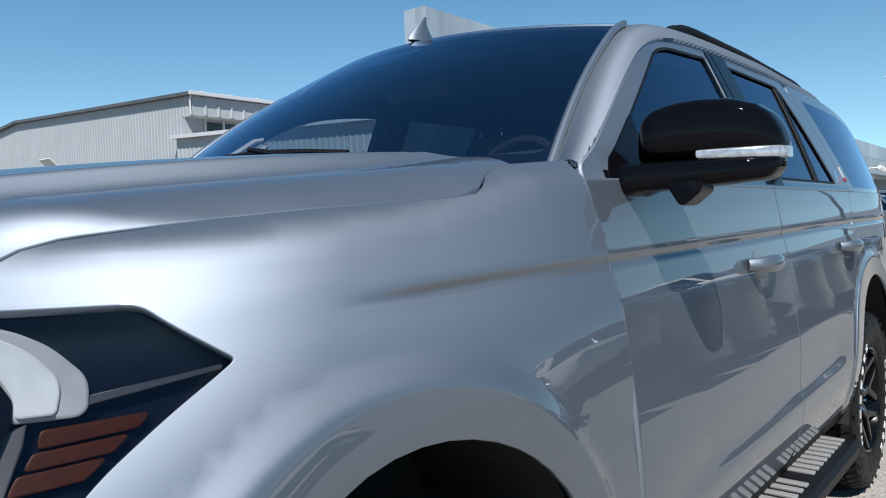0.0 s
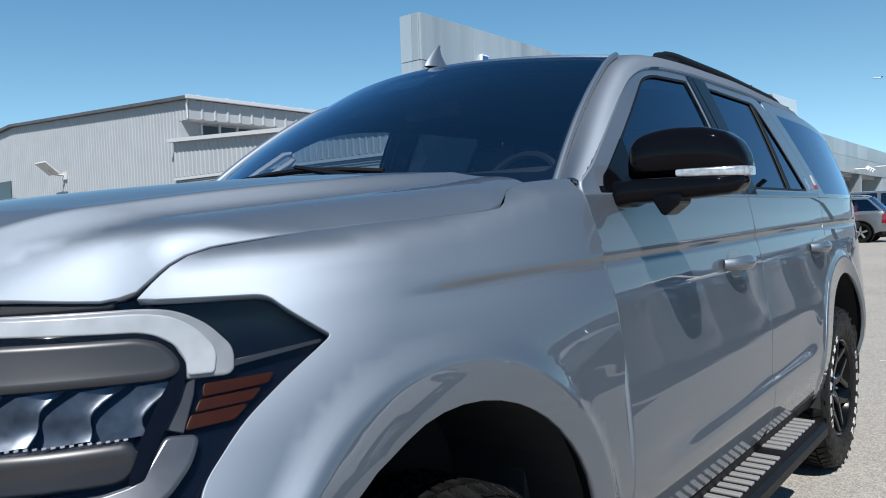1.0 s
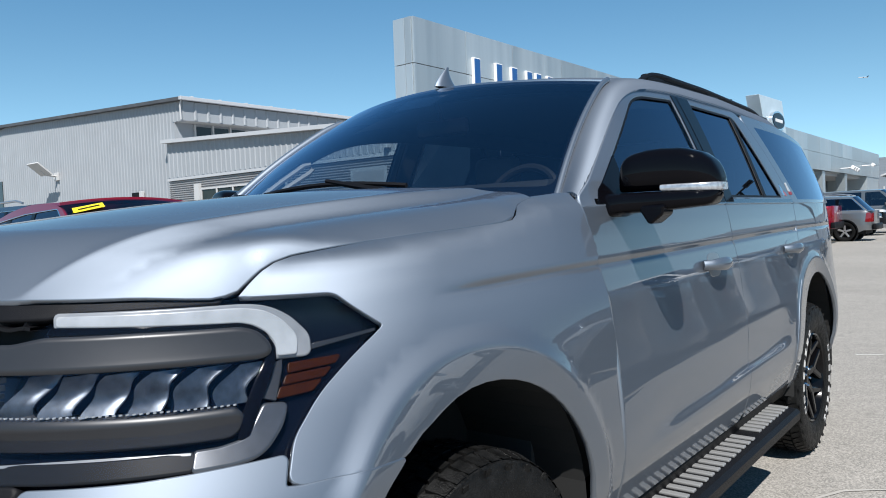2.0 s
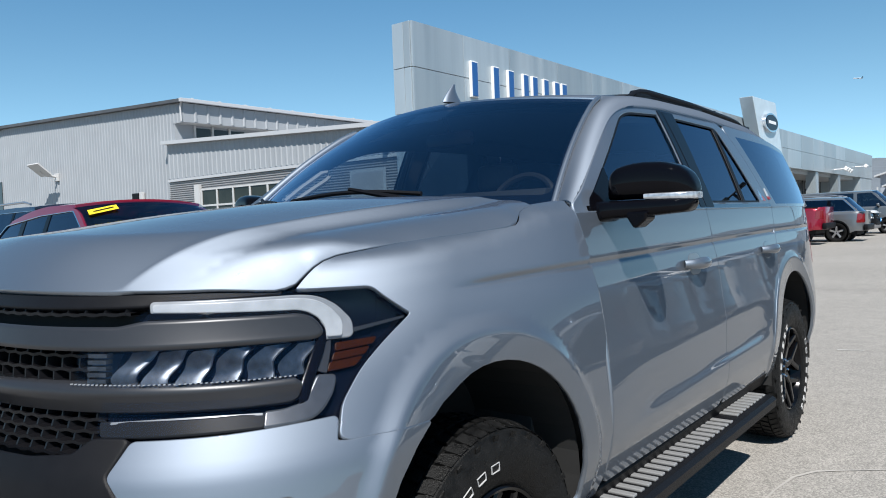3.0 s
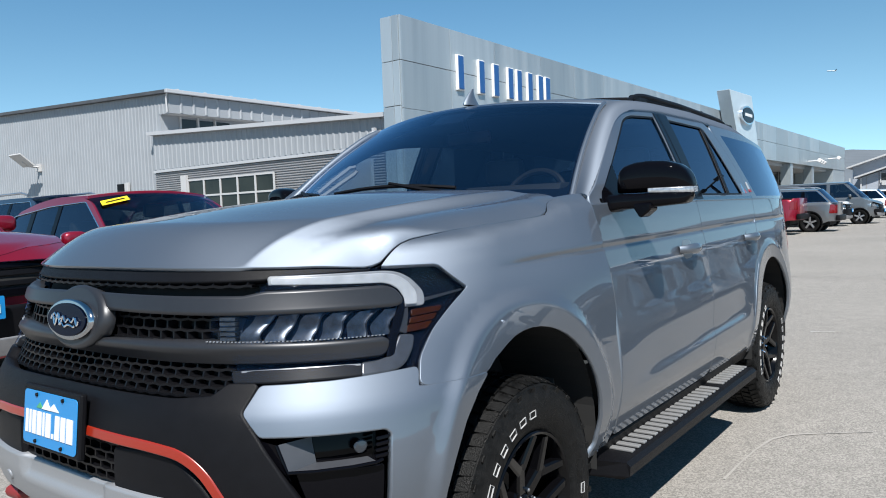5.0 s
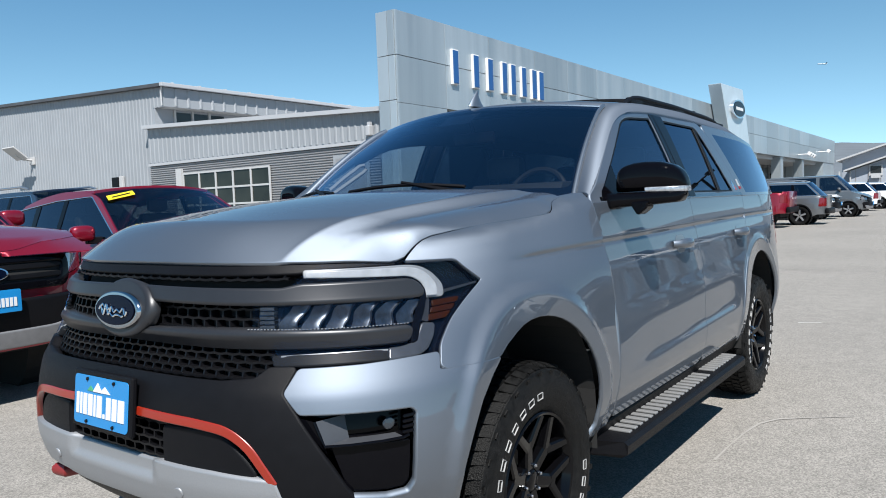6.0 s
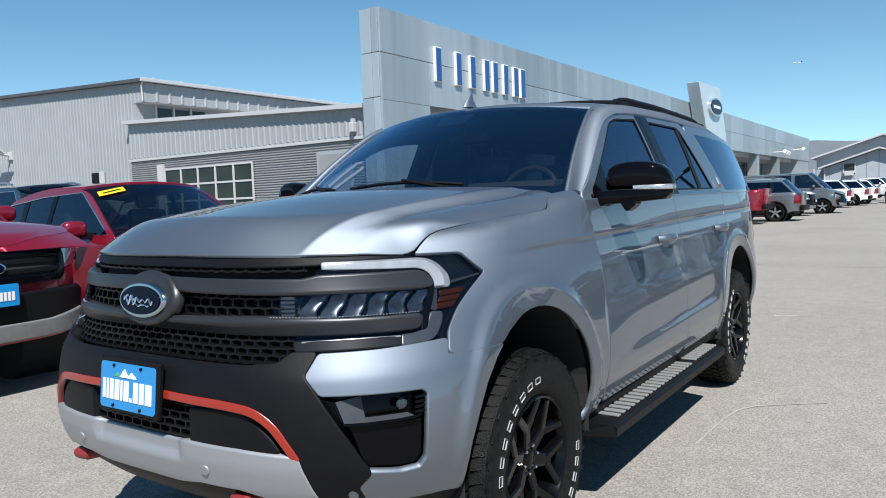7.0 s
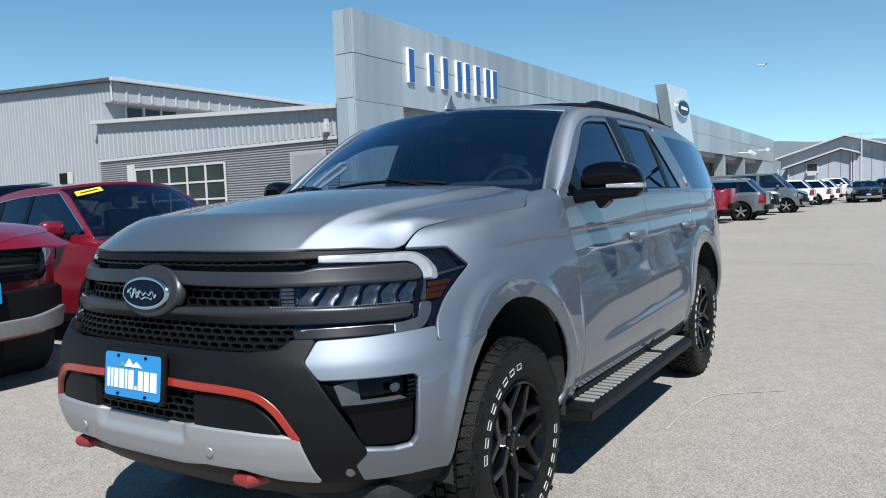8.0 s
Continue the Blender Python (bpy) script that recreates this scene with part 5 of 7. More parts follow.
        tube_into(bm, [sunk(0.752, 0.816, 0.004), sunk(0.770, 0.776, 0.003), sunk(0.782, 0.750, 0.002), sunk(0.85, 0.749, 0.002), sunk(0.94, 0.750, 0.002), sunk(1.000, 0.752, 0.002), sunk(1.018, 0.757, 0.002)], 0.0045, 8)
        part("fog_lip", bm, BLACK_GLOSS, car, smooth=True)
        cut = rounded([(0.800, 0.742), (1.030, 0.738), (1.034, 0.625), (1.020, 0.604), (0.964, 0.600), (0.852, 0.612)], 0.008, 0.03)
        skin("air_curtain", cut, body, BLACK_GLOSS, car, mirror=m, off=-0.024, depth=0.02)
        fl = [(0.966 + 0.014 * math.cos(a), 0.792 + 0.014 * math.sin(a)) for a in np.linspace(0, 2 * math.pi, 18, endpoint=False)]
        skin("fog_lamp", fl, body, mat("fog_lens", (0.02, 0.024, 0.03), 0.15, 0.3, 0.5) if not m else bpy.data.materials["fog_lens"], car, mirror=m, off=-0.030, depth=0.02, lip=0.004)
        for k in range(4):
            z = 0.762 + 0.0145 * k
            rib = rounded([(1.002, z), (1.032, z + 0.002), (1.032, z + 0.007), (1.002, z + 0.005)], 0.002, 0.01)
            skin("fog_rib", rib, body, BLACK_GLOSS, car, mirror=m, off=-0.004, depth=0.012, lip=0.002)
        red = [(0.0, 0.803), (0.17, 0.802), (0.405, 0.795), (0.505, 0.783), (0.568, 0.745), (0.634, 0.655), (0.652, 0.655), (0.584, 0.754), (0.516, 0.800), (0.410, 0.813), (0.17, 0.820), (0.0, 0.822)]
        skin("accent_strip", rounded(red, [0, 0.05, 0.05, 0.05, 0.04, 0.003, 0.003, 0.04, 0.05, 0.05, 0.05, 0], 0.02), body, ORANGE, car, "orange-red accent strip", mirror=m, off=0.012, depth=0.02, lip=0.004, step=0.02)
        ins = rounded([(0.262, 0.774), (0.430, 0.780), (0.482, 0.768), (0.545, 0.715), (0.583, 0.667), (0.262, 0.667)], [0.005, 0.05, 0.05, 0.05, 0.01, 0.005], 0.02)
        skin("bumper_insert", ins, body, BLACK_MATTE, car, mirror=m, off=-0.006, depth=0.03, lip=0.008)
        rim_band = rounded([(0.262, 0.780), (0.435, 0.787), (0.495, 0.773), (0.560, 0.720), (0.605, 0.667), (0.625, 0.660), (0.570, 0.735), (0.503, 0.783), (0.41, 0.796), (0.262, 0.800)], [0, 0.05, 0.05, 0.04, 0, 0, 0.04, 0.05, 0.05, 0], 0.02)
        skin("bumper_recess", rim_band, body, LINER, car, mirror=m, off=-0.02, depth=0, step=0.03)
        sgn = -1 if m else 1
        # sensors
        for s, z, o in ((0.335, 0.600, 0.016), (0.805, 0.533, 0.004)):
            p = [(s + 0.014 * math.cos(a), z + 0.014 * math.sin(a)) for a in np.linspace(0, 2 * math.pi, 16, endpoint=False)]
            skin("parking_sensor", p, body, SKID if s < 0.5 else SILVER, car, mirror=m, off=o + 0.003, depth=0.01, lip=0.002)
        # tow hook
        bm = bmesh.new()
        pts = [(sgn * 0.40, -0.70, 0.502), (sgn * 0.40, -0.89, 0.502), (sgn * 0.418, -0.945, 0.502), (sgn * 0.462, -0.95, 0.502), (sgn * 0.485, -0.89, 0.502), (sgn * 0.485, -0.70, 0.502)]
        tube_into(bm, pts, 0.022, 10)
        part("tow_hook", bm, RED_HOOK, car, "red tow hook", smooth=True)
    half = [(0, 0.664), (0.20, 0.664), (0.236, 0.672), (0.45, 0.668), (0.646, 0.656), (0.702, 0.508), (0.58, 0.520), (0.455, 0.550), (0.30, 0.552), (0.20, 0.540), (0, 0.540)]
    poly = half + [(-s, z) for s, z in reversed(half[1:-1])]
    def skid_surf(s, z):
        p = body(s, z)
        k = smooth(0.25, 0.20, np.abs(s)) * smooth(0.60, 0.64, z)
        p[..., 1] += 0.022 * k
        return p
    skin("skid_plate", rounded(poly, 0.008, 0.02), skid_surf, SKID, car, "silver painted skid plate", off=0.013, depth=0.04, lip=0.006, step=0.02)
    part("bumper_mesh", mesh_bars(-0.262, 0.262, 0.680, 0.780, 4, 0.050, -0.020), MESH, car)
    skin("bumper_mesh_backing", rounded([(-0.3, 0.66), (0.3, 0.66), (0.3, 0.80), (-0.3, 0.80)], 0.01, 0.05), body, LINER, car, off=-0.05, depth=0)
    val = rounded([(-1.16, 0.478), (-0.84, 0.492), (-0.45, 0.535), (0.45, 0.535), (0.84, 0.492), (1.16, 0.478), (1.15, 0.42), (-1.15, 0.42)], 0.01, 0.03)
    skin("valance", val, body, BLACK_MATTE, car, off=-0.012, depth=0.05, lip=0.008)
    # plate
    plate = new("dealer_plate")
    plate.parent = car
    plate.matrix_local = Matrix.Translation((0.006, -1.030, 0.822)) @ Matrix.Rotation(radians(-6), 4, "X")
    tagged(plate, "blue dealer plate with white bars")
    part("plate_holder", box(-0.165, 0.165, 0.002, 0.022, -0.088, 0.092, 0.006), BLACK_MATTE, plate)
    pp = rounded([(-0.152, -0.076), (0.152, -0.076), (0.152, 0.076), (-0.152, 0.076)], 0.015, 0.02)
    ps = plane_surf((0, -0.001, 0), (1, 0, 0), (0, 0, 1))
    skin("plate_sheet", pp, ps, PLATE_BLUE, plate, depth=0.002, lip=0.0005)
    x = -0.136
    for w, h0, h1 in ((0.014, 0, 1), (0.010, 0, 1), (0.020, 0, 1), (0.024, 0, 1), (0.010, 0, 1), (0.026, 0, 1), (0.010, 0, 0.2), (0.024, 0, 1), (0.024, 0, 1), (0.032, 0, 1)):
        part("white_bar", box(x, x + w, -0.0035, 0.0, -0.046 + 0.066 * h0, -0.046 + 0.066 * h1), WHITE_LETTER, plate)
        x += w + 0.0085
    for x0, x1, h in ((-0.075, -0.035, 0.012), (-0.04, 0.01, 0.024), (-0.005, 0.055, 0.016)):
        part("peak_shape", prism([(x0, 0.030), (x1, 0.030), ((x0 + x1) / 2, 0.034 + h)], "y", -0.003 - 0.001 * (h > 0.02), -0.0012), GREEN if h < 0.014 else WHITE_LETTER, plate)
    for x in (-0.075, 0.075):
        for z in (-0.066, 0.066):
            bm = revolve([(-0.006, 0.0001), (-0.006, 0.005), (0.0, 0.006)], 8, "y")
            bmesh.ops.translate(bm, verts=bm.verts, vec=(x, 0, z))
            part("plate_screw", bm, BLACK_MATTE, plate)
    # running boards
    for sgn in (1, -1):
        board = new("running_board")
        board.parent = car
        prof = [(0.80, 0.395), (0.86, 0.408), (1.035, 0.402), (1.052, 0.388), (1.048, 0.350), (1.02, 0.335), (0.80, 0.345)]
        bm = prism([(sgn * x, z) for x, z in prof], "y", 0.50, 2.47)
        for v in bm.verts:
            if v.co.y < 0.6 and abs(v.co.x) > 0.95:
                v.co.y += 0.07
            if v.co.y > 2.4 and abs(v.co.x) > 0.95:
                v.co.y -= 0.05
        part("board", bm, BLACK_MATTE, board, "black running board")
        for k in range(19):
            y = 0.68 + 0.062 * k
            part("tread_bar", box(min(sgn * 0.885, sgn * 1.015), max(sgn * 0.885, sgn * 1.015), y, y + 0.030, 0.404, 0.414, 0.003), mat("tread_gray", (0.216, 0.216, 0.216), 0.45, 0.3) if k == 0 and sgn == 1 else bpy.data.materials["tread_gray"], board)
        for k in range(9):
            y = 1.93 + 0.055 * k
            part("tread_bar", box(min(sgn * 0.885, sgn * 1.005), max(sgn * 0.885, sgn * 1.005), y, y + 0.028, 0.404, 0.414, 0.003), bpy.data.materials["tread_gray"], board)
    # tail
    g = []
    for z in np.linspace(0.5, 1.37, 20):
        w = float(half_width(np.array(4.27), np.array(z))) - 0.01
        g.append([(w * u, 4.28 + 0.06 * (1 - u * u), z) for u in np.linspace(1, -1, 15)])
    sheet("tailgate", g, SILVER, car)
    g = []
    for z in np.linspace(1.37, 1.84, 8):
        w = 0.80 - (z - 1.37) * 0.38
        g.append([(w * u, 4.20 + 0.12 * (1 - u * u) - 0.24 * (z - 1.37), z) for u in np.linspace(1, -1, 15)])
    sheet("rear_glass", g, BLACK_GLOSS, car)
    tl = rounded([(4.06, 0.98), (4.26, 0.98), (4.24, 1.33), (4.10, 1.33)], 0.02, 0.03)
    both(skin, "tail_light", tl, side, mat("tail_red", (0.25, 0.01, 0.01), 0.1, 0, 1.0), car, off=0.012, depth=0.02, lip=0.008)
    # fender badge marks
    both(skin, "window_badge", rounded([(2.70, 1.415), (2.735, 1.415), (2.735, 1.445), (2.715, 1.475), (2.70, 1.445)], 0.002, 0.02), green, CHROME, car, off=0.002, depth=0.003, lip=0.001)
    both(skin, "window_badge_accent", rounded([(2.738, 1.413), (2.775, 1.413), (2.765, 1.428), (2.74, 1.44)], 0.002, 0.02), green, ORANGE, car, off=0.002, depth=0.003, lip=0.001)
    wm = wheel_meshes()
    wheel(car, wm, 0.845, 0.0, 0.414, True, radians(12))
    wheel(car, wm, 0.845, WHEELBASE, 0.414, True, radians(40))
    wheel(car, wm, -0.845, 0.0, 0.414, False)
    wheel(car, wm, -0.845, WHEELBASE, 0.414, False, radians(20))
    return car, wm


SUV, WHEEL_MESHES = hero()

# ---- ground ----
def ground():
    bm = bmesh.new()
    v = [bm.verts.new(p) for p in ((-2500, -2500, 0), (2500, -2500, 0), (2500, 2500, 0), (-2500, 2500, 0))]
    bm.faces.new(v)
    m = bpy.data.materials.new("asphalt")
    m.use_nodes = True
    nt = m.node_tree
    b = nt.nodes["Principled BSDF"]
    b.inputs["Roughness"].default_value = 0.85
    tc = nt.nodes.new("ShaderNodeTexCoord")
    def noise_tex(scale, detail=6):
        n = nt.nodes.new("ShaderNodeTexNoise")
        n.inputs["Scale"].default_value = scale
        n.inputs["Detail"].default_value = detail
        nt.links.new(tc.outputs["Object"], n.inputs["Vector"])
        return n
    fine, mid, big = noise_tex(120, 3), noise_tex(6), noise_tex(0.35)
    vor = nt.nodes.new("ShaderNodeTexVoronoi")
    vor.inputs["Scale"].default_value = 130
    nt.links.new(tc.outputs["Object"], vor.inputs["Vector"])
    ramp = nt.nodes.new("ShaderNodeValToRGB")
    ramp.color_ramp.elements[0].position, ramp.color_ramp.elements[0].color = 0.25, (0.145, 0.137, 0.124, 1)
    ramp.color_ramp.elements[1].position, ramp.color_ramp.elements[1].color = 0.75, (0.26, 0.243, 0.221, 1)
    nt.links.new(vor.outputs["Color"], ramp.inputs["Fac"])
    mixes = ramp.outputs["Color"]
    for tex, lo, hi in ((mid, 0.92, 1.08), (big, 0.92, 1.08), (fine, 0.8, 1.2)):
        mr = nt.nodes.new("ShaderNodeMapRange")
        mr.inputs["From Min"].default_value, mr.inputs["From Max"].default_value = 0.3, 0.7
        mr.inputs["To Min"].default_value, mr.inputs["To Max"].default_value = lo, hi
        nt.links.new(tex.outputs["Fac"], mr.inputs["Value"])
        mx = nt.nodes.new("ShaderNodeVectorMath")
        mx.operation = "SCALE"
        nt.links.new(mixes, mx.inputs[0])
        nt.links.new(mr.outputs["Result"], mx.inputs["Scale"])
        mixes = mx.outputs["Vector"]
    nt.links.new(mixes, b.inputs["Base Color"])
    bp = nt.nodes.new("ShaderNodeBump")
    bp.inputs["Strength"].default_value, bp.inputs["Distance"].default_value = 0.35, 0.004
    nt.links.new(vor.outputs["Distance"], bp.inputs["Height"])
    nt.links.new(bp.outputs["Normal"], b.inputs["Normal"])
    return tagged(part("ground", bm, m), "gray weathered asphalt car lot", "ground", kind="structure")


ground()


def ground_marks():
    """Worn flecks and faint repair lines on the asphalt."""
    pale = mat("worn_white_paint", (0.446, 0.439, 0.418), 0.8, vary=0.15, scale=40)
    seal = mat("old_crack_sealer", (0.223, 0.212, 0.194), 0.8, vary=0.15, scale=30)
    light = mat("pale_scuff", (0.272, 0.258, 0.238), 0.85, vary=0.06, scale=20)
    def strip(name, label, pts, w, material):
        bm = bmesh.new()
        rows = []
        for k, p in enumerate(pts):
            a, b = pts[max(0, k - 1)], pts[min(len(pts) - 1, k + 1)]
            d = Vector((b[0] - a[0], b[1] - a[1], 0)).normalized()
            n = Vector((-d.y, d.x, 0)) * w * (0.7 + 0.3 * math.sin(5.1 * k))
            rows.append([bm.verts.new(Vector((p[0], p[1], 0.004)) + n), bm.verts.new(Vector((p[0], p[1], 0.004)) - n)])
        for a, b in zip(rows, rows[1:]):
            bm.faces.new((a[0], b[0], b[1], a[1]))
        tagged(part(name, bm, material), label, "ground mark", kind="structure")
    strip("paint_mark", "short worn white paint mark on the asphalt", [(0.66, 6.19), (0.75, 6.22), (0.87, 6.27)], 0.022, pale)
    strip("trim_crack", "old sealed crack across the asphalt", [(-2.2 + 0.35 * k, 12.1 - 0.03 * k + 0.05 * math.sin(1.9 * k)) for k in range(13)], 0.018, seal)
    strip("paint_mark", "pale worn curved scuff on the asphalt", [(1.08, 1.65), (1.085, 1.91), (1.10, 2.17), (1.13, 2.40), (1.20, 2.54), (1.30, 2.62), (1.39, 2.68), (1.59, 2.82)], 0.011, light)
    strip("trim_crack", "old sealed crack across the asphalt", [(1.2 + 0.28 * k, 8.4 - 0.1 * k + 0.04 * math.sin(2.3 * k)) for k in range(9)], 0.010, seal)



ground_marks()
WALL_METAL = mat("ribbed_wall_metal", (0.250, 0.264, 0.280), 0.5, 0.1, vary=0.05, scale=1.2)
FASCIA = mat("fascia_metal", (0.36, 0.405, 0.43), 0.4, 0.6, vary=0.14, scale=0.8, stretch=(1, 3, 0.12), rough_vary=0.1, island=0.13)
CORRUGATED = mat("corrugated_metal", (0.245, 0.245, 0.25), 0.45, 0.3, vary=0.05, scale=2)
ROOF_TRIM = mat("roof_trim", (0.34, 0.35, 0.365), 0.5)
PANE = mat("dark_pane", (0.02, 0.023, 0.024), 0.06)
FRAME_WHITE = mat("white_frame", (0.374, 0.374, 0.374), 0.5)


def buildings():
    # long metal-clad front
    fac = thing("dealership_front", "long brushed metal fascia with blue sign letters over the showroom", "building")
    top, low, x, depth = 6.13, 3.90, -9.15, 0.60
    edges = [11.72, 13.75, 15.9, 18.6, 20.9, 23.3, 25.8, 28.6, 31.4, 34.4, 37.6, 43.4, 46.8, 50.3, 53.8, 57.5, 61.5, 65.5, 70, 74.5, 79]
    zs = [low, 5.05, top]
    part("core", box(x - depth, x - 0.06, 11.80, 78.9, low + 0.02, top - 0.05), FASCIA, fac)
    for i, (a, b) in enumerate(zip(edges, edges[1:])):
        for z0, z1 in zip(zs, zs[1:]):
            part("panel", box(x - 0.05, x, a + 0.008, b - 0.008, z0 + 0.008, z1 - 0.008, 0.004), FASCIA, fac)
    for a, b in ((x - 0.60, x - 0.26), (x - 0.25, x - 0.055)):
        for z0, z1 in ((0.02, 1.9), (1.9, 3.97), (3.97, 5.05), (5.05, top)):
            part("panel", box(a, b, 11.70, 11.78, z0 + 0.008, z1 - 0.008, 0.004), FASCIA, fac)
    part("showroom_roof", box(x - 14, x - 0.62, 14.0, 78.8, 3.7, 3.95), ROOF_TRIM, fac)
    part("end_pier", box(x - 0.6, x - 0.06, 11.79, 13.7, 0, low + 0.03), FASCIA, fac)
    part("panel", box(x - 0.05, x, 11.73, 13.742, 1.9, low, 0.004), FASCIA, fac)
    part("panel", box(x - 0.05, x, 11.73, 13.742, 0.0, 1.89, 0.004), FASCIA, fac)
    part("far_pier", box(x - 4, x - 0.05, 72.5, 78.95, 0, low), FASCIA, fac)
    for y in (20.5, 27, 33.5, 47, 54.9, 62.8):
        part("column", box(x - 0.75, x - 0.1, y, y + 0.9, 0, low), FASCIA, fac)
    part("showroom_glass", box(x - 3.3, x - 3.2, 13.8, 78.8, 0.05, low), PANE, fac)
    for k in range(22):
        y = 14.5 + 3 * k
        part("mullion", box(x - 3.19, x - 3.12, y, y + 0.08, 0.05, low), ROOF_TRIM, fac)
    for y in (49.5, 57.2, 66):
        part("garage_door", box(x - 3.1, x - 3.0, y, y + 3.6, 0.05, 3.0), PANE, fac)
        part("lintel", box(x - 3.12, x - 2.9, y - 0.2, y + 3.8, 3.0, 3.5), ROOF_TRIM, fac)
    # letters as plain blocks
    ls = [(13.98, 14.22), (14.98, 15.22), (15.72, 15.96), (16.50, 16.74), (17.00, 17.24), (17.64, 17.88), (18.28, 18.54), (18.74, 19.00)]
    for a, b in ls:
        for grow, x0, x1, mt in ((0.03, x, x + 0.08, SIGN_WHITE), (0.0, x + 0.081, x + 0.095, SIGN_BLUE)):
            part("sign_block", box(x0, x1, a - grow, b + grow, 4.60 - grow, 5.47 + grow, 0.01), mt, fac, "blue sign block with white edge")
    # leaning sign tower
    tower = [(37.0, 7.05), (41.3, 7.15), (42.9, 3.8), (38.9, 3.8)]
    part("sign_tower", prism(tower, "x", x + 0.05, x + 0.7, 0.02), mat("pale_tower_panel", (0.46, 0.53, 0.57), 0.35, 0.3, vary=0.04, scale=2), fac, "pale leaning sign tower")
    for rx, rz, x0, x1, mt in ((1.25, 0.50, x + 0.7, x + 0.86, CHROME), (1.12, 0.41, x + 0.861, x + 0.88, NAVY)):
        pts = [(39.9 + rx * math.cos(a), 5.95 + rz * math.sin(a)) for a in np.linspace(0, 2 * math.pi, 40, endpoint=False)]
        part("sign_oval", prism(pts, "x", x0, x1), mt, fac)
    part("sign_bar", box(x + 0.88, x + 0.89, 39.2, 40.6, 5.87, 6.03), SIGN_WHITE, fac)

    # flood lamps over the far bays
    for y, z, n in ((60.6, 4.2, 3), (69.5, 4.72, 1)):
        part("lamp_bracket", tube([(x + 0.02, y, z), (x + 0.9, y, z)], 0.05, 6), SIGN_WHITE, fac)
        for k in range(n):
            bm = box(-0.14, 0.14, -0.22, 0.22, -0.14, 0.14, 0.04, m=Matrix.Translation((x + 0.9, y + 0.85 * k - 0.3, z - 0.05 * k)) @ Matrix.Rotation(radians(35), 4, "Y"))
            part("flood_lamp", bm, SIGN_WHITE, fac, "white flood lamp on a bracket")
    # service building with ribbed metal walls
    sh = thing("service_building", "pale gray ribbed metal building with a low annex", "building")
    Y = 12.60
    XC, XW, XR, XE = -20.07, -20.64, -34.5, -44.0
    def roof_at(px):
        return 5.78 + (XC - max(px, XR)) * 0.046 - max(XR - px, 0) * 0.07
    part("gable_wall", prism([(XW, 0), (XW, 5.07), (XC, 5.07), (XC, 5.74), (XR, roof_at(XR) - 0.04), (XE, roof_at(XE) - 0.04), (XE, 0)], "y", Y, Y + 0.2), WALL_METAL, sh)
    part("body", prism([(XW, 0), (XW, 5.6), (XR, roof_at(XR) - 0.2), (XE, roof_at(XE) - 0.2), (XE, 0)], "y", Y + 0.2, 34), WALL_METAL, sh)
    bm = prism([(XE, roof_at(XE) - 0.05), (XR, roof_at(XR) - 0.05), (XC + 0.06, 5.72), (XC + 0.06, 5.83), (XR, roof_at(XR) + 0.07), (XE, roof_at(XE) + 0.07)], "y", Y - 0.20, 34)
    # dark base colour stands in for the shadow on the roof's edge
    part("roof", bm, mat("shaded_roof_edge", (0.050, 0.054, 0.060), 0.6, vary=0.2, scale=1.5), sh)
    for k in range(111):
        px = -43.965 + 0.215 * k
        z1 = roof_at(px) - 0.08
        part("rib", prism([(px, Y), (px + 0.035, Y - 0.018), (px + 0.085, Y - 0.018), (px + 0.12, Y)], "z", 0.1 if px < XW - 0.12 else 5.08, z1), WALL_METAL, sh)
    for k in range(40):
        y = Y + 0.4 + 0.5 * k
        part("rib", prism([(XC, y), (XC + 0.04, y + 0.03), (XC + 0.04, y + 0.08), (XC, y + 0.11)], "z", 5.1, 5.7), WALL_METAL, sh)
    part("upper_fascia", box(XC - 0.06, XC, Y + 0.2, 34, 5.07, 5.71), WALL_METAL, sh)
    part("soffit", box(XW, XC - 0.06, Y + 0.2, 34, 5.07, 5.12), FRAME_WHITE, sh)
    part("roof_edge", box(XC + 0.065, XC + 0.20, Y - 0.20, 34, 5.72, 5.84, 0.01), ROOF_TRIM, sh)
    for k in range(14):
        y = Y + 0.3 + 1.1 * k
        part("snow_guard", box(XC - 0.2, XC + 0.04, y, y + 0.10, 5.83, 5.90, 0.01), ROOF_TRIM, sh)
    part("rain_pipe", tube([(XC + 0.05, Y - 0.1, 5.75), (XC - 0.02, Y - 0.1, 5.55), (XC - 0.02, Y - 0.08, 5.10)], 0.03, 6), FRAME_WHITE, sh)
    for k in range(3):
        y = Y + 0.80 + 0.72 * k
        part("clerestory_window", box(XW, XW + 0.03, y, y + 0.60, 4.50, 4.98), PANE, sh)
        part("clerestory_frame", box(XW, XW + 0.06, y - 0.08, y - 0.01, 4.45, 5.06), FRAME_WHITE, sh)
    # annex
    YB = 12.45
    xl, xr = -20.88, -9.85
    part("annex_wall", box(xl, xr, YB + 0.02, YB + 0.25, 0, 3.85), CORRUGATED, sh)
    part("annex_roof", prism([(xl - 0.08, 4.36), (xr, 3.84), (xr, 3.95), (xl - 0.08, 4.48)], "y", YB - 0.22, 20), ROOF_TRIM, sh)
    part("annex_upper", prism([(xl, 3.15), (xr, 3.15), (xr, 3.845), (xl, 4.355)], "y", YB - 0.02, YB + 0.02), WALL_METAL, sh)
    for k in range(46):
        px = xl + 0.02 + 0.245 * k
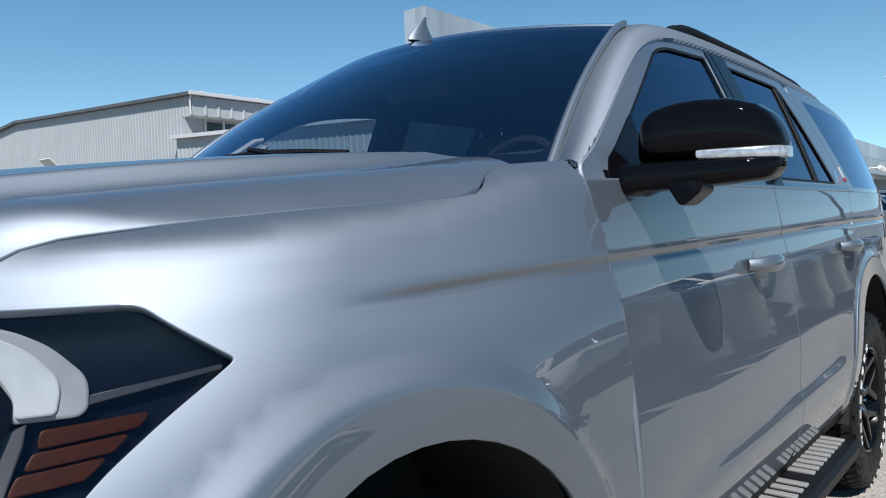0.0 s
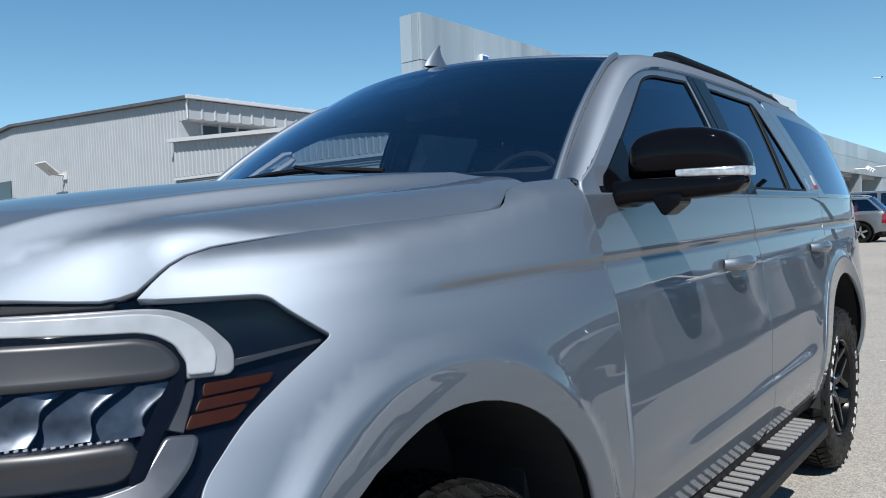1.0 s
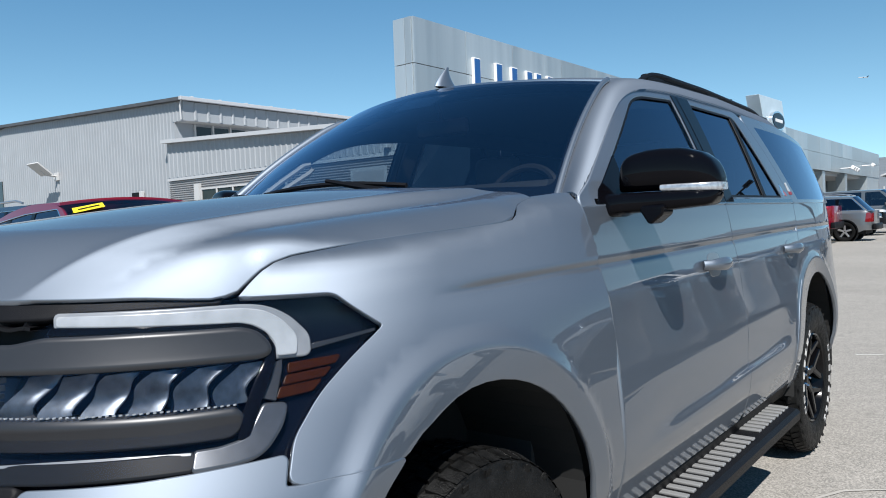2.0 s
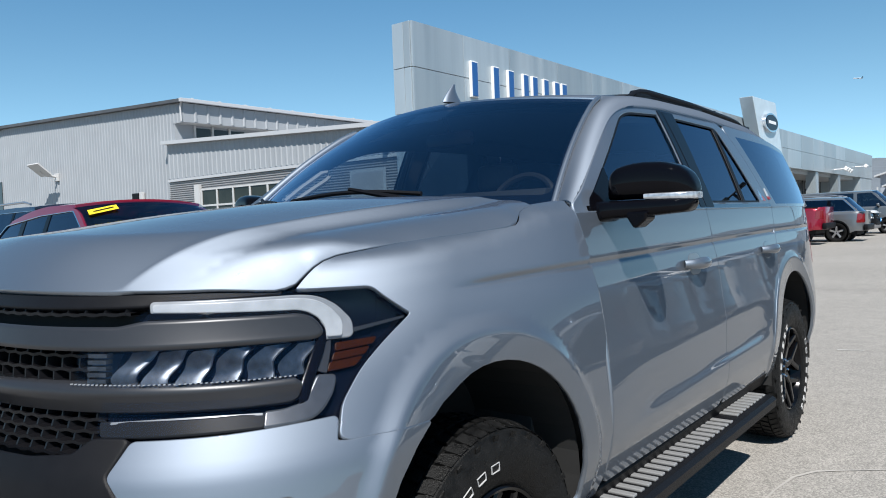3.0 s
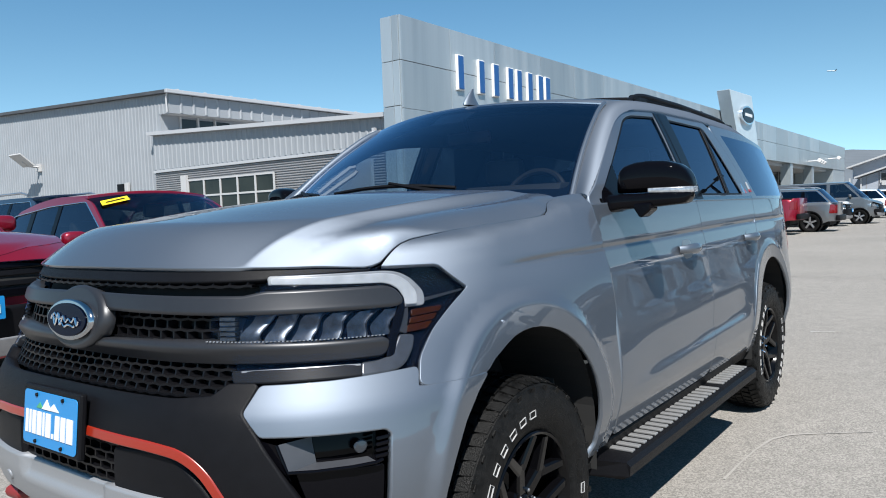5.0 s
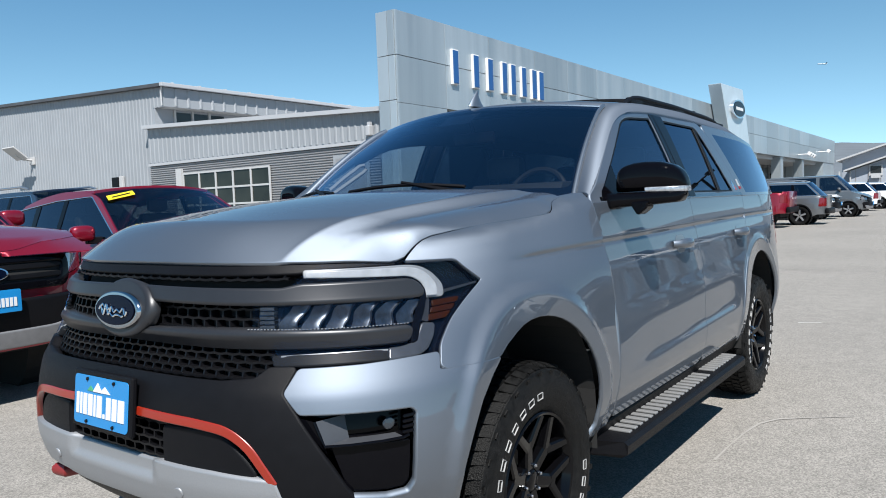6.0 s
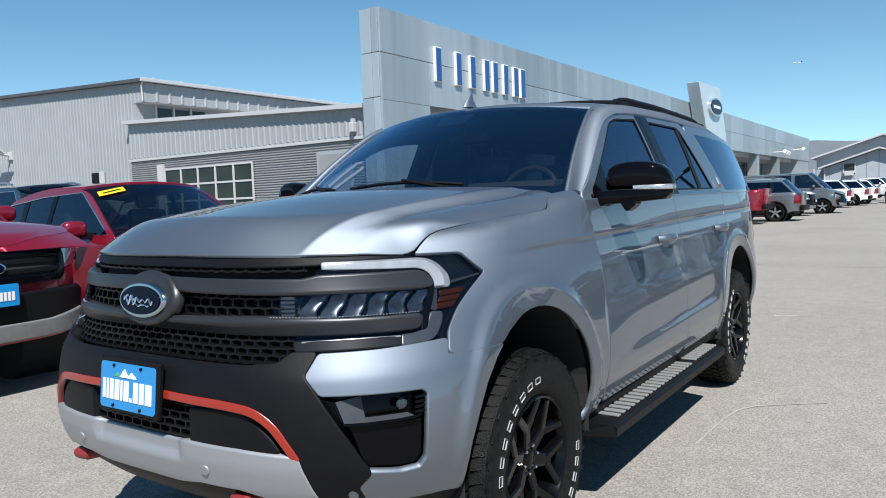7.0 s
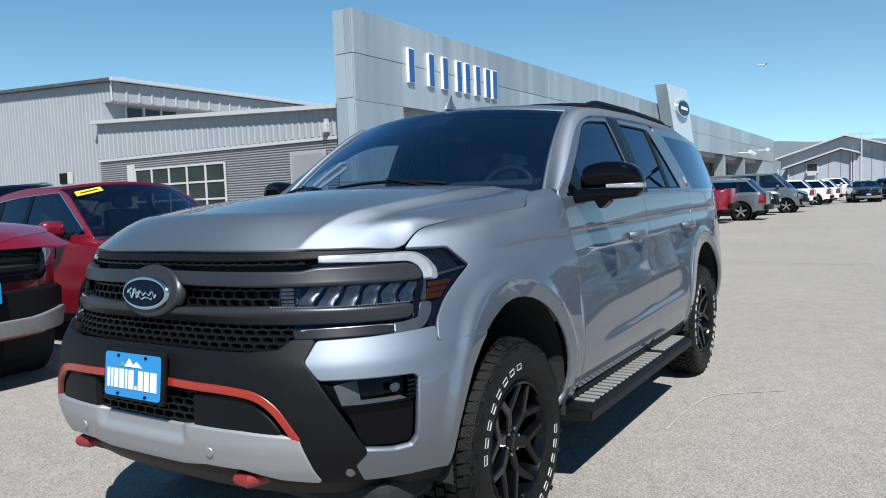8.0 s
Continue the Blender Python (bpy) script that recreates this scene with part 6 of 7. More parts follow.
        part("rib", prism([(px, YB - 0.02), (px + 0.03, YB - 0.038), (px + 0.08, YB - 0.038), (px + 0.11, YB - 0.02)], "z", 3.19, 4.345 - 0.0463 * (px + 0.1 - xl)), WALL_METAL, sh)
    part("annex_trim", box(xl - 0.02, xr, YB - 0.06, YB, 3.08, 3.16), ROOF_TRIM, sh)
    for k in range(42):
        z = 0.1 + 0.071 * k
        bm = prism([(YB + 0.02, z), (YB - 0.012, z + 0.018), (YB - 0.012, z + 0.038), (YB + 0.02, z + 0.056)], "x", xl, xr)
        part("corrugation", bm, CORRUGATED, sh)
    # glazed garage door
    gx0, gx1, gz0, gz1 = -18.96, -14.72, 0.1, 2.72
    gd = new("glazed_garage_door")
    gd.parent = sh
    # greenish mottled pane colour stands in for the lot's reflection
    part("door_pane", box(gx0, gx1, YB - 0.03, YB - 0.02, gz0, gz1), mat("lot_reflection_pane", (0.018, 0.020, 0.016), 0.1, spec=0.3, vary=0.5, scale=0.8), gd)
    cols, rows = 5, 5
    for k in range(cols + 1):
        px = gx0 + (gx1 - gx0) * k / cols
        part("door_bar", box(px - 0.032, px + 0.032, YB - 0.06, YB - 0.03, gz0, gz1), FRAME_WHITE, gd)
    for k in range(rows + 1):
        z = gz0 + (gz1 - gz0) * k / rows
        part("door_bar", box(gx0, gx1, YB - 0.058, YB - 0.031, z - 0.028, z + 0.028), FRAME_WHITE, gd)
    part("door_trim", box(gx0 - 0.35, gx0 - 0.05, YB - 0.09, YB, 0.1, 2.9), FRAME_WHITE, gd)
    part("service_door", box(-12.0, -10.9, YB - 0.05, YB - 0.02, 0, 2.75), CORRUGATED, sh)
    part("door_surround", box(-12.1, -10.8, YB - 0.04, YB - 0.015, 0, 2.85), WALL_METAL, sh)
    bm = box(-10.74, -10.60, YB - 0.20, YB - 0.04, 3.26, 3.52, 0.02)
    box_into(bm, -10.72, -10.62, YB - 0.14, YB - 0.05, 3.52, 3.62)
    part("wall_lantern", bm, ROOF_TRIM, sh)
    part("vent_box", box(-23.36, -22.94, Y - 0.16, Y - 0.03, 2.46, 2.83), BLACK_MATTE, sh)
    part("vent_frame", box(-22.93, -22.72, Y - 0.13, Y - 0.03, 2.44, 2.86, 0.01), FRAME_WHITE, sh)
    bm = bmesh.new()
    box_into(bm, -0.50, 0.50, -0.03, 0.03, -0.36, 0.36, 0.01, m=Matrix.Translation((-29.45, Y - 0.72, 4.12)) @ Matrix.Rotation(radians(50), 4, "X"))
    tube_into(bm, [(-29.45, Y - 0.02, 3.85), (-29.45, Y - 0.45, 3.90), (-29.45, Y - 0.70, 4.08)], 0.05, 6)
    box_into(bm, -29.62, -29.28, Y - 0.10, Y - 0.02, 3.68, 4.00, 0.01)
    part("flood_lamp", bm, FRAME_WHITE, sh, smooth=False)
    part("window", box(-37.6, -35.05, Y - 0.05, Y - 0.02, 1.2, 4.0), PANE, sh)

    # far house
    hs = thing("far_house", "blue-gray gabled building with white trim beyond the lot", "building")
    hb = mat("house_siding", (0.26, 0.285, 0.325), 0.7, vary=0.05, scale=1)
    roofm = mat("house_roof", (0.216, 0.209, 0.209), 0.8, vary=0.06, scale=2)
    y0 = 92.0
    part("wall", prism([(-10.6, 0), (5.4, 0), (5.4, 4.05), (-3.74, 6.9), (-10.6, 4.75)], "y", y0 + 3, y0 + 20), hb, hs)
    part("roof", prism([(-11.1, 4.75), (-3.74, 7.12), (6.2, 4.0), (6.2, 3.82), (-3.74, 6.94), (-11.1, 4.57)], "y", y0 + 2, y0 + 21), FRAME_WHITE, hs)
    part("porch_wall", prism([(-9.5, 0), (-2.6, 0), (-2.6, 4.85), (-3.95, 5.25), (-9.5, 3.4)], "y", y0, y0 + 3), hb, hs)
    part("porch_roof", prism([(-10.0, 3.52), (-3.95, 5.50), (-2.2, 4.96), (-2.2, 4.78), (-3.95, 5.32), (-10.0, 3.34)], "y", y0 - 0.8, y0 + 3.2), FRAME_WHITE, hs)
    for k in range(6):
        px = -8.9 + 1.22 * k
        part("batten", box(px, px + 0.06, y0 - 0.04, y0, 0, 3.5 + 0.33 * (px + 9.5) - 0.15), roofm, hs)
    for k in range(6):
        px = -2.3 + 1.22 * k
        part("batten", box(px, px + 0.06, y0 + 2.96, y0 + 3, 0, 6.4 - 0.314 * (px + 3.74)), roofm, hs)
    win = new("window")
    win.parent = hs
    part("frame", box(-7.55, -6.25, y0 - 0.1, y0 - 0.02, 2.75, 3.95), FRAME_WHITE, win)
    part("pane", box(-7.42, -6.38, y0 - 0.13, y0 - 0.10, 3.05, 3.84), PANE, win)
    part("air_conditioner", box(-7.35, -6.45, y0 - 0.5, y0 - 0.14, 2.5, 2.95), FRAME_WHITE, hs)
    for px in (-10.55, -9.45, -3.0, -2.75):
        part("downpipe", box(px, px + 0.14, y0 - 0.2, y0 - 0.05, 0, 3.4 if px < -9 else 5.0), FRAME_WHITE, hs)
    # twin lot lamp across the lane, mirrored in the side windows
    lx, ly = 7.7, 36.6
    ll = thing("lot_lamp", "dark twin-headed lot lamp on a tall pole", "street lamp")
    part("footing", tube([(lx, ly, 0), (lx, ly, 0.62)], 0.26, 16), WALL_METAL, ll)
    part("pole", tube([(lx, ly, 0.6), (lx, ly, 4.5), (lx, ly, 9.2)], 0.085, 8), BLACK_MATTE, ll, smooth=True)
    part("arm", tube([(lx - 0.45, ly, 9.2), (lx + 0.45, ly, 9.2)], 0.05, 8), BLACK_MATTE, ll, smooth=True)
    for sgn in (-1, 1):
        part("lamp_head", box(lx + sgn * 0.62 - 0.26, lx + sgn * 0.62 + 0.26, ly - 0.2, ly + 0.2, 9.14, 9.32, 0.03), BLACK_MATTE, ll)
    pole = thing("utility_pole", "pale pole with a crossarm beyond the lot", "pole")
    part("mast", tube([(-1.69, 86, 0), (-1.69, 86, 6.75)], 0.07, 8), FRAME_WHITE, pole)
    part("crossarm", box(-2.9, -0.6, 85.95, 86.05, 6.5, 6.62), ROOF_TRIM, pole)
    # hills, with the distance haze put into their blue-gray colour
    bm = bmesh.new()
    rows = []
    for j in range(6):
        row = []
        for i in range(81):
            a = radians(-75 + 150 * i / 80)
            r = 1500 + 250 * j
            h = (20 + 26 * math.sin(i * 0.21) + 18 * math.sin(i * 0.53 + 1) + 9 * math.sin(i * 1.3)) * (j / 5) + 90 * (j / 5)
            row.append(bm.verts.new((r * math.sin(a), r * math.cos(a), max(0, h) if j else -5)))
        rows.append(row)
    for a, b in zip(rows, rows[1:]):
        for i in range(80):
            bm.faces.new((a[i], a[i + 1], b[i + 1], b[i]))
    tagged(part("backdrop", bm, mat("hazy_hills", (0.0936, 0.108, 0.122), 0.9, vary=0.15, scale=0.01), smooth=True), "dry hills on the horizon, haze painted in as blue-gray", "hills", kind="structure")

    jet = thing("airliner", "small white airliner far off in the sky", "aeroplane")
    white = mat("airliner_white", (0.6, 0.6, 0.6), 0.4)
    fus = revolve([(-17, 0.05), (-16, 1.0), (-13.5, 1.7), (8, 1.7), (14, 0.9), (17, 0.1)], 14)
    part("fuselage", fus, white, jet, smooth=True)
    part("tail_fin", prism([(11.5, 1.2), (16.2, 1.2), (17.6, 6.2), (15.3, 6.2)], "y", -0.2, 0.2), NAVY, jet, "dark tail fin")
    for sgn in (-1, 1):
        part("wing", prism([(-4, 0), (3.5, 0), (9, sgn * 16), (6.5, sgn * 16)], "z", -0.9, -0.5), white, jet)
        part("stabilizer", prism([(12, 0), (16, 0), (17.5, sgn * 5.5), (15.8, sgn * 5.5)], "z", 0.7, 0.95), white, jet)
    jet.matrix_world = pose(-456, 3000, 458, 0, 8, -12)


buildings()

# ---- other vehicles ----
RED = mat("red_metallic_paint", (0.20, 0.003, 0.016), 0.33, 0.45, 1.0)
WHITE_PAINT = mat("white_paint", (0.562, 0.562, 0.562), 0.3, 0.0, 0.8)
GRAY_PAINT = mat("gray_metallic_paint", (0.115, 0.122, 0.13), 0.3, 0.5, 1.0)
NAVY_PAINT = mat("dark_blue_paint", (0.012, 0.018, 0.035), 0.25, 0.2, 1.0)
BLACK_PAINT = mat("black_paint", (0.01, 0.01, 0.011), 0.2, 0.0, 1.0)
CAR_GLASS = glass_mat("car_window_glass", (0.10, 0.13, 0.14), 0.08)
CAR_SHIELD = glass_mat("car_windshield_glass", (0.58, 0.64, 0.65), 0.08)
LAMP_RED = mat("red_lamp", (0.12, 0.004, 0.005), 0.15, 0, 0.8)
LAMP_CLEAR = mat("clear_lamp", (0.30, 0.32, 0.35), 0.1, 0.7, 0.8)
YELLOW = mat("yellow_sticker", (0.576, 0.446, 0.0144), 0.5)
ALLOY = mat("silver_alloy", (0.5, 0.5, 0.51), 0.3, 0.9)


def pebble(x0, x1, y0, y1, z0, z1, power=0.62, n=20, k=12):
    """A rounded block, as a door mirror's shell."""
    bm = bmesh.new()
    bmesh.ops.create_uvsphere(bm, u_segments=n, v_segments=k, radius=1.0)
    def full(c):
        return math.copysign(abs(c) ** power, c)
    for v in bm.verts:
        h = math.hypot(v.co.x, v.co.y)
        cx, cy = (v.co.x / h, v.co.y / h) if h > 1e-6 else (0.0, 0.0)
        h = full(h)
        v.co = ((x0 + x1) / 2 + full(cx) * h * (x1 - x0) / 2, (y0 + y1) / 2 + full(cy) * h * (y1 - y0) / 2, (z0 + z1) / 2 + full(v.co.z) * (z1 - z0) / 2)
    return bm


def road_wheel(parent, x, y, r, rim_mat, left):
    w = new("wheel")
    w.parent = parent
    w.matrix_local = Matrix.Translation((x, y, r)) @ Matrix.Rotation(0 if left else math.pi, 4, "Z")
    rr = r * 0.68
    part("tyre", revolve([(-0.11, rr), (-0.125, rr + 0.03), (-0.12, r - 0.02), (-0.09, r), (0.09, r), (0.12, r - 0.02), (0.125, rr + 0.03), (0.11, rr)], 36), RUBBER, w, smooth=True)
    part("rim", revolve([(0.02, 0.0001), (0.03, rr - 0.05), (0.085, rr - 0.02), (0.115, rr), (0.10, rr + 0.004)], 36), BLACK_MATTE, w, smooth=True)
    for k in range(5):
        a = 2 * math.pi * k / 5
        part("spoke", box(0.05, 0.10, -0.035, 0.035, 0.02, rr - 0.01, 0.008, m=Matrix.Rotation(a, 4, "X")), rim_mat, w)
    return w


def vehicle(name, label, m, paint, L=4.8, W=0.94, sill=0.28, hood_f=0.98, hood_r=1.12, belt=1.12, roof=1.72, cowl=1.15, ws_top=2.0, roof_end=4.0, tail_top=4.7,
            axles=(0.92, 3.75), wr=0.37, bed=None, kind="suv", rim_mat=None, bumper=None, front_detail=True, mirror_paint=None, rails=False, group="", drop=0.03):
    """A parked road vehicle: nose at y = 0, tail at y = L, built from curved panels."""
    rim_mat = rim_mat or ALLOY
    car = thing(name, label, "car", group)
    Lf, Lr = 0.75, 0.55
    def plan(y):
        f = np.clip((Lf - y) / Lf, 0, 0.9999)
        r = np.clip((y - (L - Lr)) / Lr, 0, 0.9999)
        return (1 - f ** 2.2) ** (1 / 3.0) * (1 - r ** 3) ** (1 / 4.0)
    def prof(z):
        return np.interp(z, [sill - 0.05, sill + 0.08, 0.6, 0.85, belt - 0.06, belt, belt + 0.05], [W * 0.94, W * 0.98, W, W * 0.995, W * 0.965, W * 0.93, W * 0.88])
    def flank(y, z):
        y, z = np.asarray(y, float), np.asarray(z, float)
        return np.stack([prof(z) * plan(y), y, z], -1)
    def deck(y):
        return np.interp(y, [0, 0.12, 0.5, cowl, cowl + 0.4], [hood_f - 0.10, hood_f, hood_f + 0.5 * (hood_r - hood_f), hood_r, belt])
    top_edge = [(y, float(min(deck(y), belt)) - 0.02) for y in (cowl, 0.8, 0.5, 0.35)]
    back_z = bed or belt
    ar = wr + 0.055
    def arch(c):
        return [(c + ar * math.cos(t), wr + ar * math.sin(t)) for t in np.linspace(math.pi + 0.25, -0.25, 18)]
    outline = [(0.35, sill + 0.06)] + arch(axles[0]) + arch(axles[1]) + [(L - 0.35, sill + 0.10), (L - 0.35, back_z)] + [(cowl, min(belt, hood_r))] + top_edge[1:]
    outline = [outline[0]] + [(max(p[0], 0.35), max(p[1], sill)) for p in outline[1:]]
    # nose and tail wrap round the plan
    yn = np.concatenate([np.linspace(0.36, 0.02, 12), [0.0]])
    def wrap(ys, z, sign, yscale=1.0):
        pts = []
        for y in ys:
            pts.append((float(prof(z) * plan(np.array(y))), float(y), z))
        return pts
    for m_ in (False, True):
        skin("side_panel", rounded(outline, 0, 0.04), flank, paint, car, mirror=m_, step=0.07, depth=0.02)
    rows = []
    for z in np.linspace(sill, hood_f - 0.05, 14):
        k = (z - sill) / (hood_f - 0.05 - sill)
        push = 0.05 * (1 - math.sin(math.pi * min(1, k * 1.05))) ** 1.5
        l = [(x, y + push * (1 - y / 0.36), z) for x, y, z in wrap(yn, z, 1)]
        rows.append(l[:-1] + [(0.0, l[-1][1], z)] + [(-x, y, z) for x, y, z in reversed(l[:-1])])
    sheet("nose", [r[::-1] for r in rows], paint, car, thick=0.02)
    rows = []
    for z in np.linspace(sill + 0.1, back_z, 10):
        l = wrap(np.concatenate([np.linspace(L - 0.36, L - 0.01, 10)]), z, 1)
        rows.append(l + [(0.0, L, z)] + [(-x, y, z) for x, y, z in reversed(l)])
    sheet("tail", rows, paint, car, thick=0.02)
    # hood
    rows = []
    for y in np.linspace(0.0, 1.0, 16):
        row = []
        for u in np.linspace(-1, 1, 21):
            yf = 0.03 + 0.30 * abs(u) ** 3.2
            yy = yf + (cowl + 0.03 - yf) * y
            w = float(prof(np.array(min(deck(yy), belt) - 0.02)) * plan(np.array(yy)))
            w = max(w, 0.55) if abs(u) < 1 else w
            edge_z = min(float(deck(yy)), belt)
            z = edge_z + (float(deck(yy)) - edge_z + 0.055) * (1 - abs(u) ** 2.4) - 0.02
            row.append((w * u, yy, z))
        rows.append(row)
    sheet("hood", rows, paint, car, thick=0.03)
    # lip that closes the hood's front edge down to the nose
    lip_x = np.array([float(prof(np.array(0.7)) * plan(np.array(y))) for y in yn])
    lip = []
    for v in (0.0, 0.35, 0.7, 1.0):
        lip.append([(x, y * (1 - v) + v * (float(np.interp(abs(x), lip_x, yn)) + 0.004), z * (1 - v) + v * (hood_f - 0.075) - 0.004) for x, y, z in rows[0]])
    sheet("hood_lip", lip[::-1], paint, car, thick=0.01)
    # glasshouse
    tum = 0.36 if kind != "van" else 0.16
    def upper(y, z):
        y, z = np.asarray(y, float), np.asarray(z, float)
        return np.stack([(W * 0.93 - (z - belt) * tum) * (1 - 0.05 * np.clip((y - roof_end + 0.8) / 1.5, 0, 1) ** 2), y, z], -1)
    rz = roof - 0.05
    frame_poly = [(cowl, belt - 0.015), (ws_top - 0.12, rz - 0.06), (ws_top + 0.22, rz), (ws_top + 0.7, rz + 0.012), ((ws_top + 0.7 + roof_end) / 2, rz + 0.012 - 0.35 * drop), (roof_end, rz - drop), (tail_top, belt - 0.015)]
    b1 = ws_top + (roof_end - ws_top) * (0.33 if kind != "pickup" else 0.42)
    holes = []
    def slot(y0, y1):
        def front(z):
            return cowl + (ws_top - cowl) * (z - belt) / (rz - belt) + 0.10
        def back(z):
            return tail_top + (roof_end - tail_top) * (z - belt) / (rz - belt) - 0.10
        za, zb = belt + 0.03, rz - 0.06
        zc = rz - drop - 0.05
        ym = (ws_top + roof_end) / 2
        top = [(max(y0, front(zb)), zb)] + ([(ym, zb - 0.2 * drop)] if y1 > ym + 0.1 > y0 else []) + [(min(y1, back(zc)), min(zb, zc))]
        return rounded([(max(y0, front(za)), za)] + top + [(min(y1, back(za)), za)], 0.04, 0.05)
    if kind == "van":
        spans = [(0, ws_top + 0.65), (ws_top + 0.8, ws_top + 2.1)]
    elif kind == "pickup":
        spans = [(0, b1), (b1 + 0.09, 99)]
    else:
        b2 = b1 + (roof_end - ws_top) * 0.40
        spans = [(0, b1), (b1 + 0.09, b2), (b2 + 0.12, 99)]
    holes = [slot(a, b) for a, b in spans] if kind == "van" else [slot(0, 99)]
    posts = [] if kind == "van" else [(a[1], b[0]) for a, b in zip(spans, spans[1:])]
    for m_ in (False, True):
        skin("window_frame", rounded(frame_poly, [0, 0.12, 0.2, 0.2, 0.2, 0.1, 0], 0.06), upper, paint, car, mirror=m_, step=0.09, holes=holes, depth=0.03)
        for h in holes:
            g = skin("side_window", h, upper, CAR_GLASS, car, mirror=m_, step=0.2, depth=0, off=-0.012)
            g.visible_shadow = False
        for pa, pb in posts:
            skin("pillar", [(pa, belt + 0.02), (pb, belt + 0.02), (pb, rz - 0.055 - 0.8 * drop * (pb > (ws_top + roof_end) / 2)), (pa, rz - 0.055 - 0.6 * drop * (pa > (ws_top + roof_end) / 2))], upper, BLACK_GLOSS, car, mirror=m_, off=-0.006, depth=0.01, step=0.2)
        if kind != "van":
            trim = np.array(holes[0])
            ctr = trim.mean(0)
            ring_in = [tuple(ctr + (q - ctr) * 0.985) for q in trim]
            skin("window_trim", [tuple(q) for q in trim], upper, CHROME, car, mirror=m_, off=0.002, depth=0.006, step=0.4, holes=(ring_in,))
        sgn = -1 if m_ else 1
        bm = pebble(sgn * (W + 0.10) - 0.12, sgn * (W + 0.10) + 0.12, cowl + 0.41, cowl + 0.55, belt + 0.02, belt + 0.18)
        dm = part("door_mirror", bm, mirror_paint or paint, car, smooth=True)
        part("mirror_arm", box(min(sgn * W * 0.9, sgn * (W + 0.06)), max(sgn * W * 0.9, sgn * (W + 0.06)), cowl + 0.44, cowl + 0.52, belt - 0.01, belt + 0.06, 0.01), BLACK_MATTE, dm)
        seam_y = [b1 + 0.04, axles[0] + ar + 0.08]
        for sy in seam_y:
            sp = [(sy, sill + 0.12), (sy + 0.012, sill + 0.12), (sy + 0.012, belt - 0.04), (sy, belt - 0.04)]
            skin("door_gap", sp, flank, LINER, car, mirror=m_, off=0.0015, depth=0, step=0.05)
        bm = bmesh.new()
        tube_into(bm, [(sgn * (W + 0.0), b1 - 0.22, belt - 0.14), (sgn * (W + 0.03), b1 - 0.15, belt - 0.14), (sgn * (W + 0.0), b1 - 0.06, belt - 0.14)], 0.014, 6)
        part("handle", bm, paint, car, smooth=True)
        cl = rounded([(axles[0] + ar + 0.03, sill - 0.02), (axles[1] - ar - 0.03, sill - 0.02), (axles[1] - ar - 0.03, sill + 0.07), (axles[0] + ar + 0.03, sill + 0.07)], 0.01, 0.1)
        skin("sill_trim", cl, flank, BLACK_MATTE, car, mirror=m_, off=0.006)
        for c in axles:
            ring = [(c + (ar + 0.035) * math.cos(t), wr + (ar + 0.035) * math.sin(t)) for t in np.linspace(-0.1, math.pi + 0.1, 20)] + [(c + (ar - 0.005) * math.cos(t), wr + (ar - 0.005) * math.sin(t)) for t in np.linspace(math.pi + 0.1, -0.1, 20)]
            skin("arch_trim", ring, flank, BLACK_MATTE if kind != "sedan" else paint, car, mirror=m_, off=0.008, depth=0.02, step=0.2)
        tl = rounded([(L - 0.30, back_z - 0.42), (L - 0.05, back_z - 0.42), (L - 0.05, back_z - 0.08), (L - 0.26, back_z - 0.08)], 0.03, 0.04)
        skin("tail_light", tl, flank, LAMP_RED, car, mirror=m_, off=0.008, depth=0.02, lip=0.006, step=0.06)
        if rails:
            part("roof_rail", tube([(sgn * (W * 0.62), ws_top + 0.25, roof), (sgn * (W * 0.62), ws_top + 0.5, roof + 0.045), (sgn * (W * 0.62), roof_end - 0.3, roof + 0.035), (sgn * (W * 0.62), roof_end - 0.1, roof - 0.02)], 0.02, 8), ALLOY, car, smooth=True)
    def across(y, z, bow_y, bow_z, inset=0.0):
        w = float(upper(np.array(y), np.array(z))[0]) - inset
        return [(w * u, y - bow_y * (1 - u * u), z + bow_z * (1 - u * u)) for u in np.linspace(-1, 1, 15)]
    sh = sheet("windshield", [across(cowl + (ws_top - cowl) * v, belt - 0.02 + (rz - belt + 0.02) * v, 0.22 * (1 - v) + 0.10 * v, 0.03 * v) for v in np.linspace(0, 1, 8)], CAR_SHIELD, car)
    sh.visible_shadow = False
    sheet("roof", [across(y, z, 0.10 * (1 - k / 9) ** 2, 0.05) for k, (y, z) in enumerate(zip(np.linspace(ws_top, roof_end, 10), np.interp(np.linspace(ws_top, roof_end, 10), [ws_top, ws_top + 0.5, (ws_top + 0.7 + roof_end) / 2, roof_end], [rz, rz + 0.01, rz + 0.012 - 0.35 * drop, rz - drop])))], paint, car, thick=0.03)
    rg = sheet("rear_window", [across(tail_top + (roof_end - tail_top) * v, belt - 0.02 + (rz - drop - belt + 0.02) * v, -0.06, 0.04 * v) for v in np.linspace(0, 1, 6)], CAR_GLASS, car)
    rg.visible_shadow = False
    if bed:
        # open load bed behind the cab
        sheet("cab_back", [across(tail_top - 0.02, z, 0, 0) for z in np.linspace(sill + 0.2, belt, 4)], paint, car)
        for sgn in (-1, 1):
            part("bed_rail", box(min(sgn * W * 0.80, sgn * W * 0.93), max(sgn * W * 0.80, sgn * W * 0.93), tail_top, L - 0.20, bed - 0.03, bed + 0.01, 0.01), BLACK_MATTE, car)
        part("bed_floor", box(-W * 0.8, W * 0.8, tail_top, L - 0.12, 0.75, 0.80), BLACK_MATTE, car)
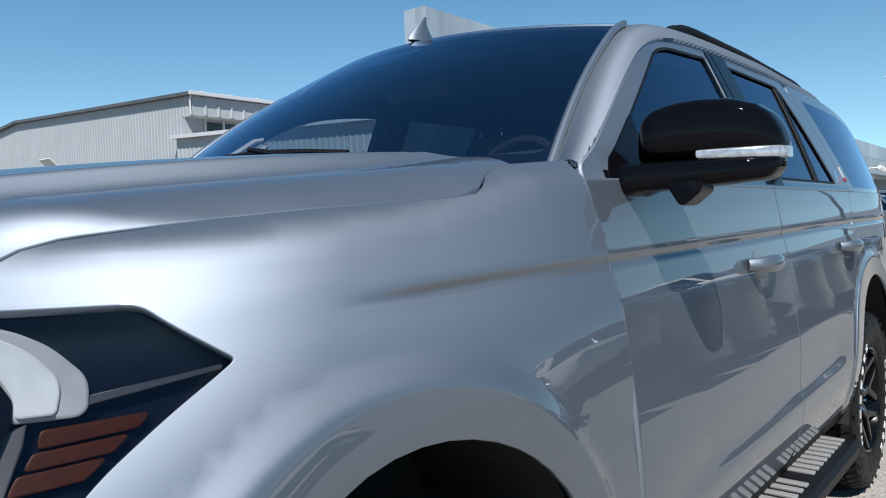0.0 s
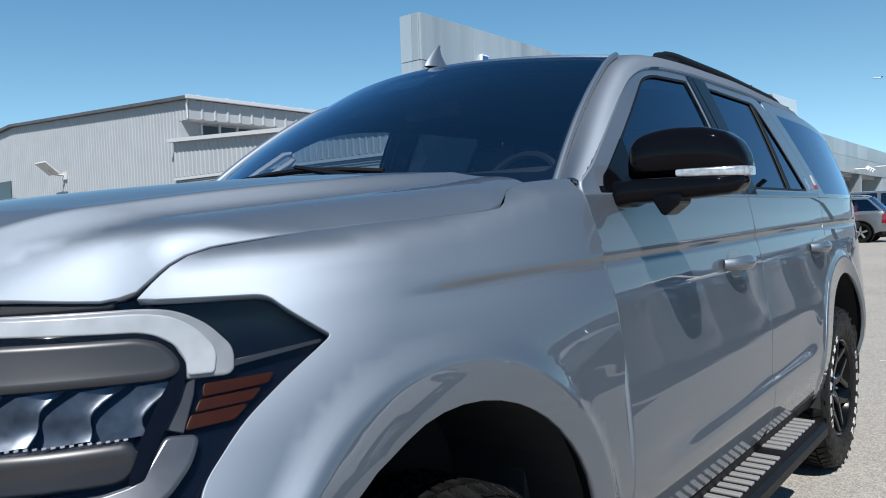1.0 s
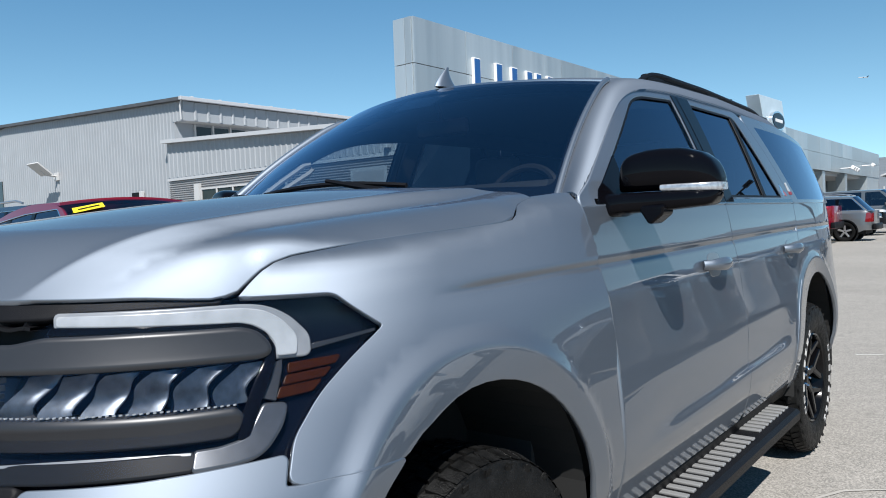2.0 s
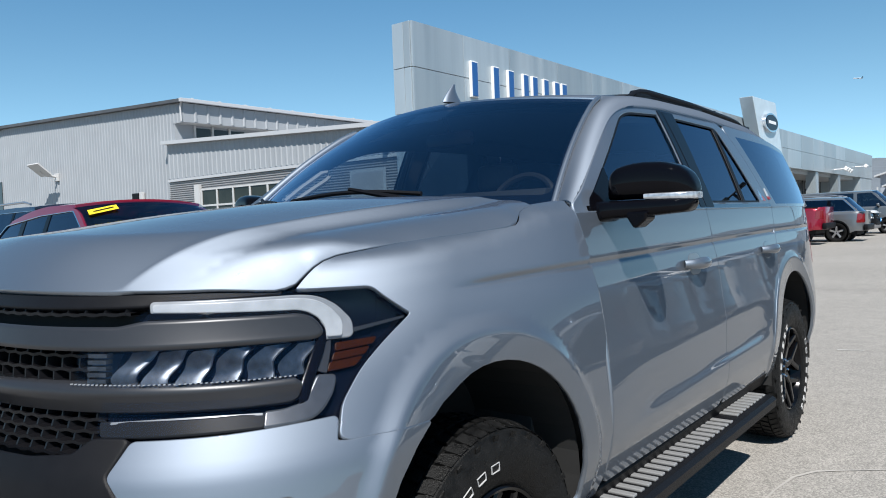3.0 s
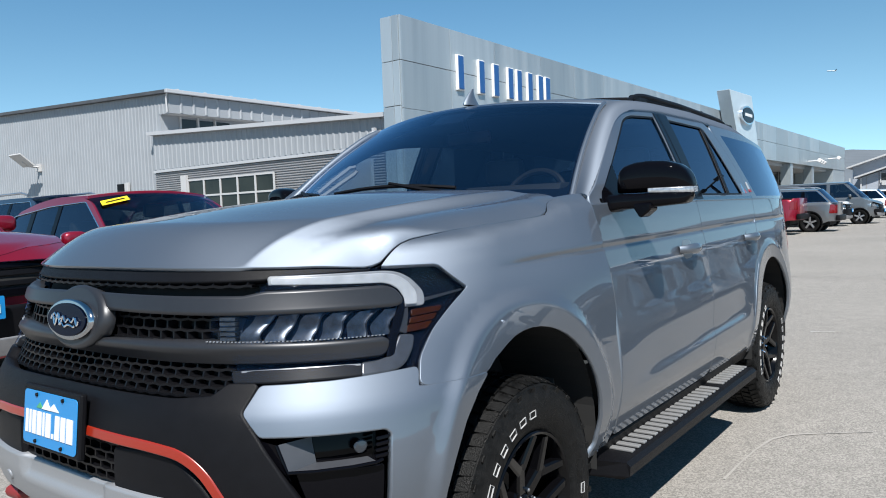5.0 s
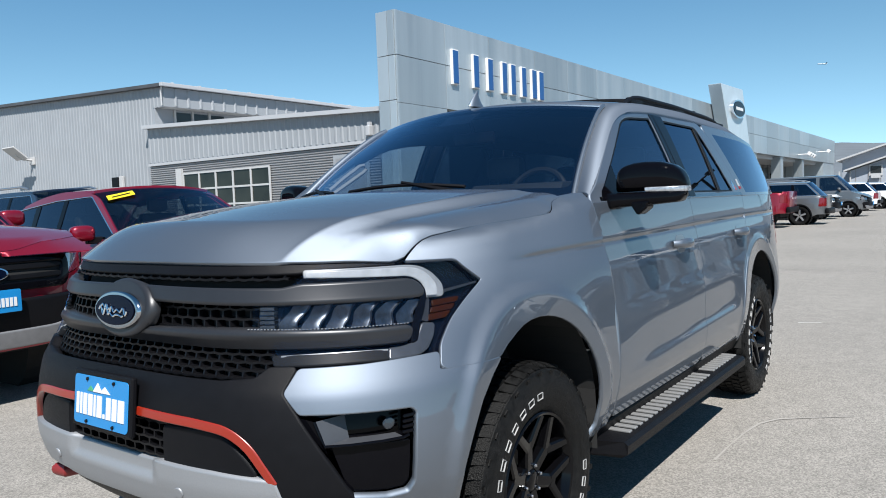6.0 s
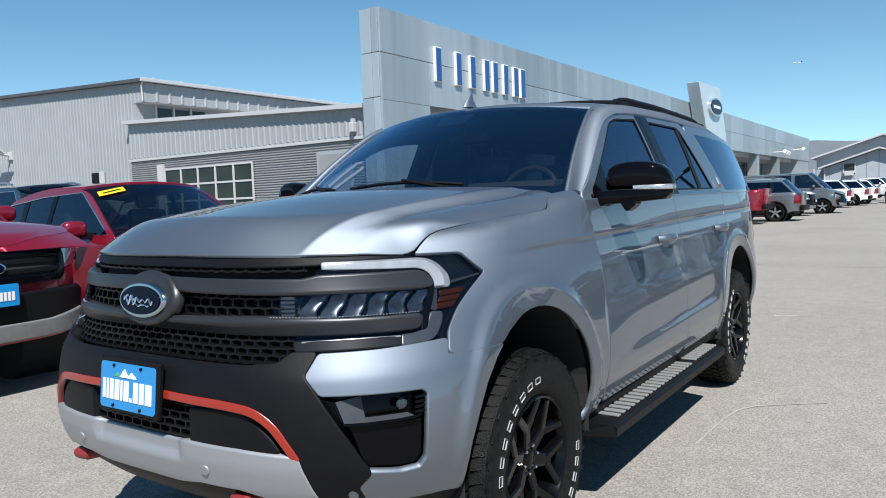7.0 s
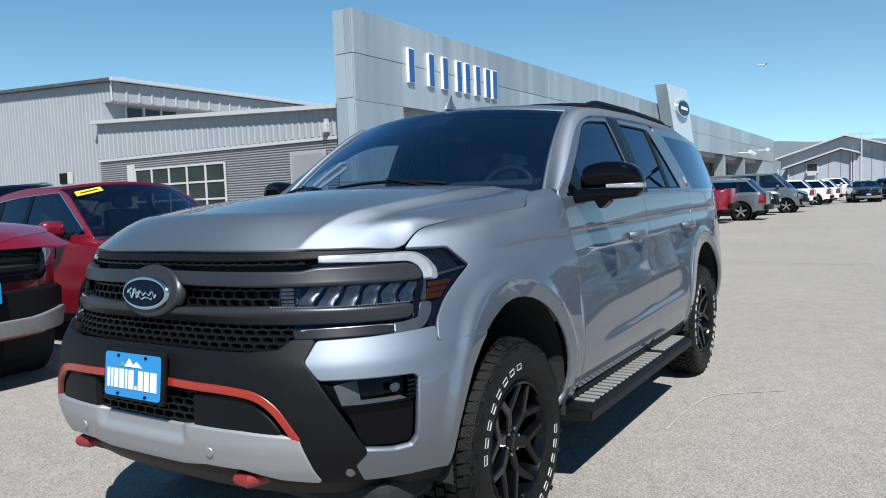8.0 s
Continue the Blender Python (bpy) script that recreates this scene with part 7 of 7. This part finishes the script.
        part("tailgate", box(-W * 0.72, W * 0.72, L - 0.10, L + 0.012, 0.72, bed + 0.01, 0.03), paint, car, smooth=True)
    else:
        sheet("rear_deck", [across(tail_top - 0.02, belt - 0.02, -0.06, 0.0), [(x, L - 0.03, back_z - 0.01) for x, _, _ in across(tail_top, belt, 0, 0)]], paint, car)
    part("cabin", box(-W * 0.78, W * 0.78, cowl + 0.1, min(tail_top, L - 0.5), sill + 0.05, belt - 0.03), INTERIOR, car)
    for x in (-0.38, 0.38):
        y = ws_top + 0.55
        bm = box(x - 0.24, x + 0.24, y, y + 0.14, belt - 0.1, belt + 0.28, 0.05)
        box_into(bm, x - 0.13, x + 0.13, y + 0.03, y + 0.12, belt + 0.30, belt + 0.46, 0.04)
        part("seat", bm, SEAT, car, smooth=True)
    # nose details on the curved front
    ang = np.linspace(0.36, 0.0005, 200)
    px_ = np.array([float(prof(np.array(0.7)) * plan(np.array(y))) for y in ang])
    def nose(x, z):
        x, z = np.asarray(x, float), np.asarray(z, float)
        y = np.interp(np.abs(x), px_[::-1], ang[::-1])
        k = np.clip((z - sill) / (hood_f - 0.05 - sill), 0, 1)
        push = 0.05 * (1 - np.sin(np.pi * np.minimum(1, k * 1.05))) ** 1.5
        return np.stack([x, y + push * (1 - y / 0.36), z], -1)
    gz0, gz1 = hood_f - 0.33, hood_f - 0.09
    if front_detail:
        gr = rounded([(-W * 0.64, gz0), (W * 0.64, gz0), (W * 0.66, gz1), (-W * 0.66, gz1)], 0.08, 0.05)
        gi = rounded([(-W * 0.58, gz0 + 0.04), (W * 0.58, gz0 + 0.04), (W * 0.61, gz1 - 0.04), (-W * 0.61, gz1 - 0.04)], 0.06, 0.05)
        skin("grille_surround", gr, nose, BLACK_GLOSS, car, off=0.03, depth=0.05, lip=0.012, step=0.06, holes=(gi,))
        skin("grille_backing", gi, nose, LINER, car, off=0.004, depth=0, step=0.08)
        for k in range(3):
            z = gz0 + 0.075 + 0.072 * k
            skin("grille_slat", rounded([(-W * 0.575, z), (W * 0.575, z), (W * 0.58, z + 0.026), (-W * 0.58, z + 0.026)], 0.008, 0.05), nose, BLACK_MATTE, car, off=0.022, depth=0.03, lip=0.006)
        ov = [(0.115 * math.cos(t), (gz0 + gz1) / 2 + 0.045 * math.sin(t)) for t in np.linspace(0, 2 * math.pi, 28, endpoint=False)]
        skin("badge", ov, nose, CHROME, car, off=0.045, depth=0.02, lip=0.004)
        ov = [(0.103 * math.cos(t), (gz0 + gz1) / 2 + 0.036 * math.sin(t)) for t in np.linspace(0, 2 * math.pi, 28, endpoint=False)]
        skin("badge_field", ov, nose, NAVY, car, off=0.049, depth=0.004, lip=0.001)
        lb = rounded([(-W * 0.82, sill + 0.10), (W * 0.82, sill + 0.10), (W * 0.86, gz0 - (0.10 if kind == "pickup" else 0.02)), (-W * 0.86, gz0 - (0.10 if kind == "pickup" else 0.02))], 0.04, 0.06)
        skin("bumper", lb, nose, bumper or BLACK_MATTE, car, off=0.05, depth=0.06, lip=0.03, step=0.08)
        sk = rounded([(-W * 0.75, sill + 0.06), (W * 0.75, sill + 0.06), (W * 0.80, sill + 0.20), (W * 0.45, sill + 0.16), (-W * 0.45, sill + 0.16), (-W * 0.80, sill + 0.20)], 0.02, 0.06)
        skin("skid_plate", sk, nose, SKID_DARK, car, off=0.085, depth=0.05, lip=0.012, step=0.08)
        pl = rounded([(-0.152, gz0 - 0.15), (0.152, gz0 - 0.15), (0.152, gz0 + 0.005), (-0.152, gz0 + 0.005)], 0.01, 0.05)
        dp = skin("dealer_plate", pl, nose, PLATE_BLUE, car, "blue dealer plate with white bars", off=0.115, depth=0.03, lip=0.001)
        for k in range(9):
            p = nose(np.array([-0.13 + 0.029 * k]), np.array([gz0 - 0.08]))[0]
            part("white_bar", box(p[0], p[0] + 0.019, p[1] - 0.120, p[1] - 0.110, gz0 - 0.11, gz0 - 0.045), WHITE_LETTER, dp)
    for m_ in (False, True):
        lp = rounded([(W * 0.65, gz1 - 0.17), (W * 0.94, gz1 - 0.12), (W * 0.94, gz1 + 0.03), (W * 0.66, gz1 + 0.02)], 0.03, 0.03)
        hl_ = skin("headlight", lp, nose, BLACK_GLOSS, car, mirror=m_, off=0.006, depth=0.02, lip=0.005, step=0.04)
        li = rounded([(W * 0.66, gz1 - 0.16), (W * 0.925, gz1 - 0.112), (W * 0.93, gz1 + 0.02), (W * 0.67, gz1 + 0.012)], 0.03, 0.03)
        skin("lamp_lens", li, nose, LAMP_CLEAR, hl_, mirror=m_, off=0.012, depth=0.01, lip=0.003, step=0.04)
        if front_detail:
            wl = rounded([(0.34, gz1 - 0.105), (0.46, gz1 - 0.07), (0.60, gz1 + 0.012), (0.34, gz1 + 0.02)], 0.02, 0.03)
            skin("lamp_wrap", wl, flank, LAMP_CLEAR, hl_, mirror=m_, off=0.008, depth=0.012, lip=0.004, step=0.05)
    part("rear_bumper", box(-W * 0.86, W * 0.86, L - 0.08, L + 0.06, sill + 0.12, sill + 0.34, 0.03), (bumper or BLACK_MATTE), car, smooth=True)
    part("underbody", box(-W * 0.8, W * 0.8, 0.3, L - 0.3, sill - 0.05, sill + 0.1), LINER, car)
    for c in axles:
        for sgn in (-1, 1):
            bm = revolve([(W * 0.5, 0.001), (W * 0.5, ar + 0.01), (W * 0.97, ar + 0.01)], 24)
            bmesh.ops.transform(bm, matrix=Matrix.Translation((0, c, wr)) @ Matrix.Diagonal((sgn, 1, 1, 1)), verts=bm.verts)
            part("wheel_liner", bm, LINER, car)
            road_wheel(car, sgn * (W - 0.14), c, wr, rim_mat, sgn > 0)
    car.matrix_world = m
    return car


def heading(x, y, degrees):
    """Nose at (x, y); 0 degrees faces +x."""
    return Matrix.Translation((x, y, 0)) @ Matrix.Rotation(radians(degrees + 90), 4, "Z")


def lot():
    PICKUP = dict(kind="pickup", L=5.35, W=0.95, sill=0.42, hood_f=1.21, hood_r=1.41, belt=1.32, roof=1.88, cowl=1.35, ws_top=2.0, roof_end=3.35, tail_top=3.55, axles=(0.95, 4.15), wr=0.39, bed=1.22)
    BIG = dict(kind="pickup", L=5.8, W=1.0, sill=0.46, hood_f=1.22, hood_r=1.36, belt=1.34, roof=1.95, cowl=1.45, ws_top=2.1, roof_end=3.65, tail_top=3.85, axles=(1.0, 4.6), wr=0.41, bed=1.38)
    SUVS = dict(kind="suv", L=4.95, W=0.97, sill=0.32, hood_f=1.05, hood_r=1.17, belt=1.16, roof=1.77, cowl=1.3, ws_top=2.05, roof_end=4.2, tail_top=4.75, axles=(0.95, 3.95), wr=0.38)
    CROSS = dict(kind="suv", L=4.78, W=0.95, sill=0.30, hood_f=0.98, hood_r=1.13, belt=1.14, roof=1.73, cowl=1.15, ws_top=2.08, roof_end=3.75, tail_top=4.55, axles=(0.97, 3.82), wr=0.37, drop=0.12)
    VAN = dict(kind="van", L=5.95, W=1.0, sill=0.35, hood_f=1.05, hood_r=1.30, belt=1.30, roof=2.12, cowl=0.80, ws_top=1.55, roof_end=5.6, tail_top=5.85, axles=(0.9, 4.6), wr=0.36)
    vehicle("pickup_truck", "red mid-size pickup with black grille and blue dealer plate", heading(-3.62, 0.15, 2), RED, bumper=BLACK_MATTE, **PICKUP)
    edge = vehicle("crossover_car", "red crossover with a yellow windshield sticker parked beside a red pickup", heading(-3.32, 2.54, -3), RED, **CROSS)
    # sticker on its windshield, by the upper corner
    def on_glass(u, v):
        w = 0.8835 - (0.56 * v - 0.02) * 0.36
        return (w * u, 1.15 + 0.93 * v - (0.22 - 0.12 * v) * (1 - u * u), 1.12 + 0.56 * v + 0.03 * v * (1 - u * u))
    st = [on_glass(u, v) for u, v in ((-0.90, 0.85), (-0.90, 0.765), (-0.50, 0.845), (-0.50, 0.92))]
    bm = bmesh.new()
    f = [bm.verts.new((x, y - 0.016, z + 0.016)) for x, y, z in st]
    g = [bm.verts.new((x, y - 0.014, z + 0.014)) for x, y, z in st]
    bm.faces.new(f)
    bm.faces.new(list(reversed(g)))
    part("windshield_sticker", bm, YELLOW, edge, "yellow windshield sticker")
    bm = bmesh.new()
    mid = [on_glass(u, v) for u, v in ((-0.84, 0.823), (-0.84, 0.808), (-0.56, 0.868), (-0.56, 0.882))]
    bm.faces.new([bm.verts.new((x, y - 0.019, z + 0.019)) for x, y, z in mid])
    part("sticker_bar", bm, BLACK_MATTE, edge)
    vehicle("sport_utility_vehicle", "dark blue sport utility vehicle in the row behind", heading(-8.6, 4.4, 0), NAVY_PAINT, rails=True, **{**SUVS, "roof": 1.92})
    # far row along the showroom, tails to the lane
    vehicle("pickup_truck", "red pickup parked tail out along the showroom", heading(-9.35, 28.6, 180), RED, group="cars along the showroom", **BIG)
    vehicle("sport_utility_vehicle", "gray sport utility vehicle with alloy wheels parked tail out", heading(-7.6, 31.3, 180), GRAY_PAINT, rails=True, group="cars along the showroom", **SUVS)
    vehicle("sport_utility_vehicle", "white boxy sport utility vehicle with a blue plate, parked nose out", heading(-3.1, 37.0, 0), WHITE_PAINT, group="cars along the showroom", mirror_paint=BLACK_MATTE, **{**SUVS, "roof": 1.85, "hood_f": 1.12, "hood_r": 1.18})
    vehicle("cargo_van", "dark gray cargo van parked nose out", heading(-2.1, 40.1, 0), GRAY_PAINT, group="cars along the showroom", **VAN)
    vehicle("pickup_truck", "white pickup parked tail out", heading(-7.6, 50.4, 180), WHITE_PAINT, group="cars along the showroom", **{**SUVS, "roof": 1.8})
    vehicle("sport_utility_vehicle", "white sport utility vehicle with red lamps parked tail out", heading(-7.0, 54.8, 180), WHITE_PAINT, group="cars along the showroom", **SUVS)
    vehicle("sport_utility_vehicle", "white sport utility vehicle with red lamps parked tail out", heading(-6.7, 58.6, 180), WHITE_PAINT, group="cars along the showroom", **SUVS)
    vehicle("pickup_truck", "white pickup in front of the far gabled building", heading(-0.2, 68, -12), WHITE_PAINT, **BIG)
    vehicle("sedan", "dark blue car facing the lane", heading(0.0, 58.0, -80), NAVY_PAINT, **{**CROSS, "roof": 1.55})
    vehicle("sport_utility_vehicle", "black sport utility vehicle at the end of the lane", heading(4.6, 66.5, -8), BLACK_PAINT, **SUVS)
    # row across the lane, mirrored in the silver flank
    row = []
    for k, (paint, spec, nm, lab) in enumerate((
            (WHITE_PAINT, SUVS, "sport_utility_vehicle", "white sport utility vehicle in the row across the lane"),
            (BLACK_PAINT, BIG, "pickup_truck", "black pickup in the row across the lane"),
            (GRAY_PAINT, SUVS, "sport_utility_vehicle", "gray sport utility vehicle in the row across the lane"),
            (BLACK_PAINT, SUVS, "sport_utility_vehicle", "black sport utility vehicle in the row across the lane"),
            (WHITE_PAINT, BIG, "pickup_truck", "white pickup in the row across the lane"),
            (NAVY_PAINT, SUVS, "sport_utility_vehicle", "dark blue sport utility vehicle in the row across the lane"),
            (GRAY_PAINT, BIG, "pickup_truck", "gray pickup in the row across the lane"),
            (BLACK_PAINT, SUVS, "sport_utility_vehicle", "black sport utility vehicle in the row across the lane"))):
        row.append(vehicle(nm, lab, heading(5.0, 6.6 + 2.5 * k, 180), paint, group="row across the lane", front_detail=False, **spec))
    for k, i in enumerate((1, 3, 5, 2, 6, 1, 3)):
        copy_thing(row[i], heading(5.0 + 0.1 * math.sin(2.3 * k), 26.6 + 2.5 * k, 180))


lot()
